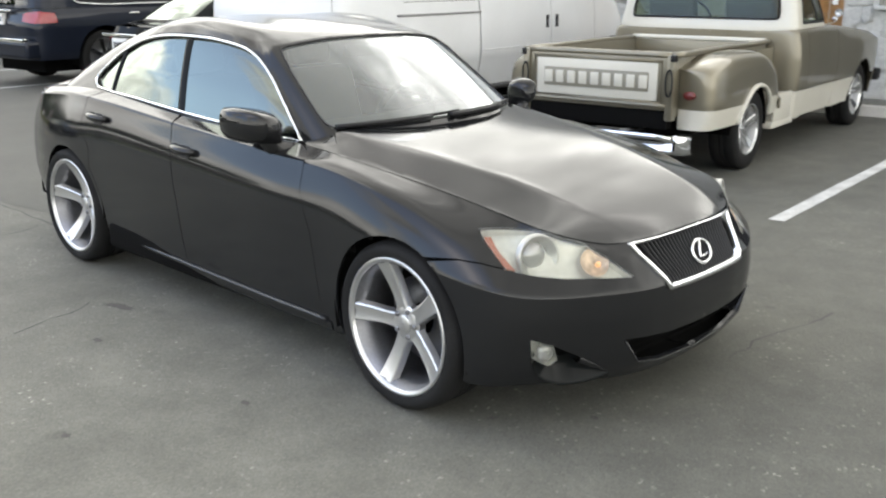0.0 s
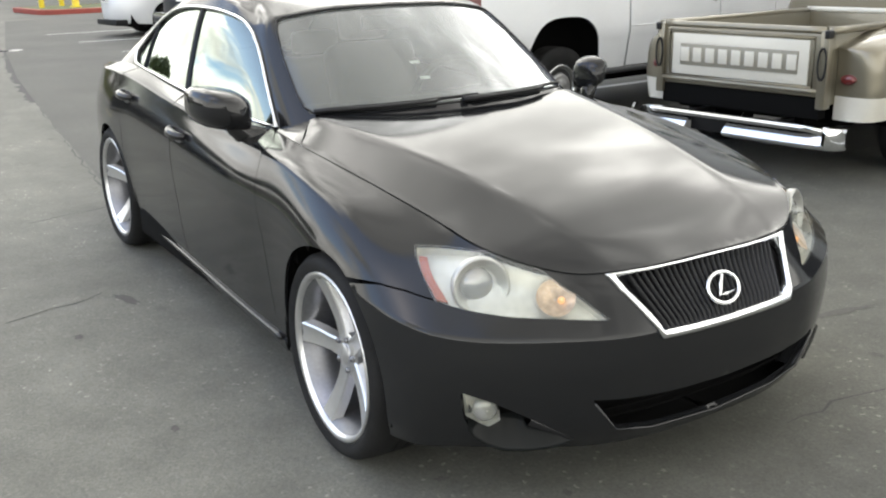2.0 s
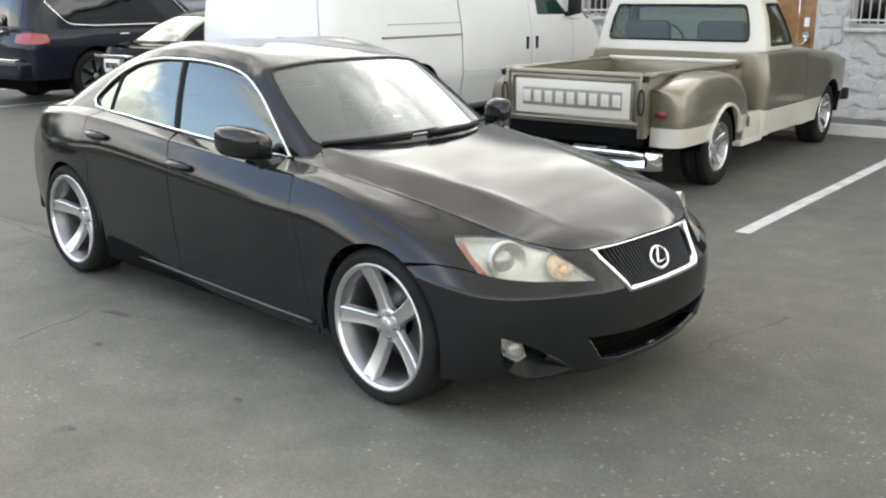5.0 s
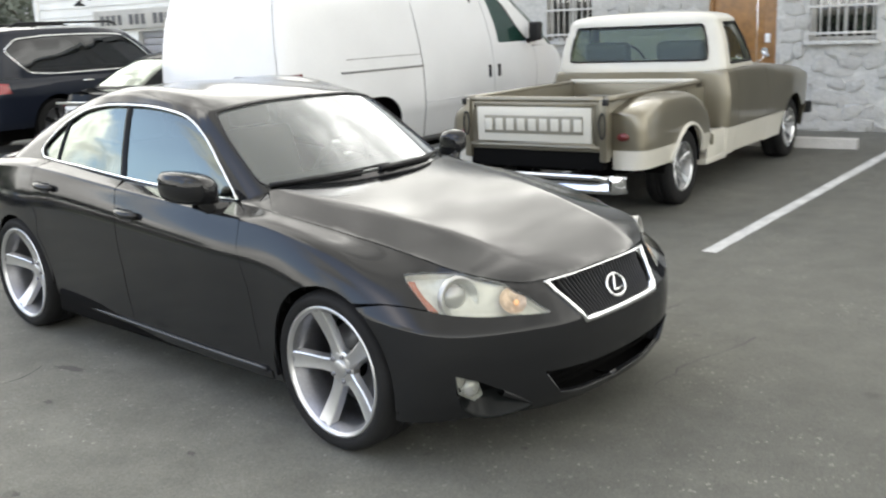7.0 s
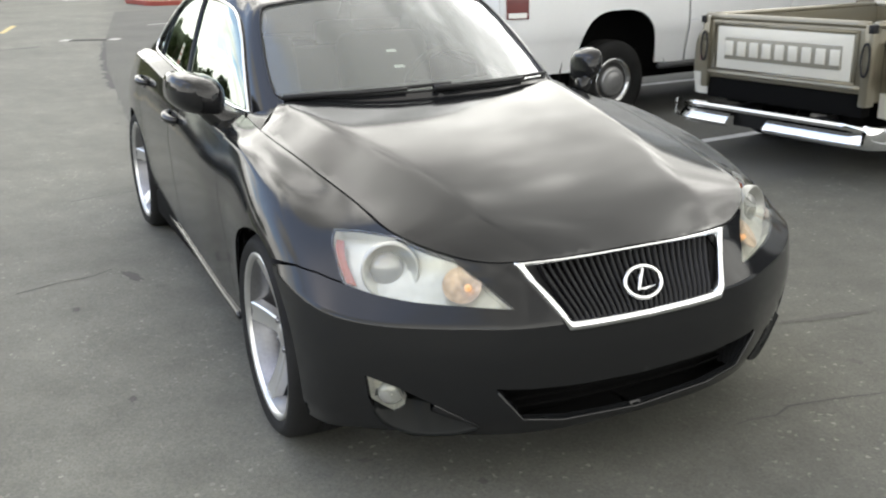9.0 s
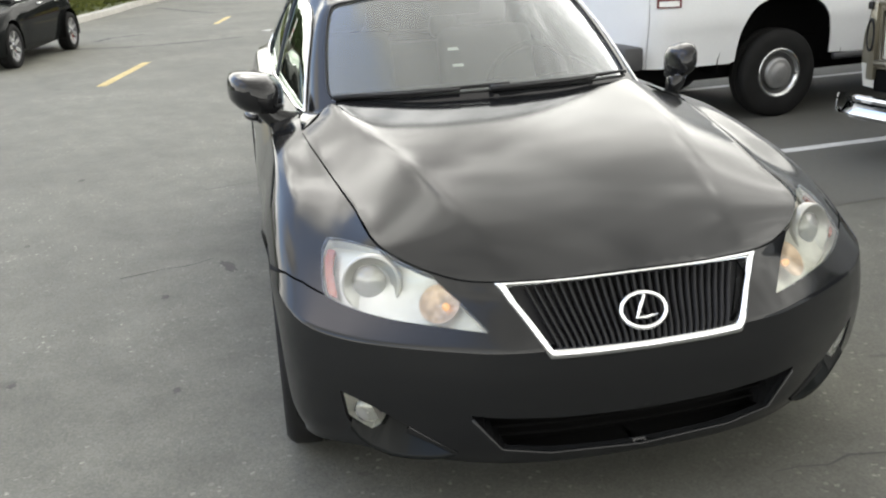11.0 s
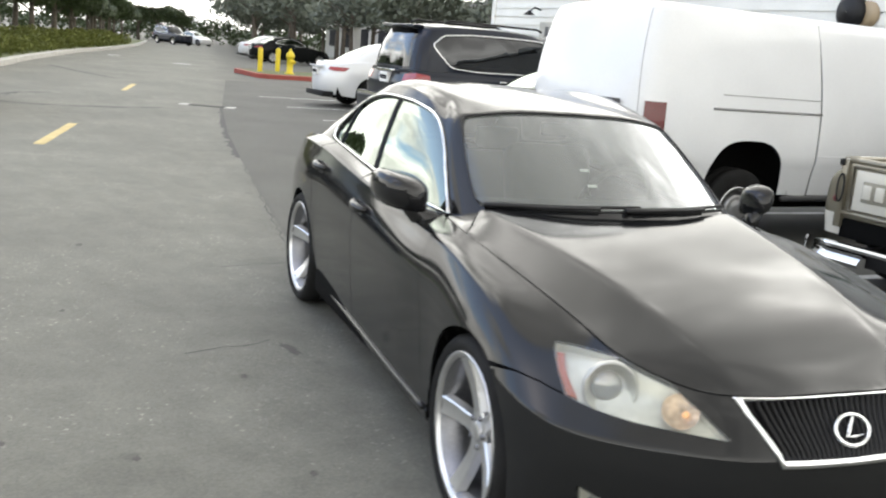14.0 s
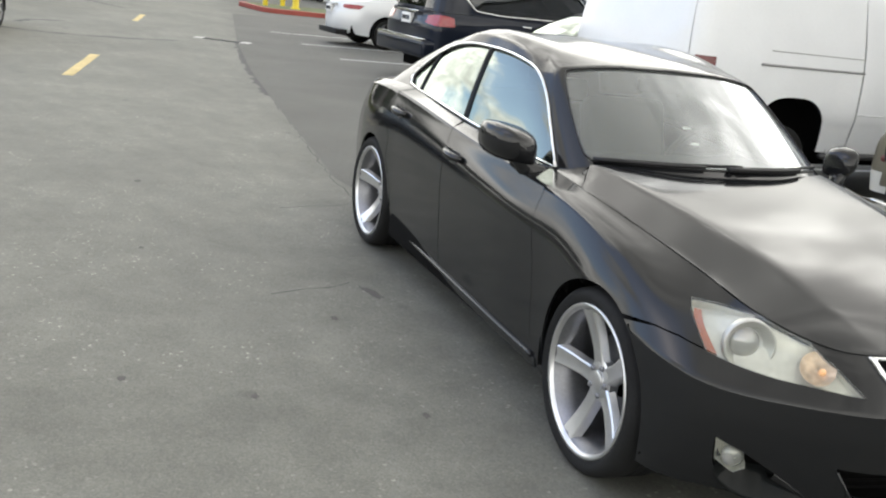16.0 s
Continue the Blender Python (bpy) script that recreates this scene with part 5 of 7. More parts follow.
    for f, z in ((0, None), (.07, 1.15), (.55, 1.37), (.86, 1.515), (1.0, 1.585)):
        bow = .022 * math.sin(math.pi * f)
        rows.append([(b[0] + (t[0] - b[0]) * f, max(0, b[1] + (t[1] - b[1]) * f + (bow if b[1] > .3 else 0)), z or zz) for b, t, zz in zip(base, top, zb)])
    cx = 2.36
    rows.append([(cx + (t[0] - cx) * .80, t[1] * .84, 1.632) for t in top])
    rows.append([(cx + (t[0] - cx) * .40, t[1] * .42, 1.655) for t in top])
    rows.append([(cx + (t[0] - cx) * .02, t[1] * .02, 1.662) for t in top])
    cab = Net(rows)
    Ws = lambda pts: rounded([cab.find(p, "xz", smin=2.4, smax=6.2, vmax=3.6) for p in pts], .09, 4)
    sw = Ws([(2.83, 1.155), (2.60, 1.535), (2.24, 1.535), (2.20, 1.155)])
    rb, rt = cab.find((.4, 1.195), "yz", smin=6, vmax=3.4)[1], cab.find((.4, 1.525), "yz", smin=6, vmax=3.4)[1]
    sr0 = cab.find((.73, 1.2), "yz", smin=5.9, vmax=3.4)[0]
    sr1 = cab.find((.665, 1.5), "yz", smin=5.9, vmax=3.4)[0]
    rearw = [(8.0, rb)] + [(s, rb) for s in np.linspace(7.8, sr0 + .12, 8)] + [(sr0 + .03, rb + .06), (sr0, rb + .25), ((sr0 + sr1) / 2, (rb + rt) / 2), (sr1, rt - .25), (sr1 + .03, rt - .06)] + [(s, rt) for s in np.linspace(sr1 + .12, 7.8, 8)] + [(8.0, rt)]
    wsl = [(0, 1.12)] + [(s, 1.12) for s in np.linspace(.2, 1.9, 8)] + [(1.95, 2.9)] + [(s, 2.92) for s in np.linspace(1.8, 0, 8)]
    outer = [(0, 0)] + [(s, 0) for s in np.linspace(.2, 8, 40)] + rearw + [(8, 7.0)] + [(s, 7.0) for s in np.linspace(7.8, 0, 30)] + wsl[::-1]
    part("cab_top", skin(cab, [clean_loop(outer), sw], .035, 0, .03, sym=True), CREAM, tr, "cream cab roof and pillars")
    part("rear_window", skin(cab, [rearw], .06, -.012, 0, sym=True), GLASS_GREEN, tr)
    part("windscreen", skin(cab, [wsl], .06, -.012, 0, sym=True), GLASS_GREEN, tr)
    pair("side_window", skin(cab, [sw], .05, -.012, 0), GLASS_GREEN, tr)
    bm = bmesh.new()
    pts = [tuple(cab.at([s], [v])[0] + .004 * cab.normal(np.array([s]), np.array([v]))[0]) for s, v in rearw]
    tube(bm, pts + [(x, -y, z) for x, y, z in pts[::-1][1:-1]], .012, 6, closed=True)
    part("window_seal", bm, BLACK, tr)
    bm = bmesh.new()
    tube(bm, [tuple(cab.at([s], [v])[0]) for s, v in cab.unflat(dense(cab.flat(sw), .05))], .010, 6, closed=True)
    pair("window_seal", bm, BLACK, tr)
    # inside the cab
    for y in (-.40, .38):
        st = new("bucket_seat")
        st.parent = tr
        boxpart("seat_base", (2.25, 2.75, y - .24, y + .24, .62, .82), LEATHER, st, .06, seg=3)
        boxpart("backrest", (-.07, .07, -.24, .24, 0, .58), LEATHER, st, .065, seg=4, m=pose(2.28, y, .80, 0, -10, 0))
    bm = bmesh.new()
    tube(bm, [Vector((2.72, .40, 1.17)) + Matrix.Rotation(radians(60), 3, "Y") @ Vector((.19 * math.cos(a), .19 * math.sin(a), 0)) for a in np.linspace(0, 2 * math.pi, 26, endpoint=False)], .012, 8, closed=True)
    part("steering_wheel", bm, BLACK, tr)
    boxpart("dashboard", (2.78, 3.05, -.80, .80, .85, 1.12), DARK_BROWN, tr, .03)
    boxpart("inner_back", (2.10, 2.13, -.84, .84, .6, 1.10), LINER, tr, .004)
    # rear bumper: bright bar with two face plates and a dark plate recess
    bump = new("rear_bumper")
    bump.parent = tr
    bm = bmesh.new()
    rows = []
    for t in np.linspace(-1, 1, 33):
        y = t * .78
        back = -.125 + .16 * max(0, abs(t) - .80) ** 1.3 / .2**1.3 * .55
        dz = -.03 * max(0, abs(t) - .8) / .2
        rows.append([(back + .05, y, .405 + dz), (back + .015, y, .418 + dz), (back - .012, y, .412 + dz), (back - .02, y, .395 + dz), (back - .012, y, .375 + dz), (back + .02, y, .370 + dz)])
    strip(bm, rows)
    bmesh.ops.recalc_face_normals(bm, faces=bm.faces[:])
    sharp(part("bumper_bar", bm, CHROME, bump), 45)
    for y0, y1 in ((.30, .77), (-.77, -.02)):
        bm = bmesh.new()
        rows = []
        for y in np.linspace(y0, y1, 12):
            t = abs(y) / .83
            back = -.118 + .16 * max(0, t - .80) ** 1.3 / .2**1.3 * .55
            rows.append([(back + .045, y, .374), (back + .010, y, .350), (back - .035, y, .300), (back - .040, y, .280), (back + .0, y, .262)])
        strip(bm, rows)
        bmesh.ops.recalc_face_normals(bm, faces=bm.faces[:])
        part("bumper_face", bm, CHROME, bump)
    for sg in (1, -1):
        bm = bmesh.new()
        rows = []
        for u in np.linspace(0, math.pi / 2, 9):
            x, y, k = -.140 + .13 * (1 - math.cos(u)), sg * (.76 + .085 * math.sin(u)), u / 1.57
            rows.append([(x + .035, y, .415 - .02 * k), (x + .004, y, .418 - .025 * k), (x - .008, y, .400 - .03 * k), (x - .010, y, .372 - .03 * k), (x - .018 + .01 * k, y, .305 - .01 * k), (x + .02, y, .266)])
        strip(bm, rows)
        bmesh.ops.recalc_face_normals(bm, faces=bm.faces[:])
        sharp(part("bumper_corner", bm, CHROME, bump), 45)
    boxpart("bumper_recess", (-.07, -.03, -.02, .30, .27, .37), BLACK, bump, .006)
    for y in (-.35, .35):
        boxpart("bumper_bracket", (-.06, .25, y - .03, y + .03, .33, .40), BLACK, tr, .005)
    boxpart("frame_rail", (.15, 4.7, .38, .46, .30, .42), LINER, tr, .01)
    boxpart("frame_rail", (.15, 4.7, -.46, -.38, .30, .42), LINER, tr, .01)
    # black box added to stand in for the shade under the truck
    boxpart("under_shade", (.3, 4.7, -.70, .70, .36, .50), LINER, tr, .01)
    # mirror and aerial
    for sg in (1, -1):
        bm = bmesh.new()
        tube(bm, [(2.86, sg * .90, 1.12), (2.88, sg * .98, 1.15), (2.88, sg * 1.0, 1.20)], .008, 6)
        lathe(bm, [(.036, 0), (.040, .014), (.020, .032), (.001, .036)], 20, Matrix.Translation((2.86, sg * 1.0, 1.23)) @ pose(0, 0, 0, 0, 90, 0))
        part("door_mirror", bm, SATIN, tr)
    bm = bmesh.new()
    tube(bm, [(3.25, -.80, 1.08), (3.22, -.81, 1.75)], .004, 6)
    part("aerial", bm, CHROME, tr)
    boxpart("front_bumper", (4.90, 5.02, -.93, .93, .42, .56), BLACK, tr, .03)
    for x in (1.02, 4.14):
        for sg in (1, -1):
            spoke_wheel(tr, Matrix.Translation((x, sg * (.915 - .12), .335)) @ (LEFT if sg > 0 else RIGHT), r=.335, w=.24, rim=.215, turn=.4, concave=.05, face=SATIN if x < 2 else CHROME, dark=STEEL, sw=(.030, .042))
            bm = bmesh.new()
            lathe(bm, [(.40, 0), (.40, -.30), (.02, -.30)], 36, Matrix.Translation((x, sg * .90, .335)) @ (LEFT if sg > 0 else RIGHT))
            bmesh.ops.delete(bm, geom=[v for v in bm.verts if v.co.z < .30], context="VERTS")
            part("wheel_housing", bm, LINER, tr)
    return tr


build_truck()


# ---- the white panel van ----
def hubcap_wheel(parent, m, r, w, rim, face=None):
    wheel = new("wheel")
    wheel.parent = parent
    wheel.matrix_local = m
    part("tyre", tyre_mesh(r, w, rim, 48), RUBBER, wheel)
    o = w / 2 * .9
    bm = bmesh.new()
    lathe(bm, [(rim + .004, o - .015), (rim, o + .002), (rim - .015, o - .005), (rim - .03, o - .03), (rim - .06, o - .045), (.12, o - .02), (.11, o - .02)], 40)
    sharp(part("steel_rim", bm, DARK_STEEL, wheel), 30)
    bm = bmesh.new()
    lathe(bm, [(rim + .006, o - .012), (rim + .003, o + .006), (rim - .012, o + .003), (rim - .030, o - .016), (rim - .034, o - .024)], 40)
    part("trim_ring", bm, SATIN, wheel, "bright wheel trim ring")
    bm = bmesh.new()
    lathe(bm, [(.125, o - .022), (.12, o - .002), (.10, o + .006), (.085, o + .002), (.07, o + .018), (.03, o + .026), (.001, o + .027)], 36)
    part("hub_cap", bm, face or STEEL, wheel, "bright domed hub cap")
    return wheel


VAN_AXLE = .45    # rear axle ahead of the loading sill


def build_van():
    van = thing("panel_van", "white panel van with dark lower trim and dusty windows", "van", pose(-4.05, 3.0, 0, 0, 0, ROW_TURN) @ Matrix.Translation((0, .915, 0)) @ Matrix.Diagonal((1, .915, 1, 1)))
    X = [4.78, 4.75, 4.62, 4.25, 3.90, 3.40, 2.60, 1.20, .42, -.40, -.68, -.79, -.84, -.85]
    W = [0, .55, .88, .975, .99, 1.0, 1.0, 1.0, 1.0, .98, .90, .69, .40, 0]
    sill = [(x, w * .945, .47) for x, w in zip(X, W)]
    low = [(x, w * .982, .70) for x, w in zip(X, W)]
    swage = [(x, w * 1.008, .845) for x, w in zip(X, W)]
    belt = [(x - (.25 if k < 3 else .05 if k == 3 else 0), w * .998, 1.24 - (.05 if k < 3 else 0)) for k, (x, w) in enumerate(zip(X, W))]
    Xu = [4.05, 4.00, 3.86, 3.70, 3.58, 3.2, 2.60, 1.20, .42, -.40, -.66, -.745, -.785, -.795]
    upper = [(x, w * .950, 1.60) for x, w in zip(Xu, W)]
    Xt = [3.45, 3.42, 3.32, 3.24, 3.16, 2.95, 2.50, 1.20, .42, -.38, -.59, -.665, -.70, -.71]
    high = [(x, w * .880, 1.93) for x, w in zip(Xt, W)]
    Xe = [3.15, 3.12, 3.05, 3.0, 2.95, 2.80, 2.45, 1.20, .42, -.36, -.52, -.58, -.61, -.62]
    edge = [(x, w * .80, 2.035) for x, w in zip(Xe, W)]
    cx = 1.2
    roof = [(cx + (x - cx) * .85, w * .45, 2.085) for x, w in zip(Xe, W)]
    spine = [(cx + (x - cx) * .80, w * .01, 2.095) for x, w in zip(Xe, W)]
    net = Net([sill, low, swage, belt, upper, high, edge, roof, spine])
    A = lambda p: net.find(p, "xz", smin=2.4, smax=10.6, vmax=6)
    L = lambda pts: [A(p) for p in pts]
    bm = bmesh.new()
    for sg in (1, -1):
        s = np.linspace(0, 13, 70)
        strip(bm, [[tuple((p * (1, sg, 1))) for p in net.at(s, np.full_like(s, v)) - .03 * net.normal(s, np.full_like(s, v))] for v in np.linspace(.1, 6, 14)])
    dead = [f for f in bm.faces if any((f.calc_center_median().x - c) ** 2 + (f.calc_center_median().z - .40) ** 2 < .66**2 for c in (VAN_AXLE, 3.90)) and abs(f.calc_center_median().y) > .7]
    bmesh.ops.delete(bm, geom=dead, context="FACES")
    part("inner_shell", bm, VAN_GAP, van)
    g1 = L([(1.30, .48), (1.30, .80), (1.285, 1.24), (1.25, 1.6), (1.21, 1.93)])
    g2 = L([(2.66, .48), (2.655, .80), (2.65, 1.24), (2.60, 1.6), (2.50, 1.93)])
    g3 = L([(3.62, .48), (3.62, .80), (3.62, 1.24)])
    # the arch is squarer than round
    bow = lambda a: math.copysign(abs(math.cos(a))**.68, math.cos(a))
    arr = [A((VAN_AXLE + .025 + .455 * bow(a), .40 + .565 * max(0, math.sin(a))**.68 - (.05 if math.sin(a) < 0 else 0))) for a in np.linspace(math.pi * 1.02, -math.pi * .02, 27)]
    lampc = L([(-.675, 1.25), (-.675, .935), (-.50, .935), (-.50, 1.25)])
    e = .012
    quarter = [(g1[0][0] + e, 0)] + [p for p in arr[::-1] if p[1] > .02] + [(s, 0) for s in np.linspace(arr[0][0] + .05, 10.2, 8)] + [(10.2, 0), (10.2, 5.6)] + [(s, 5.6) for s in np.linspace(10.1, g1[-1][0] + e, 12)] + [(s + e, v) for s, v in g1[::-1][1:]]
    pair("rear_quarter", skin(net, [clean_loop(quarter), lampc], .055, 0, .012), VAN_WHITE, van)
    cargo = [(s - e * .5, v) for s, v in g1] + [(g1[-1][0], 5.6)] + [(s, 5.6) for s in np.linspace(g1[-1][0] - .1, g2[-1][0] + e, 6)] + [(s + e * .5, v) for s, v in g2[::-1]]
    pair("cargo_door", skin(net, [clean_loop(cargo)], .06, 0, .012), VAN_WHITE, van)
    win = rounded(L([(2.79, 1.40), (2.62, 1.93), (2.95, 1.93), (3.32, 1.60), (3.50, 1.42), (3.42, 1.40)]), .06, 3)
    door = [(s - e * .5, v) for s, v in g2] + [(g2[-1][0], 5.6)] + [(5.6, 5.6), (5.35, 5.4)] + [(5.3, 5.0), (5.05, 4.6), (4.95, 4.0), (g3[-1][0] + .02, 3.3)] + [(s + e * .5, v) for s, v in g3[::-1]]
    pair("front_door", skin(net, [clean_loop(door), win], .05, 0, .012), VAN_WHITE, van)
    arf = [A(p) for p in arc_pts(3.90 + .25, .40, .46, 185, -5, 22)]
    fend = [(g3[0][0] - e, 0)] + [p for p in arf if p[1] > .02 and p[0] < g3[0][0] - .03] + [(2.5, 0.0), (2.5, 3.0)] + [(s, 3.25) for s in np.linspace(2.7, g3[-1][0], 8)] + [(s - e, v) for s, v in g3[::-1]]
    pair("front_fender", skin(net, [clean_loop(fend)], .06, 0, .012), VAN_WHITE, van)
    wsl = [(0, 3.15)] + [(s, 3.15) for s in np.linspace(.3, 3.4, 12)] + [(3.7, 3.6), (4.2, 4.6), (4.4, 5.3)] + [(s, 5.45) for s in np.linspace(4.3, 0, 12)]
    roofl = [(0, 5.47)] + [(s, 5.47) for s in np.linspace(.2, 4.3, 14)] + [(4.7, 5.5), (5.2, 5.55), (5.6, 5.62)] + [(s, 5.62) for s in np.linspace(5.8, 13, 30)] + [(13, 8)] + [(s, 8.0) for s in np.linspace(12.8, 0, 30)]
    part("roof", skin(net, [clean_loop(roofl)], .08, 0, .012, sym=True), VAN_WHITE, van)
    apil = [(3.45, 3.16), (3.75, 3.6), (4.25, 4.6), (4.45, 5.3), (4.4, 5.46), (4.8, 5.5), (5.3, 5.56), (5.58, 5.58), (5.3, 5.38), (5.27, 5.0), (5.02, 4.6), (4.9, 4.0), (g3[-1][0] - .03, 3.28), (4.0, 3.26)]
    pair("pillar", skin(net, [apil], .06, 0, .012), VAN_WHITE, van)
    part("windscreen", skin(net, [wsl], .10, -.01, 0, sym=True), GLASS_GREEN, van)
    part("nose", skin(net, [[(0, .9)] + [(s, .9) for s in np.linspace(.2, 2.48, 8)] + [(2.48, 3.0), (3.3, 3.1)] + [(s, 3.13) for s in np.linspace(3.0, 0, 8)]], .08, 0, .01, sym=True), VAN_WHITE, van)
    pair("side_window", skin(net, [win], .06, -.012, 0), GLASS_VAN, van, "greenish door glass")
    rear = [(10.23, 0), (13, 0), (13, 5.6)] + [(s, 5.6) for s in np.linspace(12.8, 10.23, 8)]
    part("rear_door", skin(net, [rear], .06, 0, .012, sym=True), VAN_WHITE, van)
    pair("tail_lamp", skin(net, [lampc], .05, .012, .02), DARK_RED, van, "tall red tail lamp")
    lw = L([(-.66, .985), (-.66, .945), (-.52, .945), (-.52, .985)])
    pair("reverse_lamp", skin(net, [lw], .05, .016, .01), PAPER, van)
    # belt track, swage lines and handles
    for x0, x1, z, r in ((.0, 1.29, 1.225, .012), (.10, 1.26, 1.345, .004)):
        bm = bmesh.new()
        tube(bm, [tuple(net.at(*[[c] for c in A((x, z))])[0]) for x in np.linspace(x0, x1, 14)], r, 6)
        pair("door_track", bm, VAN_GAP, van)
    for z in (.845,):
        bm = bmesh.new()
        tube(bm, [tuple(net.at(*[[c] for c in A((x, z))])[0]) for x in np.linspace(1.32, 3.4, 20)], .006, 6)
        pair("body_moulding", bm, VAN_WHITE, van)
    for x in (2.56, 2.76):
        P = net.at(*[[c] for c in A((x, 1.09))])[0]
        bm = bmesh.new()
        box(bm, x - .022, x + .022, P[1] - .01, P[1] + .016, 1.02, 1.16, .008)
        pair("door_handle", bm, BLACK, van)
    bm = bmesh.new()
    tube(bm, [(x, .985, .455) for x in np.linspace(.95, 3.40, 10)], .028, 8)
    pair("rocker_strip", bm, GREY_PLASTIC, van)
    # mirrors
    for sg in (1, -1):
        mr = new("door_mirror")
        mr.parent = van
        bm = bmesh.new()
        y0, y1 = (1.03, 1.20) if sg > 0 else (-1.20, -1.03)
        box(bm, 3.40, 3.50, y0, y1, 1.40, 1.62, .035, seg=3)
        part("mirror_shell", bm, BLACK, mr)
        bm = bmesh.new()
        tube(bm, [(3.45, sg * .97, 1.40), (3.44, sg * 1.12, 1.42)], .03, 8)
        part("mirror_arm", bm, BLACK, mr)
    # bumpers, underside, inside
    boxpart("rear_bumper", (-.97, -.80, -.95, .95, .48, .66), GREY_PLASTIC, van, .03)
    boxpart("front_bumper", (4.70, 4.92, -.95, .95, .45, .66), GREY_PLASTIC, van, .04)
    boxpart("underbody", (-.8, 4.6, -.68, .68, .32, .60), LINER, van, .02)
    boxpart("licence_plate", (-.86, -.80, -.72, -.42, 1.08, 1.25), GREY_PLASTIC, van, .004)
    for k in range(4):
        boxpart("plate_bar", (-.866, -.858, -.68 + k * .06, -.64 + k * .06, 1.13, 1.20), PAPER, van, .001)
    boxpart("rear_handle", (-.89, -.84, -.10, -.04, 1.02, 1.18), BLACK, van, .008)
    for y in (-.45, .45):
        boxpart("seat", (2.55, 2.75, y - .25, y + .25, .9, 1.62), LEATHER, van, .07, seg=3)
    boxpart("dashboard", (3.35, 3.75, -.85, .85, .95, 1.25), DASH, van, .05)
    boxpart("bulkhead", (2.30, 2.34, -.9, .9, .6, 1.95), GREY_PLASTIC, van, .01)
    for x in (VAN_AXLE, 4.15):
        for sg in (1, -1):
            hubcap_wheel(van, Matrix.Translation((x, sg * (.965 - .12), .355)) @ (LEFT if sg > 0 else RIGHT), .355, .235, .195)
            bm = bmesh.new()
            lathe(bm, [(.60, 0), (.60, -.34), (.02, -.34)], 36, Matrix.Translation((x, sg * .955, .40)) @ (LEFT if sg > 0 else RIGHT))
            bmesh.ops.delete(bm, geom=[v for v in bm.verts if v.co.z < .40], context="VERTS")
            part("wheel_housing", bm, LINER, van)
    return van


build_van()


# ---- other parked cars ----
def plain_wheel(parent, m, r, w, rim, face):
    wheel = new("wheel")
    wheel.parent = parent
    wheel.matrix_local = m
    part("tyre", tyre_mesh(r, w, rim, 32), RUBBER, wheel)
    o = w / 2 * .9
    bm = bmesh.new()
    lathe(bm, [(rim + .003, o - .01), (rim - .012, o), (rim - .03, o - .03), (.06, o - .05), (.055, o - .02), (.001, o - .015)], 32)
    part("rim_dish", bm, RIM_DARK if face is not RUBBER else BLACK, wheel)
    bm = bmesh.new()
    for k in range(7):
        a = 2 * math.pi * k / 7
        strip(bm, [[(rr * math.cos(a + d), rr * math.sin(a + d), o - .03 + .022 * (rr / rim)) for d in (-.03 / rr, .03 / rr)] for rr in (.04, rim * .5, rim - .01)])
    part("spokes", bm, face, wheel)


def build_car(name, label, paint, m, rows_b, rows_c, axles, r, arch, tail, win, glassm, face, chrome=True, rear_x=None, plate_z=.75, group=""):
    """A plainer parked car: body skin with cut arches, cabin, glass, lamps and wheels."""
    car = thing(name, label, "car", m, group)
    body, cab = Net(rows_b), Net(rows_c)
    n, R = body.C - 1, body.R - 1
    A = lambda p: body.find(p, "xz", smin=2.5, smax=n - 2.5)
    loop = [(0, 0)] + [(s, 0) for s in np.linspace(.3, A((axles[0] + arch - .01, .3))[0] - .05, 8)]
    for ax in axles:
        loop += [q for q in (A(p) for p in arc_pts(ax, r + .01, arch, -15, 195, 24)) if q[1] > .01]
        loop += [(loop[-1][0] + .05, 0.0)]
    loop += [(s, 0) for s in np.linspace(loop[-1][0] + .2, n, 8)] + [(n, R)] + [(s, R) for s in np.linspace(n - .2, 0, 40)]
    part("body", skin(body, [clean_loop(loop)], .06, 0, .02, sym=True), paint, car)
    bm = bmesh.new()
    S = np.linspace(0, n, 300)
    E = body.at(S, np.full_like(S, R))
    xs = np.linspace(E[:, 0].max() - .01, E[:, 0].min() + .01, 40)
    k = np.argsort(E[:, 0])
    strip(bm, [[(x, np.interp(x, E[k, 0], E[k, 1]) * q, np.interp(x, E[k, 0], E[k, 2]) + .03 * (1 - q * q)) for q in np.linspace(-1, 1, 13)] for x in xs])
    part("top_panel", bm, paint, car)
    W = [cab.find(p, "xz", smin=2.0, smax=cab.C - 2.2, vmax=2.3) for p in win]
    W = rounded(W, .12, 3)
    c = cab.C - 1
    ws = [(0, .1)] + [(s, .1) for s in np.linspace(.2, 1.9, 8)] + [(2.0, 1.0), (1.92, 1.9)] + [(s, 1.95) for s in np.linspace(1.8, 0, 8)]
    rw = [(c, .12)] + [(s, .12) for s in np.linspace(c - .2, c - 1.25, 6)] + [(c - 1.35, 1.0), (c - 1.25, 1.85)] + [(s, 1.93) for s in np.linspace(c - 1.1, c, 6)]
    outer = [(0, 0)] + [(s, 0) for s in np.linspace(.2, c, 40)] + rw + [(c, 4)] + [(s, 4.0) for s in np.linspace(c - .2, 0, 40)] + ws[::-1]
    part("cabin_frame", skin(cab, [clean_loop(outer), W], .06, 0, .015, sym=True), paint, car)
    part("windscreen", skin(cab, [ws], .1, -.008, 0, sym=True), glassm, car)
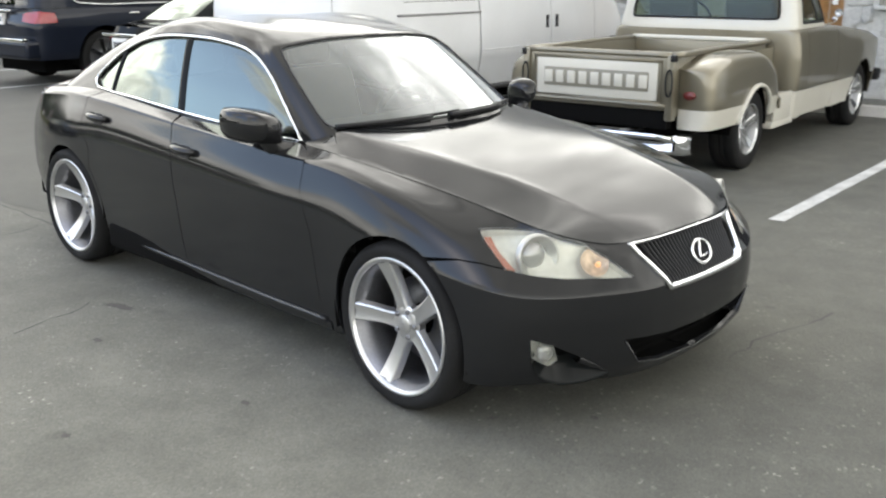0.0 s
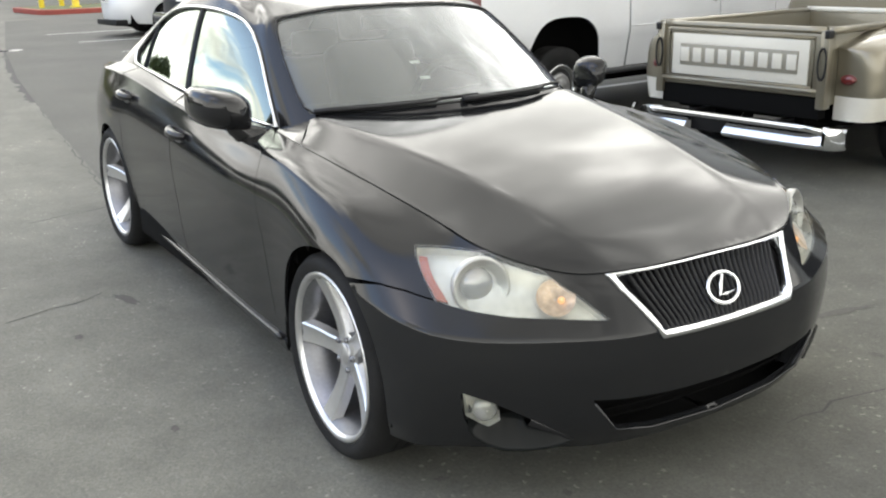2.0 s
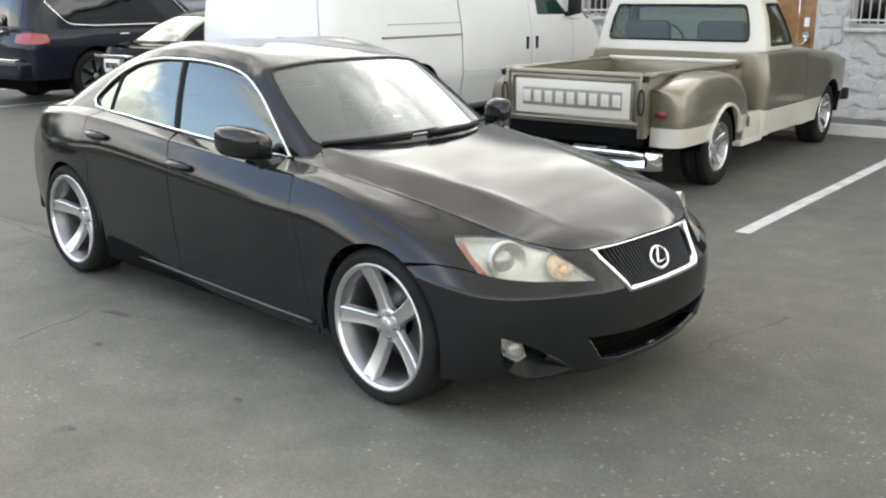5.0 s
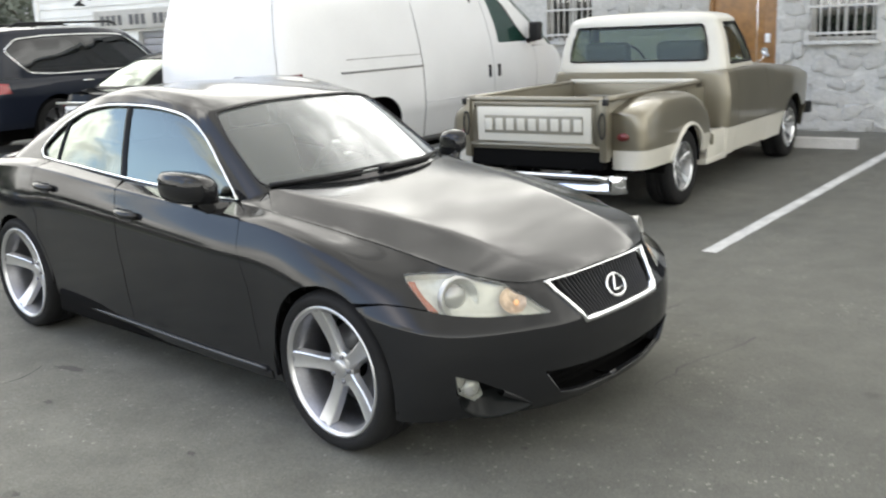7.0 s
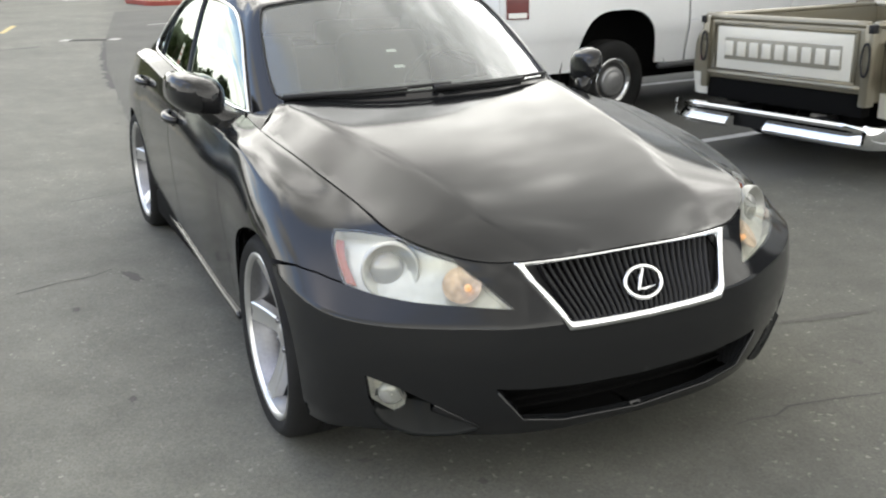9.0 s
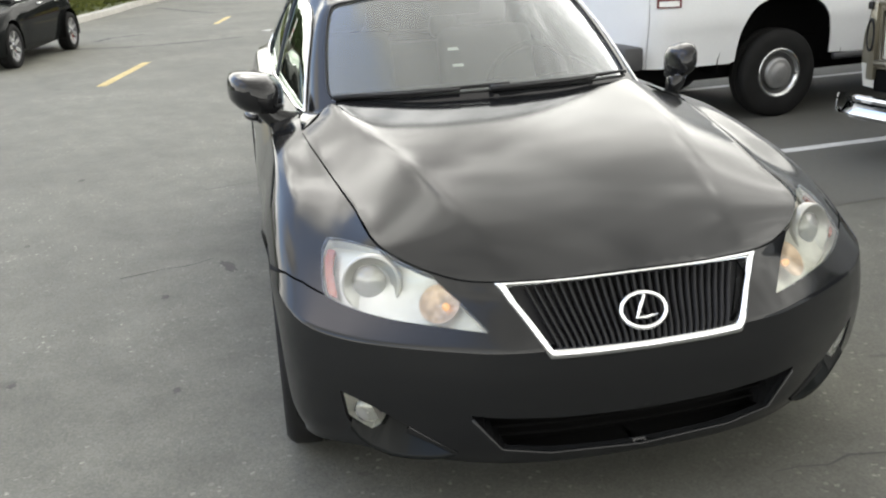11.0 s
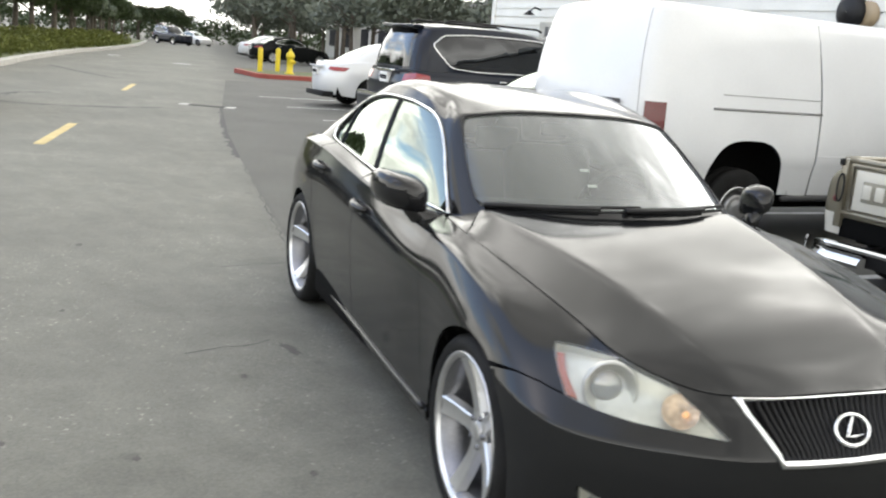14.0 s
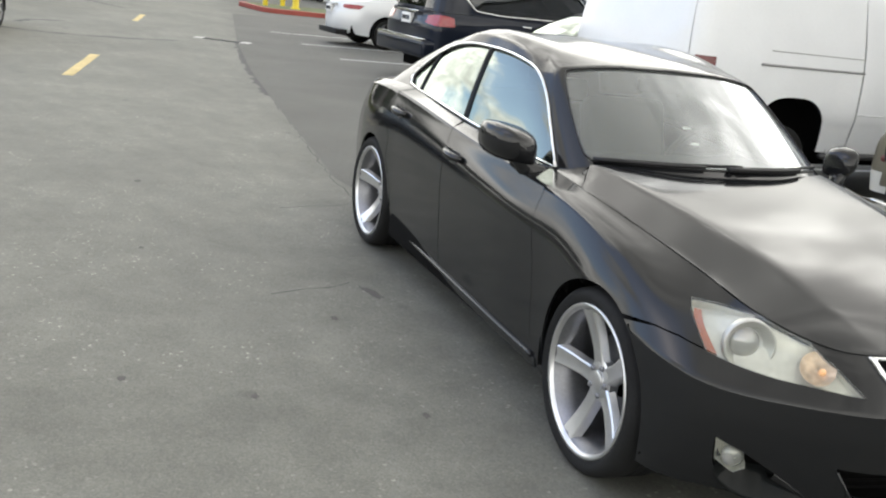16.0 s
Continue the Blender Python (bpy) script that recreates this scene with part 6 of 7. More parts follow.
    part("rear_window", skin(cab, [rw], .1, -.008, 0, sym=True), glassm, car)
    pair("side_window", skin(cab, [W], .08, -.008, 0), glassm, car)
    P = [tuple(cab.at([s], [v])[0] + .004 * cab.normal(np.array([s]), np.array([v]))[0]) for s, v in cab.unflat(dense(cab.flat(W), .08))]
    bm = bmesh.new()
    tube(bm, P, .014 if chrome else .008, 6, closed=True)
    pair("window_trim", bm, CHROME if chrome else BLACK, car)
    T = [body.find(p, "xyz", smin=n - 5) for p in tail]
    pair("tail_lamp", skin(body, [rounded(T, .05, 3)], .04, .008, .015), RED_LENS, car, "red tail lamp")
    hx = [((axles[0] + axles[1]) / 2 - .05), ((axles[0] + axles[1]) / 2 - .95)]
    for x in hx:
        P = body.at(*[[q] for q in body.find((x, rows_b[R - 1][7][2] - .02), "xz", smin=3, smax=n - 3)])[0]
        bm = bmesh.new()
        tube(bm, [(x + .09, P[1], P[2]), (x + .05, P[1] + .02, P[2]), (x - .05, P[1] + .02, P[2]), (x - .09, P[1], P[2])], .014, 8)
        pair("door_handle", bm, CHROME if chrome else paint, car)
    rx = rear_x if rear_x is not None else min(p[0] for p in rows_b[2])
    boxpart("licence_plate", (rx - .02, rx + .06, -.16, .16, plate_z - .08, plate_z + .08), PAPER, car, .004)
    for j in range(5):
        boxpart("plate_bar", (rx - .025, rx - .018, -.125 + j * .053, -.085 + j * .053, plate_z - .035, plate_z + .035), BLUE_BLACK, car, .001)
    boxpart("plate_trim", (rx - .02, rx + .06, -.36, .36, plate_z + .10, plate_z + .135), CHROME if chrome else paint, car, .006)
    boxpart("bumper_lower", (rx - .01, rx + .25, -.55, .55, rows_b[0][7][2] + .03, rows_b[0][7][2] + .15), BLACK, car, .02)
    boxpart("underbody", (rx + .3, axles[0] + .4, -.62, .62, .2, .5), LINER, car, .02)
    boxpart("seats", (axles[1] + .3, axles[0] - .9, -.55, .55, .45, rows_c[0][4][2] + .12), LEATHER, car, .12, seg=3)
    hw = rows_b[2][5][1]
    for ax in axles:
        for sg in (1, -1):
            plain_wheel(car, Matrix.Translation((ax, sg * (hw - .125), r)) @ (LEFT if sg > 0 else RIGHT), r, .22, r * .72, face)
            bm = bmesh.new()
            lathe(bm, [(arch + .012, 0), (arch + .012, -.3), (.02, -.3)], 28, Matrix.Translation((ax, sg * (hw - .02), r + .01)) @ (LEFT if sg > 0 else RIGHT))
            bmesh.ops.delete(bm, geom=[v for v in bm.verts if v.co.z < r * .7], context="VERTS")
            part("wheel_housing", bm, LINER, car)
    return car


def scaled(rows, sx, sy, sz, dx=0.0, tail_up=0.0):
    return [[(x * sx + dx, y * sy, z * sz + tail_up * max(0, (-x - 1.6) / 2)) for x, y, z in r] for r in rows]


SEDAN_TAIL = [(-3.30, .79, .86), (-3.40, .745, .77), (-3.60, .58, .755), (-3.70, .45, .78), (-3.67, .46, .85)]
SEDAN_WIN = [(-.80, .93), (-1.10, 1.175), (-1.25, 1.24), (-1.72, 1.285), (-2.05, 1.275), (-2.35, 1.19), (-2.55, 1.06), (-2.45, 1.0), (-1.65, .965)]


def sedan_car(name, label, paint, m, sx=1.0, sy=1.0, sz=1.05, face=None, chrome=True, group=""):
    s3 = lambda pts: [(p[0] * sx,) + ((p[1] * sy, p[2] * sz) if len(p) == 3 else (p[1] * sz,)) for p in pts]
    return build_car(name, label, paint, m, scaled(sedan_rows(), sx, sy, sz), scaled(cabin_rows(), sx, sy, sz), (0.0, -2.73 * sx), .325, .37, s3(SEDAN_TAIL), s3(SEDAN_WIN), GLASS_SIDE, face or RIM_FACE, chrome, plate_z=.72 * sz, group=group)


def parked(x, y, back):
    """Pose of a car in the row whose tail centre is at (x, y) and lies that far behind its own origin."""
    return pose(x, y, 0, 0, 0, ROW_TURN) @ Matrix.Translation((back, 0, 0))


black_sedan = sedan_car("black_sedan", "glossy black sedan with chrome boot strip, parked nose in", BLACK_PAINT, parked(-8.75, 2.75, 3.83), sz=1.06)
white_sedan = sedan_car("white_sedan", "pearl white compact sedan parked nose in", SILVER_WHITE, parked(-18.6, 3.10, 3.75), sx=.98, sy=.98, sz=1.07, face=BLACK, chrome=False)
sedan_car("dark_lane_sedan", "black older sedan with bright wheels beside the lane", BLACK_PAINT, pose(-12.85, -4.72, 0, 0, 0, -10), sz=1.02, face=CHROME)


def suv_rows():
    X = [5.25, 5.22, 5.05, 4.75, 4.20, 3.70, 3.0, 2.2, 1.55, 1.12, .65, .22, .06, 0.0, 0.0]
    Wd = [0, .50, .82, .96, 1.0, 1.0, .995, .995, 1.0, 1.01, 1.0, .97, .86, .50, 0]
    Z = [.40, .52, .72, .90, 1.06, 1.13]
    pull = [-.03, 0, .0, .0, -.03, -.08]
    rows = []
    for k in range(6):
        r = []
        for i, (x, w) in enumerate(zip(X, Wd)):
            z = Z[k] - (.10 * (k / 5) * max(0, (x - 3.6) / 1.6))
            r.append((x - (.10 if i < 3 else 0) * max(0, k - 2) / 3 - (-.05 if i > 11 else 0) * (k > 3), max(0, w + (pull[k] if w > .3 else 0)), z))
        rows.append(r)
    return rows


def suv_cabin():
    base = [(3.60, 0, 1.16), (3.57, .5, 1.15), (3.42, .82, 1.12), (3.25, .92, 1.10), (2.6, .93, 1.11), (1.9, .93, 1.12), (1.2, .93, 1.13), (.5, .92, 1.14), (.20, .86, 1.14), (.09, .55, 1.14), (.08, 0, 1.14)]
    mid = [(3.2, 0, 1.50), (3.18, .48, 1.49), (3.05, .76, 1.46), (2.92, .85, 1.45), (2.5, .87, 1.47), (1.85, .875, 1.48), (1.2, .87, 1.48), (.55, .86, 1.48), (.27, .80, 1.48), (.15, .52, 1.48), (.14, 0, 1.48)]
    edge = [(2.78, 0, 1.80), (2.76, .45, 1.79), (2.66, .68, 1.765), (2.55, .745, 1.75), (2.3, .77, 1.79), (1.8, .78, 1.81), (1.2, .775, 1.81), (.65, .765, 1.80), (.40, .72, 1.79), (.28, .48, 1.80), (.27, 0, 1.81)]
    cx = 1.5
    roof = [(cx + (x - cx) * .82, y * .8, z + .055) for x, y, z in edge]
    spine = [(cx + (x - cx) * .5, y * .02, 1.895) for x, y, z in edge]
    return [base, mid, edge, roof, spine]


suv = build_car("black_suv", "large blue-black sport utility vehicle with chrome trim", BLUE_BLACK, pose(-12.4, 2.75, 0, 0, 0, ROW_TURN), suv_rows(), suv_cabin(), (4.15, 1.12), .40, .46,
                [(.34, .985, 1.08), (.36, .985, .93), (.07, .86, .92), (.02, .62, .95), (.03, .62, 1.07), (.10, .86, 1.10)],
                [(3.1, 1.17), (2.75, 1.55), (2.5, 1.715), (1.8, 1.745), (1.1, 1.74), (.62, 1.70), (.42, 1.55), (.75, 1.20), (1.2, 1.17)], GLASS_DARK, CHROME, True, rear_x=-.01, plate_z=.98)
for sg in (1, -1):
    bm = bmesh.new()
    tube(bm, [(2.5, sg * .66, 1.90), (2.4, sg * .66, 1.935), (.8, sg * .64, 1.94), (.7, sg * .64, 1.90)], .018, 8)
    part("roof_rail", bm, BLACK, suv)
boxpart("rear_spoiler", (.16, .34, -.62, .62, 1.80, 1.845), BLUE_BLACK, suv, .015)
boxpart("rear_bumper", (-.12, .25, -.90, .90, .42, .68), BLUE_BLACK, suv, .06, seg=3)
boxpart("bumper_trim", (-.135, -.05, -.84, .84, .655, .715), CHROME, suv, .01)


# ---- the building behind the parked row ----
WALL_M = pose(-1.5, 10.0, 0, 0, 0, 6)
WHITEWASH = mat("whitewashed_stone", (0.46, 0.455, 0.425), 0.85, grain=0.16, scale=22, bump=1.0, spread=0.10, spread_scale=3)
SIDING = mat("white_painted_siding", (0.70, 0.70, 0.66), 0.6, grain=0.05, scale=30, bump=0.1, spread=0.06, spread_scale=1.2)
DOOR_WOOD = mat("varnished_door_wood", (0.23, 0.115, 0.035), 0.45, grain=0.25, scale=12, spread=0.15, spread_scale=4, coat=0.2)
IRON = mat("white_painted_iron", (0.50, 0.49, 0.455), 0.5, grain=0.1, scale=50)
# near-black colour stands in for the darkness of openings and unlit rooms
PAINTED_DARK = mat("painted_dark", (0.02, 0.02, 0.022), 0.8, grain=0.2, scale=5)
CONCRETE = mat("pale_concrete", (0.46, 0.45, 0.42), 0.85, grain=0.12, scale=60, bump=0.3, spread=0.12, spread_scale=3)


def wall_piece(name, dims, material, label, kind="structure", cat="wall", bevel=0.0):
    bm = bmesh.new()
    box(bm, *dims, bevel=bevel)
    ob = part(name, bm, material, None, label, smooth=False)
    ob.matrix_world = WALL_M
    return tagged(ob, label, cat, "", kind)


# stone wall with a window, a door and another window; pieces between the openings
STONE = [(-6.4, -4.86, 0, 4.2), (-4.86, -4.06, 0, 1.30), (-4.86, -4.06, 2.25, 4.2), (-4.06, -2.22, 0, 4.2), (-2.22, -1.26, 2.15, 4.2), (-1.26, -.82, 0, 4.2), (-.82, .03, 0, 1.20), (-.82, .03, 2.1, 4.2), (.03, .48, 0, 4.2)]
stone_wall = thing("wall_stone", "whitewashed rubble stone wall of the shop", "wall", WALL_M, kind="structure")
for x0, x1, z0, z1 in STONE:
    bm = bmesh.new()
    box(bm, x0, x1, .03, .33, z0, z1)
    part("wall_core", bm, WHITEWASH, stone_wall, smooth=False)
wall_piece("wall_return", (.23, .48, .33, 3.5, 0, 4.2), WHITEWASH, "whitewashed return of the stone wall")
# flat near-black face; the darkness of the doorway is in its colour
wall_piece("wall_recess", (.48, 9.0, .22, .5, 0, 4.2), PAINTED_DARK, "near-black face for the dark opening beside the stone wall")
wall_piece("wall_right", (3.6, 12.0, 0.0, .3, 0, 4.2), SIDING, "white plastered wall beyond the doorway")
wall_piece("step", (.62, 2.4, -.25, .30, 0, .10), CONCRETE, "pale concrete doorstep", cat="step", bevel=.015)


def barred_window(name, x0, x1, z0, z1, n):
    w = thing(name, "barred window with white iron grille and dark glass", "window", WALL_M, kind="structure")
    bm = bmesh.new()
    box(bm, x0, x1, .20, .22, z0, z1)
    part("pane", bm, glass(name + "_glass", (.25, .27, .27), base=.12), w, smooth=False)
    # near-black sheet in place of the unlit room behind the pane
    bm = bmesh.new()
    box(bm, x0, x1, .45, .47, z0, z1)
    part("dark_back", bm, PAINTED_DARK, w, smooth=False)
    for a, b, c, d in ((x0, x1, z0, z0 + .05), (x0, x1, z1 - .05, z1), (x0, x0 + .05, z0 + .05, z1 - .05), (x1 - .05, x1, z0 + .05, z1 - .05), ((x0 + x1) / 2 - .02, (x0 + x1) / 2 + .02, z0 + .05, z1 - .05)):
        boxpart("window_frame", (a, b, .16, .20, c, d), IRON, w, .004)
    for k in range(n):
        x = x0 + .04 + (x1 - x0 - .08) * k / (n - 1)
        bm = bmesh.new()
        tube(bm, [(x, -.02, z0 - .03), (x, -.02, z1 + .03)], .011, 6)
        part("grille_bar", bm, IRON, w)
    for z in (z0 + .10, (z0 + z1) / 2, z1 - .1):
        boxpart("grille_rail", (x0 - .03, x1 + .03, -.035, -.012, z - .014, z + .014), IRON, w, .003)
    boxpart("window_sill", (x0 - .05, x1 + .05, -.06, .16, z0 - .05, z0), WHITEWASH, w, .008)


barred_window("window_1", -.82, .03, 1.20, 2.10, 8)
barred_window("window_2", -4.86, -4.06, 1.30, 2.25, 8)
door = thing("door_1", "varnished wooden shop door with notices, closed", "door", WALL_M, kind="structure")
boxpart("door_leaf", (-2.18, -1.30, .10, .15, 0.02, 2.12), DOOR_WOOD, door, .006)
for dims in ((-2.22, -2.17, .05, .2, 0, 2.15), (-1.31, -1.26, .05, .2, 0, 2.15)):
    boxpart("door_frame", dims, DOOR_WOOD, door, .006)
boxpart("door_panel", (-2.05, -1.45, .085, .10, .30, .95), DOOR_WOOD, door, .008)
boxpart("door_panel", (-2.05, -1.45, .085, .10, 1.10, 1.95), DOOR_WOOD, door, .008)
boxpart("notice", (-1.43, -1.36, .088, .098, 1.20, 1.32), PAPER, door, .001)
bm = bmesh.new()
lathe(bm, [(.03, 0), (.032, .03), (.02, .05), (.001, .052)], 16, Matrix.Translation((-1.38, .095, 1.02)) @ pose(0, 0, 0, 90, 0, 0))
part("door_knob", bm, SATIN, door)

# sided part with sign and shutter
sided = thing("wall_sided", "white lap-sided wall with corner boards", "wall", WALL_M, kind="structure")
bm = bmesh.new()
box(bm, -18.9, -15.1, .05, .35, 0, 4.2)
box(bm, -15.1, -13.4, .05, .35, 1.80, 4.2)
box(bm, -13.4, -6.4, .05, .35, 0, 4.2)
part("wall_core", bm, SIDING, sided, smooth=False)
for k in range(21):
    z = k * .20
    spans = ((-18.75, -6.4),) if z >= 1.80 else ((-18.75, -15.1), (-13.4, -6.4))
    for x0, x1 in spans:
        bm = bmesh.new()
        V = [bm.verts.new(p) for p in ((x0, .046, z + .20), (x1, .046, z + .20), (x1, .022, z), (x0, .022, z), (x0, .05, z), (x1, .05, z))]
        bm.faces.new((V[3], V[2], V[1], V[0]))
        bm.faces.new((V[4], V[5], V[2], V[3]))
        part("plank", bm, SIDING, sided, smooth=False)
boxpart("corner_board", (-18.92, -18.75, .0, .36, 0, 4.2), SIDING, sided, .006)
boxpart("eaves_board", (-18.95, -6.4, -.10, .05, 4.05, 4.30), SIDING, sided, .01)
shutter = thing("door_2", "grey roller shutter, half shaded under the sign", "door", WALL_M, kind="structure")
for k in range(12):
    boxpart("slat", (-15.1, -13.4, .14, .17, k * .15 + .005, k * .15 + .145), mat("grey_shutter", (.33, .33, .34), .5, .3) if k == 0 else bpy.data.materials["grey_shutter"], shutter, .01)
sign = thing("shop_sign", "weathered grey shop sign with dark lettering", "sign", WALL_M)
boxpart("sign_board", (-16.5, -13.6, -.06, 0.0, 1.86, 2.28), mat("sign_grey", (.42, .41, .37), .7, grain=.1, scale=30, spread=.15), sign, .01)
SIGN_INK = mat("sign_ink", (.10, .10, .10), .7)
for k in range(12):
    if k in (4, 8):
        continue
    x = -16.25 + k * .205
    boxpart("letter_bar", (x, x + .135, -.07, -.058, 1.95, 2.17), SIGN_INK, sign, .002)
lampb = thing("wall_lamp", "dark bracket lamp above the sign", "lamp", WALL_M)
bm = bmesh.new()
tube(bm, [(-16.6, 0, 2.55), (-16.6, -.18, 2.60), (-16.6, -.30, 2.50)], .02, 8)
part("arm", bm, BLACK, lampb)
bm = bmesh.new()
lathe(bm, [(.03, .10), (.06, .06), (.14, 0), (.13, -.005)], 20, Matrix.Translation((-16.6, -.32, 2.42)))
part("shade", bm, BLACK, lampb)
vent = thing("wall_vent", "round dark vent hood on the sided wall", "vent", WALL_M)
bm = bmesh.new()
lathe(bm, [(.26, -.02), (.27, .06), (.18, .14), (.001, .16)], 24, Matrix.Translation((-7.75, .02, 2.58)) @ pose(0, 0, 0, 90, 0, 0))
part("hood", bm, BLACK, vent)
bm = bmesh.new()
lathe(bm, [(.20, 0), (.20, .03), (.001, .03)], 20, Matrix.Translation((-7.45, .02, 2.55)) @ pose(0, 0, 0, 90, 0, 0))
part("flap", bm, mat("tan_metal", (.35, .27, .17), .5), vent)
wall_piece("roof_slab", (-18.9, 12.0, -.15, 8.0, 4.3, 4.5), SIDING, "flat roof edge of the building", cat="roof")
wall_piece("wall_back", (-18.9, 12.0, 7.7, 8.0, 0, 4.3), SIDING, "plain back wall of the building")
wall_piece("wall_end", (-18.9, -18.6, .36, 7.7, 0, 4.3), SIDING, "plain end wall of the building")
wall_piece("far_red_wall", (-22.6, -20.2, 3.0, 6.0, 0, 3.2), mat("red_plaster", (.42, .13, .07), .8, grain=.1, scale=8, spread=.1), "faded red plastered building beyond the shop", cat="building")

# rough stones, each its own piece
rnd = random.Random(5)
stone_meshes = []
for k in range(14):
    # an uneven many-sided block with a split face and worn arrises
    bm = bmesh.new()
    n = rnd.randint(5, 7)
    start = rnd.uniform(0, 1)
    ring = []
    for i in range(n):
        a = (i + start + rnd.uniform(-.22, .22)) * 2 * math.pi / n
        q = rnd.uniform(.88, 1.12) / max(abs(math.cos(a)), abs(math.sin(a)), .74)
        ring.append((q * math.cos(a), q * math.sin(a)))
    tilt = (rnd.uniform(-.22, .22), rnd.uniform(-.22, .22))
    V = strip(bm, [[(x * k, .4 - d if d < .5 else .4 - d + .5 * (x * tilt[0] + z * tilt[1]) + rnd.uniform(-.10, .10), z * k) for x, z in ring] for k, d in ((1.04, 0.0), (1.0, .62), (.90, .95), (.55, 1.12))], close=True)
    mid = bm.verts.new((0, -.74 + rnd.uniform(-.1, .1), 0))
    for i in range(n):
        bm.faces.new((V[-1][i], V[-1][(i + 1) % n], mid))
    bmesh.ops.recalc_face_normals(bm, faces=bm.faces[:])
    me = bpy.data.meshes.new("stone")
    bm.to_mesh(me)
    bm.free()
    me.polygons.foreach_set("use_smooth", [False] * len(me.polygons))
    me.materials.append(WHITEWASH)
    stone_meshes.append(me)


def solid(x, z):
    return any(a + .02 < x < b - .02 and c <= z <= d for a, b, c, d in STONE)


count = 0
z = .07
while z < 2.5:
    h = rnd.uniform(.13, .21)
    x = -4.9 + rnd.uniform(0, .2)
    while x < .46 and count < 360:
        w = rnd.uniform(.15, .42)
        cx = x + w / 2
        if solid(cx, z) and solid(cx - w * .28, z) and solid(cx + w * .28, z) and not (z > 1.3 and cx < -4.9 and count > 350):
            ob = new("stone", rnd.choice(stone_meshes))
            ob.parent = stone_wall
            ob.matrix_local = Matrix.LocRotScale((cx, .028, z + rnd.uniform(-.03, .03)), Euler((rnd.uniform(-.06, .06), rnd.uniform(-.35, .35), rnd.uniform(-.06, .06))), (w * .54, rnd.uniform(.022, .055), h * rnd.uniform(.52, .66)))
            count += 1
        x += w * rnd.uniform(.84, .95)
    z += h


# ---- lane markings, stops, drain, island ----
WHITE_LINE = mat("worn_white_line", (0.50, 0.50, 0.48), 0.8, grain=0.2, scale=70, spread=0.2, spread_scale=5)
YELLOW_LINE = mat("worn_yellow_line", (0.52, 0.41, 0.185), 0.8, grain=0.2, scale=70, spread=0.2, spread_scale=5)
YELLOW_PAINT = mat("yellow_post_paint", (0.68, 0.52, 0.02), 0.5, grain=0.05, scale=40, spread=0.08)
RED_KERB = mat("red_kerb_paint", (0.30, 0.065, 0.05), 0.7, grain=0.12, scale=40, spread=0.12)
LEAF = mat("hedge_leaf", (0.19, 0.21, 0.06), 0.6, grain=0.35, scale=3, spread=0.3, spread_scale=0.8)
LEAF_DARK = mat("tree_leaf", (0.06, 0.085, 0.036), 0.6, grain=0.35, scale=2, spread=0.25, spread_scale=0.5)
LEAF_GREY = mat("grey_tree_leaf", (0.10, 0.115, 0.085), 0.7, grain=0.3, scale=2, spread=0.2, spread_scale=0.5)
BARK = mat("bark", (0.12, 0.10, 0.08), 0.9, grain=0.3, scale=20, bump=0.4, spread=0.2)
GRASS = mat("verge_grass", (0.10, 0.12, 0.045), 0.9, grain=0.3, scale=25, spread=0.2)


def ground_z(x):
    """The car park falls away gently beyond the island."""
    return -.0095 * float(np.clip(-x - 30, 0, 90))


def sunk(m):
    return Matrix.Translation((0, 0, ground_z(m.translation.x))) @ m


def flat_line(name, p0, p1, w, material, label, z=.004):
    a, b = Vector((*p0, 0)), Vector((*p1, 0))
    d = (b - a).normalized()
    s = Vector((-d.y, d.x, 0)) * w / 2
    rnd = random.Random(str(p0))
    bm = bmesh.new()
    n = max(6, int((b - a).length / .25))
    rows = []
    for k in range(n + 1):
        p = a + (b - a) * k / n
        e0, e1 = 1 + rnd.uniform(-.07, .07), 1 + rnd.uniform(-.07, .07)
        rows.append([tuple(p - s * e0 + Vector((0, 0, z))), tuple(p + s * e1 + Vector((0, 0, z)))])
    strip(bm, rows)
    bmesh.ops.recalc_face_normals(bm, faces=bm.faces[:])
    for f in bm.faces:
        if f.normal.z < 0:
            f.normal_flip()
    return tagged(part(name, bm, material), label, "road marking", kind="structure")


for k in range(-1, 8):
    ox, oy = -2.72 * k - (.9 if k > 3 else 0), -.10 * k
    flat_line("parking_line", (-.25 + ox, 2.85 + oy), (-.69 + ox, 8.35 + oy), .105, WHITE_LINE, "worn white parking bay line")
for x0, y0, x1, y1 in ((-9.62, -2.40, -12.17, -2.00), (-19.6, -.93, -22.05, -.57)):
    flat_line("lane_dash", (x0, y0), (x1, y1), .13, YELLOW_LINE, "worn yellow lane dash")
flat_line("far_mark", (-38, 1.9), (-38.2, 2.6), .5, WHITE_LINE, "worn white lane mark", .004 + ground_z(-38))
flat_line("far_mark", (-44, -.4), (-44.1, .1), .5, WHITE_LINE, "worn white lane mark", .004 + ground_z(-44))

stop = thing("wheel_stop", "pale concrete wheel stop at the head of the bay", "wheel stop", WALL_M, group="wheel stops")
bm = bmesh.new()
V = strip(bm, [[(x, -1.74, 0), (x, -1.71, .11), (x, -1.62, .12), (x, -1.59, 0)] for x in np.linspace(-1.60, .23, 12)])
bm.faces.new([r[0] for r in (V,)][0][::-1])
bm.faces.new(V[-1])
bmesh.ops.recalc_face_normals(bm, faces=bm.faces[:])
sharp(part("block", bm, CONCRETE, stop), 40)

drain = thing("drain_grate", "dark iron slot drain with pale concrete ends", "drain", pose(-16.6, .49, 0, 0, 0, 68), kind="")
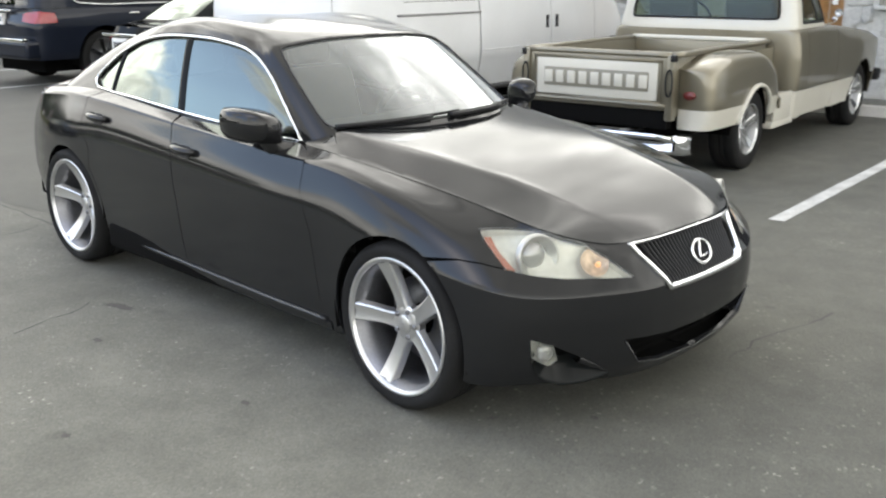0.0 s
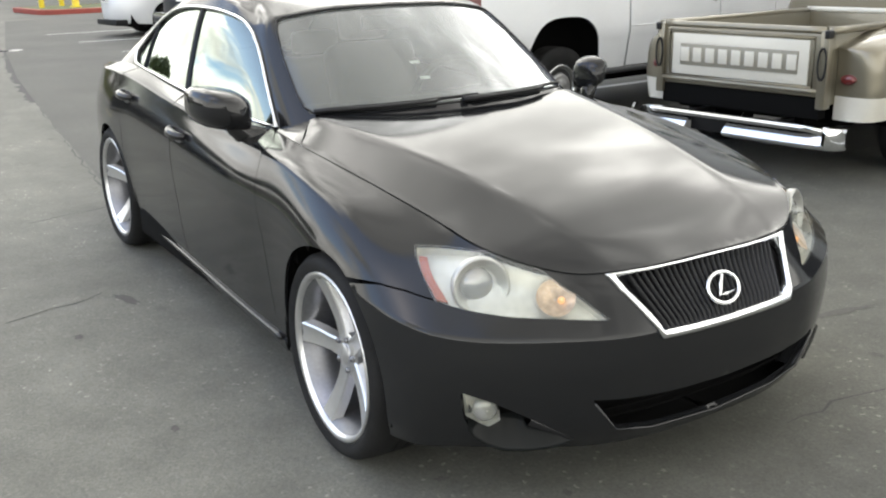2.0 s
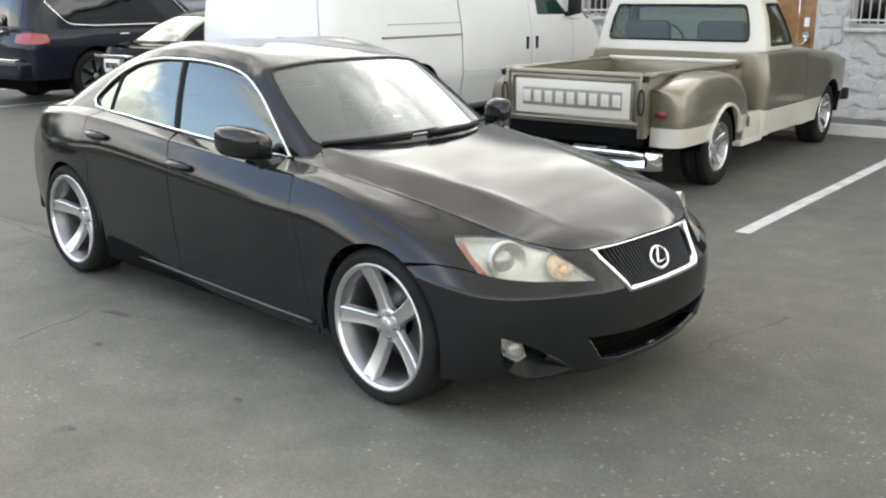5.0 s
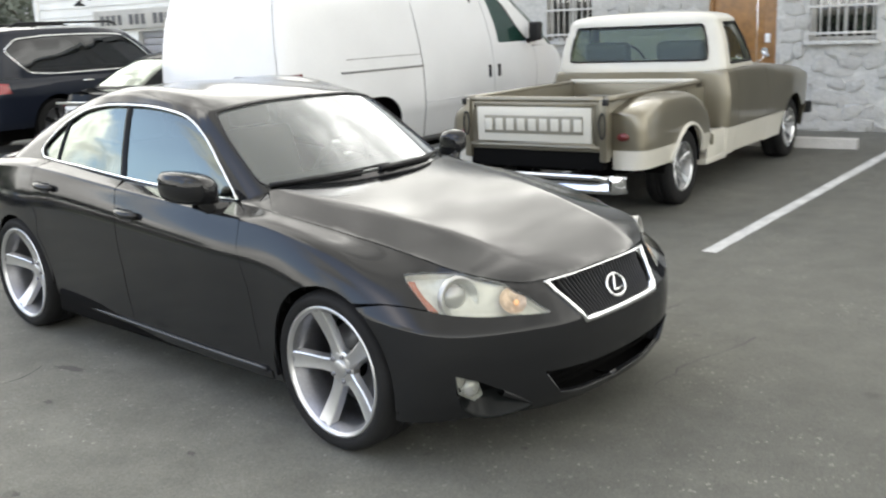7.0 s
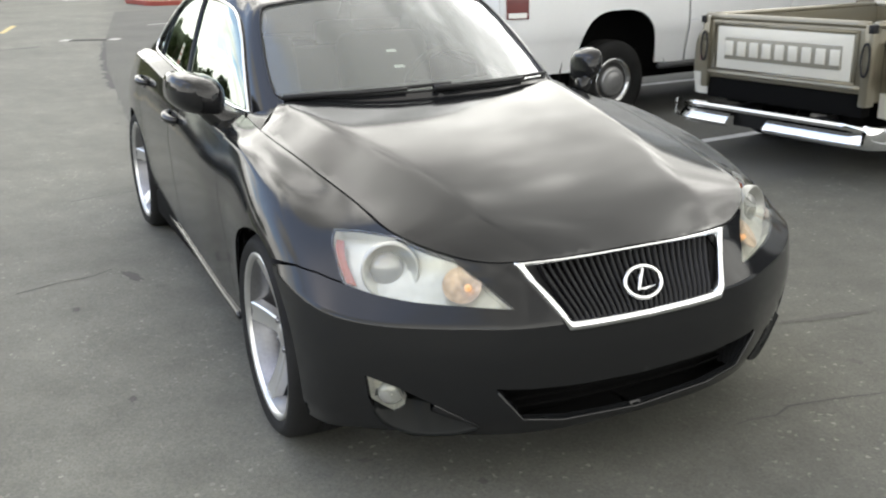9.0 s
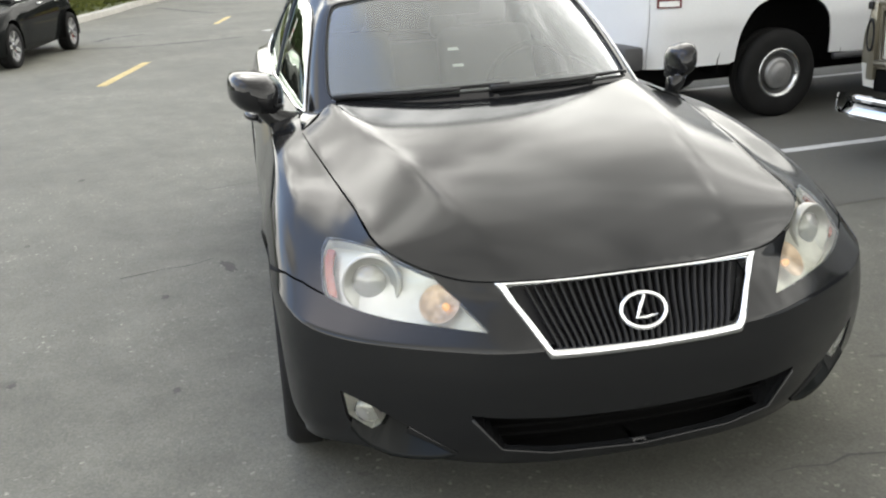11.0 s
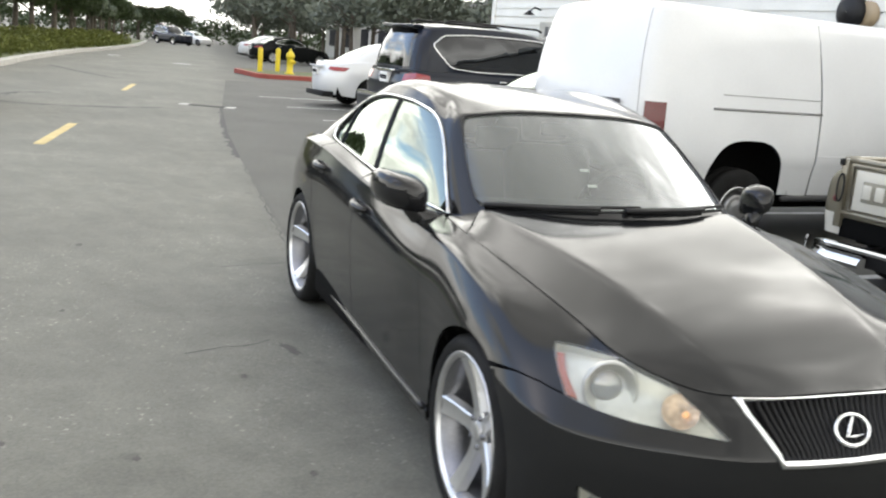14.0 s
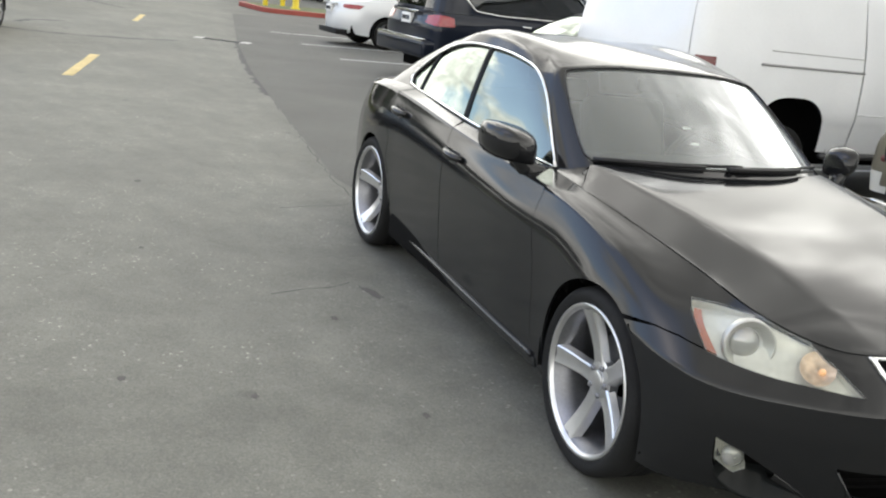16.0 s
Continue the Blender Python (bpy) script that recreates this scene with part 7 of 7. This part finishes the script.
boxpart("grate_bed", (-.36, .36, -.16, .16, -.02, .005), mat("grate_iron", (.05, .05, .05), .7), drain, .002)
for k in range(10):
    boxpart("grate_bar", (-.35 + k * .073, -.32 + k * .073, -.15, .15, .004, .014), BLACK, drain, .002)
boxpart("end_block", (-.54, -.36, -.18, .18, -.02, .008), CONCRETE, drain, .003)
boxpart("end_block", (.36, .54, -.18, .18, -.02, .008), CONCRETE, drain, .003)

# island with hydrant and posts
isl = thing("kerb_island", "red-painted kerb island with grass", "kerb", pose(-29.7, 3.25, 0, 0, 0, 6), kind="structure")
bm = bmesh.new()
out = [(-2.2 + .5 * math.cos(a), 1.0 + .6 * math.sin(a)) for a in np.linspace(math.pi, 1.5 * math.pi, 7)] + [(.3 + .5 * math.cos(a), 1.0 + .6 * math.sin(a)) for a in np.linspace(1.5 * math.pi, 2 * math.pi, 7)] + [(.8, 9.0), (-2.7, 9.0)]
inn = [(x * .9 - .09, y * .97 + .15) for x, y in out]
V = strip(bm, [[(x, y, 0) for x, y in out], [(x, y, .14) for x, y in out], [(x, y, .15) for x, y in inn]], close=True)
bmesh.ops.recalc_face_normals(bm, faces=bm.faces[:])
sharp(part("kerb_stone", bm, RED_KERB, isl), 40)
bm = bmesh.new()
bm.faces.new([bm.verts.new((x, y, .145)) for x, y in inn])
part("grass_bed", bm, GRASS, isl, smooth=False)
for x, y in ((-1.1, .99), (-2.0, 1.90)):
    post = thing("safety_post", "yellow painted steel safety post on the island", "post", pose(-29.7, 3.25, 0, 0, 0, 6) @ Matrix.Translation((x, y, .14)), group="yellow posts")
    bm = bmesh.new()
    lathe(bm, [(.085, 0), (.085, .76), (.075, .79), (.04, .815), (.001, .82)], 20)
    part("post_tube", bm, YELLOW_PAINT, post)
hyd = thing("fire_hydrant", "yellow fire hydrant standing in grass", "hydrant", pose(-29.7, 3.25, 0, 0, 0, 6) @ Matrix.Translation((-.45, 1.85, .14)))
bm = bmesh.new()
lathe(bm, [(.16, 0), (.16, .05), (.11, .06), (.11, .55), (.15, .57), (.15, .62), (.12, .70), (.06, .78), (.03, .80), (.03, .86), (.001, .86)], 20)
part("barrel", bm, YELLOW_PAINT, hyd)
for a in (0, 90, 180):
    bm = bmesh.new()
    lathe(bm, [(.06, 0), (.06, .16), (.045, .18), (.001, .18)], 14, pose(0, 0, .42, 0, 0, a) @ pose(0, 0, 0, 0, 90, 0))
    part("nozzle", bm, YELLOW_PAINT, hyd)

# kerb and verge along the far side of the lane
KERB = [(-12.0, -7.6), (-16.0, -6.6), (-20.0, -5.1), (-24.0, -4.1), (-32.0, -3.1), (-42.0, -1.9), (-58.0, .7), (-76.0, 3.0), (-110.0, 6.2)]


def kerb_y(x):
    return float(curve1([(-k[0], k[1]) for k in KERB], -x))


bm = bmesh.new()
xs = np.linspace(-12, -108, 120)
strip(bm, [[(x, kerb_y(x), ground_z(x) - .02), (x, kerb_y(x) - .02, ground_z(x) + .14), (x, kerb_y(x) - .05, ground_z(x) + .15), (x, kerb_y(x) - .28, ground_z(x) + .15), (x, kerb_y(x) - .30, ground_z(x) - .02)] for x in xs])
bmesh.ops.recalc_face_normals(bm, faces=bm.faces[:])
tagged(sharp(part("kerb", bm, CONCRETE), 40), "pale concrete kerb along the lane", "kerb", kind="structure")
bm = bmesh.new()
strip(bm, [[(x, kerb_y(x) - .29, ground_z(x) + .12), (x, kerb_y(x) - 6, ground_z(x) + .16), (x, kerb_y(x) - 14, ground_z(x) + .12)] for x in xs])
tagged(part("verge", bm, GRASS), "rough green verge behind the kerb", "ground", kind="structure")


def leaf_cloud(verts, faces, rnd, c, r, n, size, squash=1.0):
    for _ in range(n):
        d = Vector((rnd.gauss(0, 1), rnd.gauss(0, 1), rnd.gauss(0, 1))).normalized() * (rnd.random() ** .45) * r
        p = Vector(c) + Vector((d.x, d.y, d.z * squash))
        u = Vector((rnd.gauss(0, 1), rnd.gauss(0, 1), rnd.gauss(0, .6))).normalized()
        v = u.orthogonal().normalized()
        s = size * rnd.uniform(.6, 1.3)
        k = len(verts)
        verts += [p - u * s, p - v * s * .45, p + u * s, p + v * s * .45]
        faces.append((k, k + 1, k + 2, k + 3))


def leaf_mesh(name, verts, faces, material):
    me = bpy.data.meshes.new(name)
    me.from_pydata([tuple(v) for v in verts], [], faces)
    me.materials.append(material)
    return me


rnd = random.Random(11)
V, F = [], []
x = -19.0
while x > -75:
    far = min(1.0, (-x - 19) / 50)
    for row in range(3):
        leaf_cloud(V, F, rnd, (x + rnd.uniform(-.3, .3), kerb_y(x) - .9 - row * .55 + rnd.uniform(-.15, .15), .32 + .12 * row + rnd.uniform(-.08, .12) + ground_z(x)), .55, int(120 - 70 * far), .075 + .05 * far, .85)
    x -= .55 + .5 * far
tagged(new("hedge", leaf_mesh("hedge", V, F, LEAF)), "yellow-green leafy hedge along the kerb", "hedge", kind="stuff")


def build_tree(name, label, material, h_trunk, r_crown, seed, leaves=1500, size=.16, rise=1.15):
    rnd = random.Random(seed)
    tree = thing(name, label, "tree", None, "trees along the lane")
    bm = bmesh.new()
    tube(bm, [(0, 0, -.05), (.03, .01, h_trunk * .5), (0, .04, h_trunk), (.05, 0, h_trunk + r_crown * .9)], [.16, .13, .11, .04], 8)
    for k in range(7):
        a = k * 2.4 + rnd.random()
        z0 = h_trunk * .85 + rnd.random() * r_crown * .6
        L = r_crown * rnd.uniform(.6, .9)
        tube(bm, [(0, .02, z0), (L * .5 * math.cos(a), L * .5 * math.sin(a), z0 + L * .35), (L * math.cos(a), L * math.sin(a), z0 + L * .55)], [.06, .04, .015], 6)
    part("trunk", bm, BARK, tree)
    V, F = [], []
    for k in range(26):
        a, q = rnd.random() * 6.283, rnd.random() ** .5
        c = (r_crown * .8 * q * math.cos(a), r_crown * .8 * q * math.sin(a), h_trunk + r_crown * (.25 + rise * rnd.random() * (1 - .35 * q)))
        leaf_cloud(V, F, rnd, c, r_crown * rnd.uniform(.28, .42), leaves // 26, size, .75)
    ob = new("crown", leaf_mesh("crown", V, F, material))
    ob.parent = tree
    return tree


t1 = build_tree("street_tree", "green street tree with clear trunk behind the hedge", LEAF_DARK, 1.75, 1.9, 1, 4200, .14, .35)
t2 = build_tree("street_tree", "green street tree with clear trunk behind the hedge", LEAF_DARK, 1.85, 2.1, 2, 4200, .15, .35)
t1.matrix_world = pose(-26.0, kerb_y(-26.0) - 2.6, .1, 0, 0, 40)
t2.matrix_world = sunk(pose(-30.5, kerb_y(-30.5) - 3.0, .1, 0, 0, 130))
rnd = random.Random(3)
x = -34.5
k = 0
while x > -92:
    m = sunk(pose(x, kerb_y(x) - 2.6 - rnd.uniform(0, 1.2), .1, 0, 0, rnd.uniform(0, 360))) @ Matrix.Scale(rnd.uniform(.9, 1.15), 4)
    copy_thing(t1 if k % 2 else t2, m)
    x -= rnd.uniform(2.6, 3.9)
    k += 1
for x, y, s in ((-114, 3.6, 1.15), (-117, 5.6, 1.25), (-115, 7.6, 1.2), (-119, 9.4, 1.3), (-112, 1.6, 1.15), (-121, 10.9, 1.1)):
    copy_thing(t1, sunk(pose(x, y, 0, 0, 0, rnd.uniform(0, 360))) @ Matrix.Scale(s, 4))
for x in np.linspace(-24, -72, 12):
    copy_thing(t2, sunk(pose(x, kerb_y(x) - 8.5 - rnd.uniform(0, 3), .05, 0, 0, rnd.uniform(0, 360))))
t3 = build_tree("grey_green_tree", "dusty grey-green tree beyond the car park", LEAF_GREY, 2.2, 3.0, 7, 2400, .20)
t3.matrix_world = sunk(pose(-52, 14.5, 0, 0, 0, 0))
for x, y, s in ((-46, 15.5, .9), (-58, 14.0, 1.1), (-64, 16, 1.2), (-70, 13.5, 1.2), (-40, 17.5, .9), (-78, 15.5, 1.3), (-88, 14, 1.3), (-100, 16.0, 1.5), (-36, 20, 1.0), (-33, 16.5, .9), (-30, 18.5, .95), (-42, 13.6, .85), (-49, 12.4, .9)):
    copy_thing(t3, sunk(pose(x, y, 0, 0, 0, rnd.uniform(0, 360))) @ Matrix.Scale(s, 4))

rnd = random.Random(31)
V, F = [], []
for y in np.linspace(-30, 70, 150):
    leaf_cloud(V, F, rnd, (-128 + rnd.uniform(-3, 3) + .25 * max(0, y - 20), y, ground_z(-128) + rnd.uniform(.6, 2.2)), rnd.uniform(1.2, 2.2), 70, .35, .9)
tagged(new("far_bushes", leaf_mesh("far_bushes", V, F, LEAF_DARK)), "distant dark green bushes at the end of the car park", "bushes", kind="stuff")
for x, y, s in ((-96, 19, 1.2), (-104, 22, 1.3), (-108, 18.5, 1.2), (-90, 24, 1.2), (-116, 24, 1.4), (-84, 19.5, 1.1), (-76, 22, 1.2), (-118, 19.5, 1.3)):
    copy_thing(t3, sunk(pose(x, y, -.6, 0, 0, rnd.uniform(0, 360))) @ Matrix.Scale(s, 4))

# no-parking sign and dark bollard by the hedge
sg = thing("road_sign", "white and red sign on a post by the hedge", "sign", pose(-23.5, kerb_y(-23.5) - .7, .1, 0, 0, 80))
bm = bmesh.new()
tube(bm, [(0, 0, 0), (0, 0, 2.3)], .03, 8)
part("post", bm, BLACK, sg)
boxpart("sign_plate", (-.16, .16, -.045, -.03, 1.35, 2.25), PAPER, sg, .005)
for z in (1.55, 1.75, 2.0):
    boxpart("sign_bar", (-.12, .12, -.052, -.044, z - .04, z + .04), RED_KERB, sg, .002)
bl = thing("dark_post", "short dark post at the kerb", "post", pose(-22.8, kerb_y(-22.8) - .5, .13, 0, 0, 0))
bm = bmesh.new()
lathe(bm, [(.11, 0), (.11, .55), (.13, .58), (.13, .66), (.06, .74), (.001, .75)], 16)
part("post_tube", bm, BLACK, bl)

# far parked cars and buildings
copy_thing(black_sedan, sunk(parked(-52.0, 7.4, 3.83)))["label"] = "dark sedan parked beyond the island"
copy_thing(white_sedan, sunk(parked(-57.5, 7.7, 3.75)))["label"] = "pale sedan parked beyond the island"
copy_thing(white_sedan, sunk(parked(-106.0, 8.0, 3.75) @ pose(0, 0, 0, 0, 0, -60)))["label"] = "pale car at the end of the lane"
FAR_WALL = mat("far_pale_wall", (.55, .54, .50), .8, grain=.05, scale=1, spread=.1, spread_scale=.2)


FAR_GREY = mat("far_grey_wall", (.20, .20, .185), .85, grain=.05, scale=1, spread=.2, spread_scale=.2)


def far_building(name, label, m, w, d, h, n, wall=None):
    b = thing(name, label, "building", sunk(m))
    boxpart("wall", (-w / 2, w / 2, 0, d, 0, h), wall or FAR_WALL, b, .02)
    boxpart("roof", (-w / 2 - .3, w / 2 + .3, -.3, d + .3, h, h + .3), CONCRETE, b, .02)
    for k in range(n):
        x = -w / 2 + w * (k + .5) / n
        boxpart("window", (x - .7, x + .7, -.04, .02, 1.0, min(2.6, h - .6)), PAINTED_DARK, b, .01)


copy_thing(suv, sunk(parked(-104.0, 6.9, 0.0) @ pose(0, 0, 0, 0, 0, -70)))["label"] = "dark van-like vehicle at the end of the lane"
far_building("far_shop", "pale low building beyond the car park", pose(-62, 22, 0, 0, 0, 8), 40, 8, 4.5, 12)
far_building("long_low_building", "long grey low building behind the trees", pose(-62, -22, 0, 0, 0, 172), 90, 8, 2.6, 22, FAR_GREY)
bus = thing("white_truck", "white box truck at the end of the lane", "truck", sunk(pose(-138, 13.5, 0, 0, 0, 10)))
boxpart("cargo_box", (-3, 2.2, -1.2, 1.2, .8, 3.2), VAN_WHITE, bus, .05)
boxpart("cab", (2.25, 4.0, -1.1, 1.1, .6, 2.4), VAN_WHITE, bus, .2, seg=3)
for x in (-1.8, 3.0):
    for y in (-1.0, 1.0):
        bm = bmesh.new()
        lathe(bm, [(.01, -.15), (.45, -.15), (.45, .15), (.01, .15)], 20, Matrix.Translation((x, y, .45)) @ RIGHT)
        part("wheel", bm, RUBBER, bus)


# ---- the ground ----
def asphalt():
    m = bpy.data.materials.new("weathered_asphalt")
    m.use_nodes = True
    nt = m.node_tree
    n, l = nt.nodes.new, nt.links.new
    b = nt.nodes["Principled BSDF"]
    b.inputs["Roughness"].default_value = .82
    co = n("ShaderNodeTexCoord")

    def noise_tex(scale, detail=4.0, rough=.5):
        t = n("ShaderNodeTexNoise")
        t.inputs["Scale"].default_value, t.inputs["Detail"].default_value, t.inputs["Roughness"].default_value = scale, detail, rough
        l(co.outputs["Object"], t.inputs["Vector"])
        return t.outputs["Fac"]

    def span(v, a, b_, c, d):
        r = n("ShaderNodeMapRange")
        r.inputs["From Min"].default_value, r.inputs["From Max"].default_value = a, b_
        r.inputs["To Min"].default_value, r.inputs["To Max"].default_value = c, d
        l(v, r.inputs["Value"])
        return r.outputs[0]

    def times(a, b_):
        t = n("ShaderNodeMath"); t.operation = "MULTIPLY"
        l(a, t.inputs[0]); l(b_, t.inputs[1])
        return t.outputs[0]
    grit = noise_tex(110, 4, .65)
    f = times(span(grit, .32, .68, .80, 1.20), span(noise_tex(.55, 5, .6), .3, .7, .82, 1.16))
    f = times(f, span(noise_tex(4.5, 5, .6), .35, .7, .88, 1.10))
    # the driven lane is paler than the bays; sky light blocked over the bays is painted in too
    sep = n("ShaderNodeSeparateXYZ")
    l(co.outputs["Object"], sep.inputs[0])
    ax = n("ShaderNodeMath"); ax.operation = "MULTIPLY_ADD"
    ax.inputs[1].default_value, ax.inputs[2].default_value = .127, 1.07
    l(sep.outputs["X"], ax.inputs[0])
    ay = n("ShaderNodeMath"); ay.operation = "ADD"
    l(ax.outputs[0], ay.inputs[0]); l(sep.outputs["Y"], ay.inputs[1])
    wob = n("ShaderNodeMath"); wob.operation = "MULTIPLY_ADD"; wob.inputs[1].default_value = 1.2
    l(noise_tex(.9, 4), wob.inputs[0]); l(ay.outputs[0], wob.inputs[2])
    f = times(f, span(wob.outputs[0], .1, 1.2, 1.31, .84))
    # old oil drops and scuffs
    vor = n("ShaderNodeTexVoronoi")
    vor.inputs["Scale"].default_value = 1.3
    l(co.outputs["Object"], vor.inputs["Vector"])
    f = times(f, span(vor.outputs["Distance"], .03, .075, .72, 1.0))
    pale = n("ShaderNodeTexVoronoi")
    pale.inputs["Scale"].default_value = 32.0
    l(co.outputs["Object"], pale.inputs["Vector"])
    f = times(f, span(pale.outputs["Distance"], .05, .09, 1.25, 1.0))
    chips = n("ShaderNodeTexVoronoi")
    chips.inputs["Scale"].default_value = 80.0
    l(co.outputs["Object"], chips.inputs["Vector"])
    apart = n("ShaderNodeSeparateColor")
    l(chips.outputs["Color"], apart.inputs[0])
    f = times(f, span(apart.outputs[0], .0, 1.0, .90, 1.10))
    fleck = n("ShaderNodeMath"); fleck.operation = "ADD"; fleck.inputs[1].default_value = 1.0
    l(times(span(apart.outputs[1], .972, .985, 0.0, 1.0), span(noise_tex(1.1, 3), .42, .60, .15, .95)), fleck.inputs[0])
    f = times(f, fleck.outputs[0])
    sc = n("ShaderNodeVectorMath"); sc.operation = "SCALE"
    sc.inputs[0].default_value = (.118, .1170, .099)
    l(f, sc.inputs["Scale"])
    l(sc.outputs["Vector"], b.inputs["Base Color"])
    bp = n("ShaderNodeBump")
    bp.inputs["Strength"].default_value, bp.inputs["Distance"].default_value = .4, .006
    l(grit, bp.inputs["Height"])
    l(bp.outputs[0], b.inputs["Normal"])
    return m


ASPHALT = asphalt()
bm = bmesh.new()
strip(bm, [[(x, y, ground_z(x)) for y in (600, 60, -60, -600)] for x in (600, 20, -30, -75, -120, -600)])
bmesh.ops.recalc_face_normals(bm, faces=bm.faces[:])
for f in bm.faces:
    if f.normal.z < 0:
        f.normal_flip()
tagged(part("ground", bm, ASPHALT), "grey weathered asphalt of a car park", "ground", kind="structure")
# darker resurfaced strip under the parked row
DARKER = mat("newer_asphalt", (.086, .085, .0745), .8, grain=.24, scale=110, bump=.4, spread=.14, spread_scale=.7)
bm = bmesh.new()
edge = [(-1.5, .9), (-3.2, -.30), (-4.5, -.50), (-8.0, -.20), (-11.7, .15), (-16.5, .75), (-26.5, 2.3)]
far = [(x - 1.0, 9.7 + .105 * (x + 1.5)) for x, _ in edge]
strip(bm, [[(x, y, .003), (x2, y2, .003)] for (x, y), (x2, y2) in zip(edge, far)])
for f in bm.faces:
    if f.normal.z < 0:
        f.normal_flip()
bmesh.ops.recalc_face_normals(bm, faces=bm.faces[:])
tagged(part("asphalt_patch", bm, DARKER), "darker newer asphalt under the parked row", "ground", kind="structure")
TAR = mat("tar_seam", (.065, .064, .060), .9, grain=.2, scale=60)
SEAMS = [[(-3.2, -.45), (-3.59, -.54), (-4.55, -.52), (-8.0, -.20), (-11.7, .15), (-16.5, .75)], [(.66, .45), (.67, .70), (.72, 1.06), (.80, 1.45)], [(-3.55, -1.15), (-3.65, -.75), (-3.72, -.52)],
         [(-1.84, -1.55), (-1.93, -1.25), (-2.0, -1.02)], [(-15.5, -3.6), (-15.15, -2.9), (-15.05, -2.2), (-15.3, -1.2), (-15.75, -.35)], [(-16.8, -3.2), (-17.4, -3.0), (-18.0, -2.3)], [(-28.6, -2.6), (-26.0, -1.75), (-23.9, -.85)], [(-11.9, .3), (-10.5, .85)]]
for pts in SEAMS:
    bm = bmesh.new()
    rnd = random.Random(len(pts))
    P = [Vector((*p, .0015)) for p in pts]
    rows = []
    for a, b in zip(P, P[1:]):
        n = max(3, int((b - a).length / .12))
        d = (b - a).normalized()
        s = Vector((-d.y, d.x, 0))
        for k in range(n):
            p = a + (b - a) * k / n + s * rnd.uniform(-.02, .02)
            w = rnd.uniform(.002, .008) if p.x > -9 else rnd.uniform(.03, .12)
            rows.append([tuple(p - s * w), tuple(p + s * w)])
    strip(bm, rows)
    for f in bm.faces:
        f.normal_update()
        if f.normal.z < 0:
            f.normal_flip()
    tagged(part("tar_seam", bm, TAR, smooth=False), "thin dark crack in the asphalt", "crack", kind="structure")
# old drips and scuffs
STAIN = mat("oil_stain", (.086, .084, .074), .9, grain=.2, scale=60)
rnd = random.Random(21)
for x, y, a, b, r in ((-1.84, -1.03, .13, .035, .3), (-.45, -1.24, .030, .018, 0), (-1.48, -1.32, .035, .022, 0), (.59, -.42, .022, .016, 0), (.50, 1.18, .035, .025, 0), (.32, -.68, .025, .015, 1), (-.69, -1.84, .03, .02, 0),
                      (.14, 1.45, .30, .030, 1.4), (1.1, 1.9, .03, .02, 0), (-2.6, -2.1, .03, .018, 0), (-.9, -2.3, .025, .02, 0), (1.3, -1.3, .02, .015, 0), (-4.2, -2.0, .05, .03, 0), (.9, 3.1, .04, .03, 0), (-.2, 4.4, .06, .04, 1), (-.3, 6.2, .08, .05, 0)):
    bm = bmesh.new()
    pts = []
    for k in range(22):
        t = 2 * math.pi * k / 22
        q = rnd.uniform(.55, 1.05)
        u, v = a * q * math.cos(t), b * q * math.sin(t)
        pts.append(bm.verts.new((x + u * math.cos(r) - v * math.sin(r), y + u * math.sin(r) + v * math.cos(r), .0018)))
    bm.faces.new(pts)
    tagged(part("oil_stain", bm, STAIN, smooth=False), "small dark drip stain on the asphalt", "stain", kind="structure")
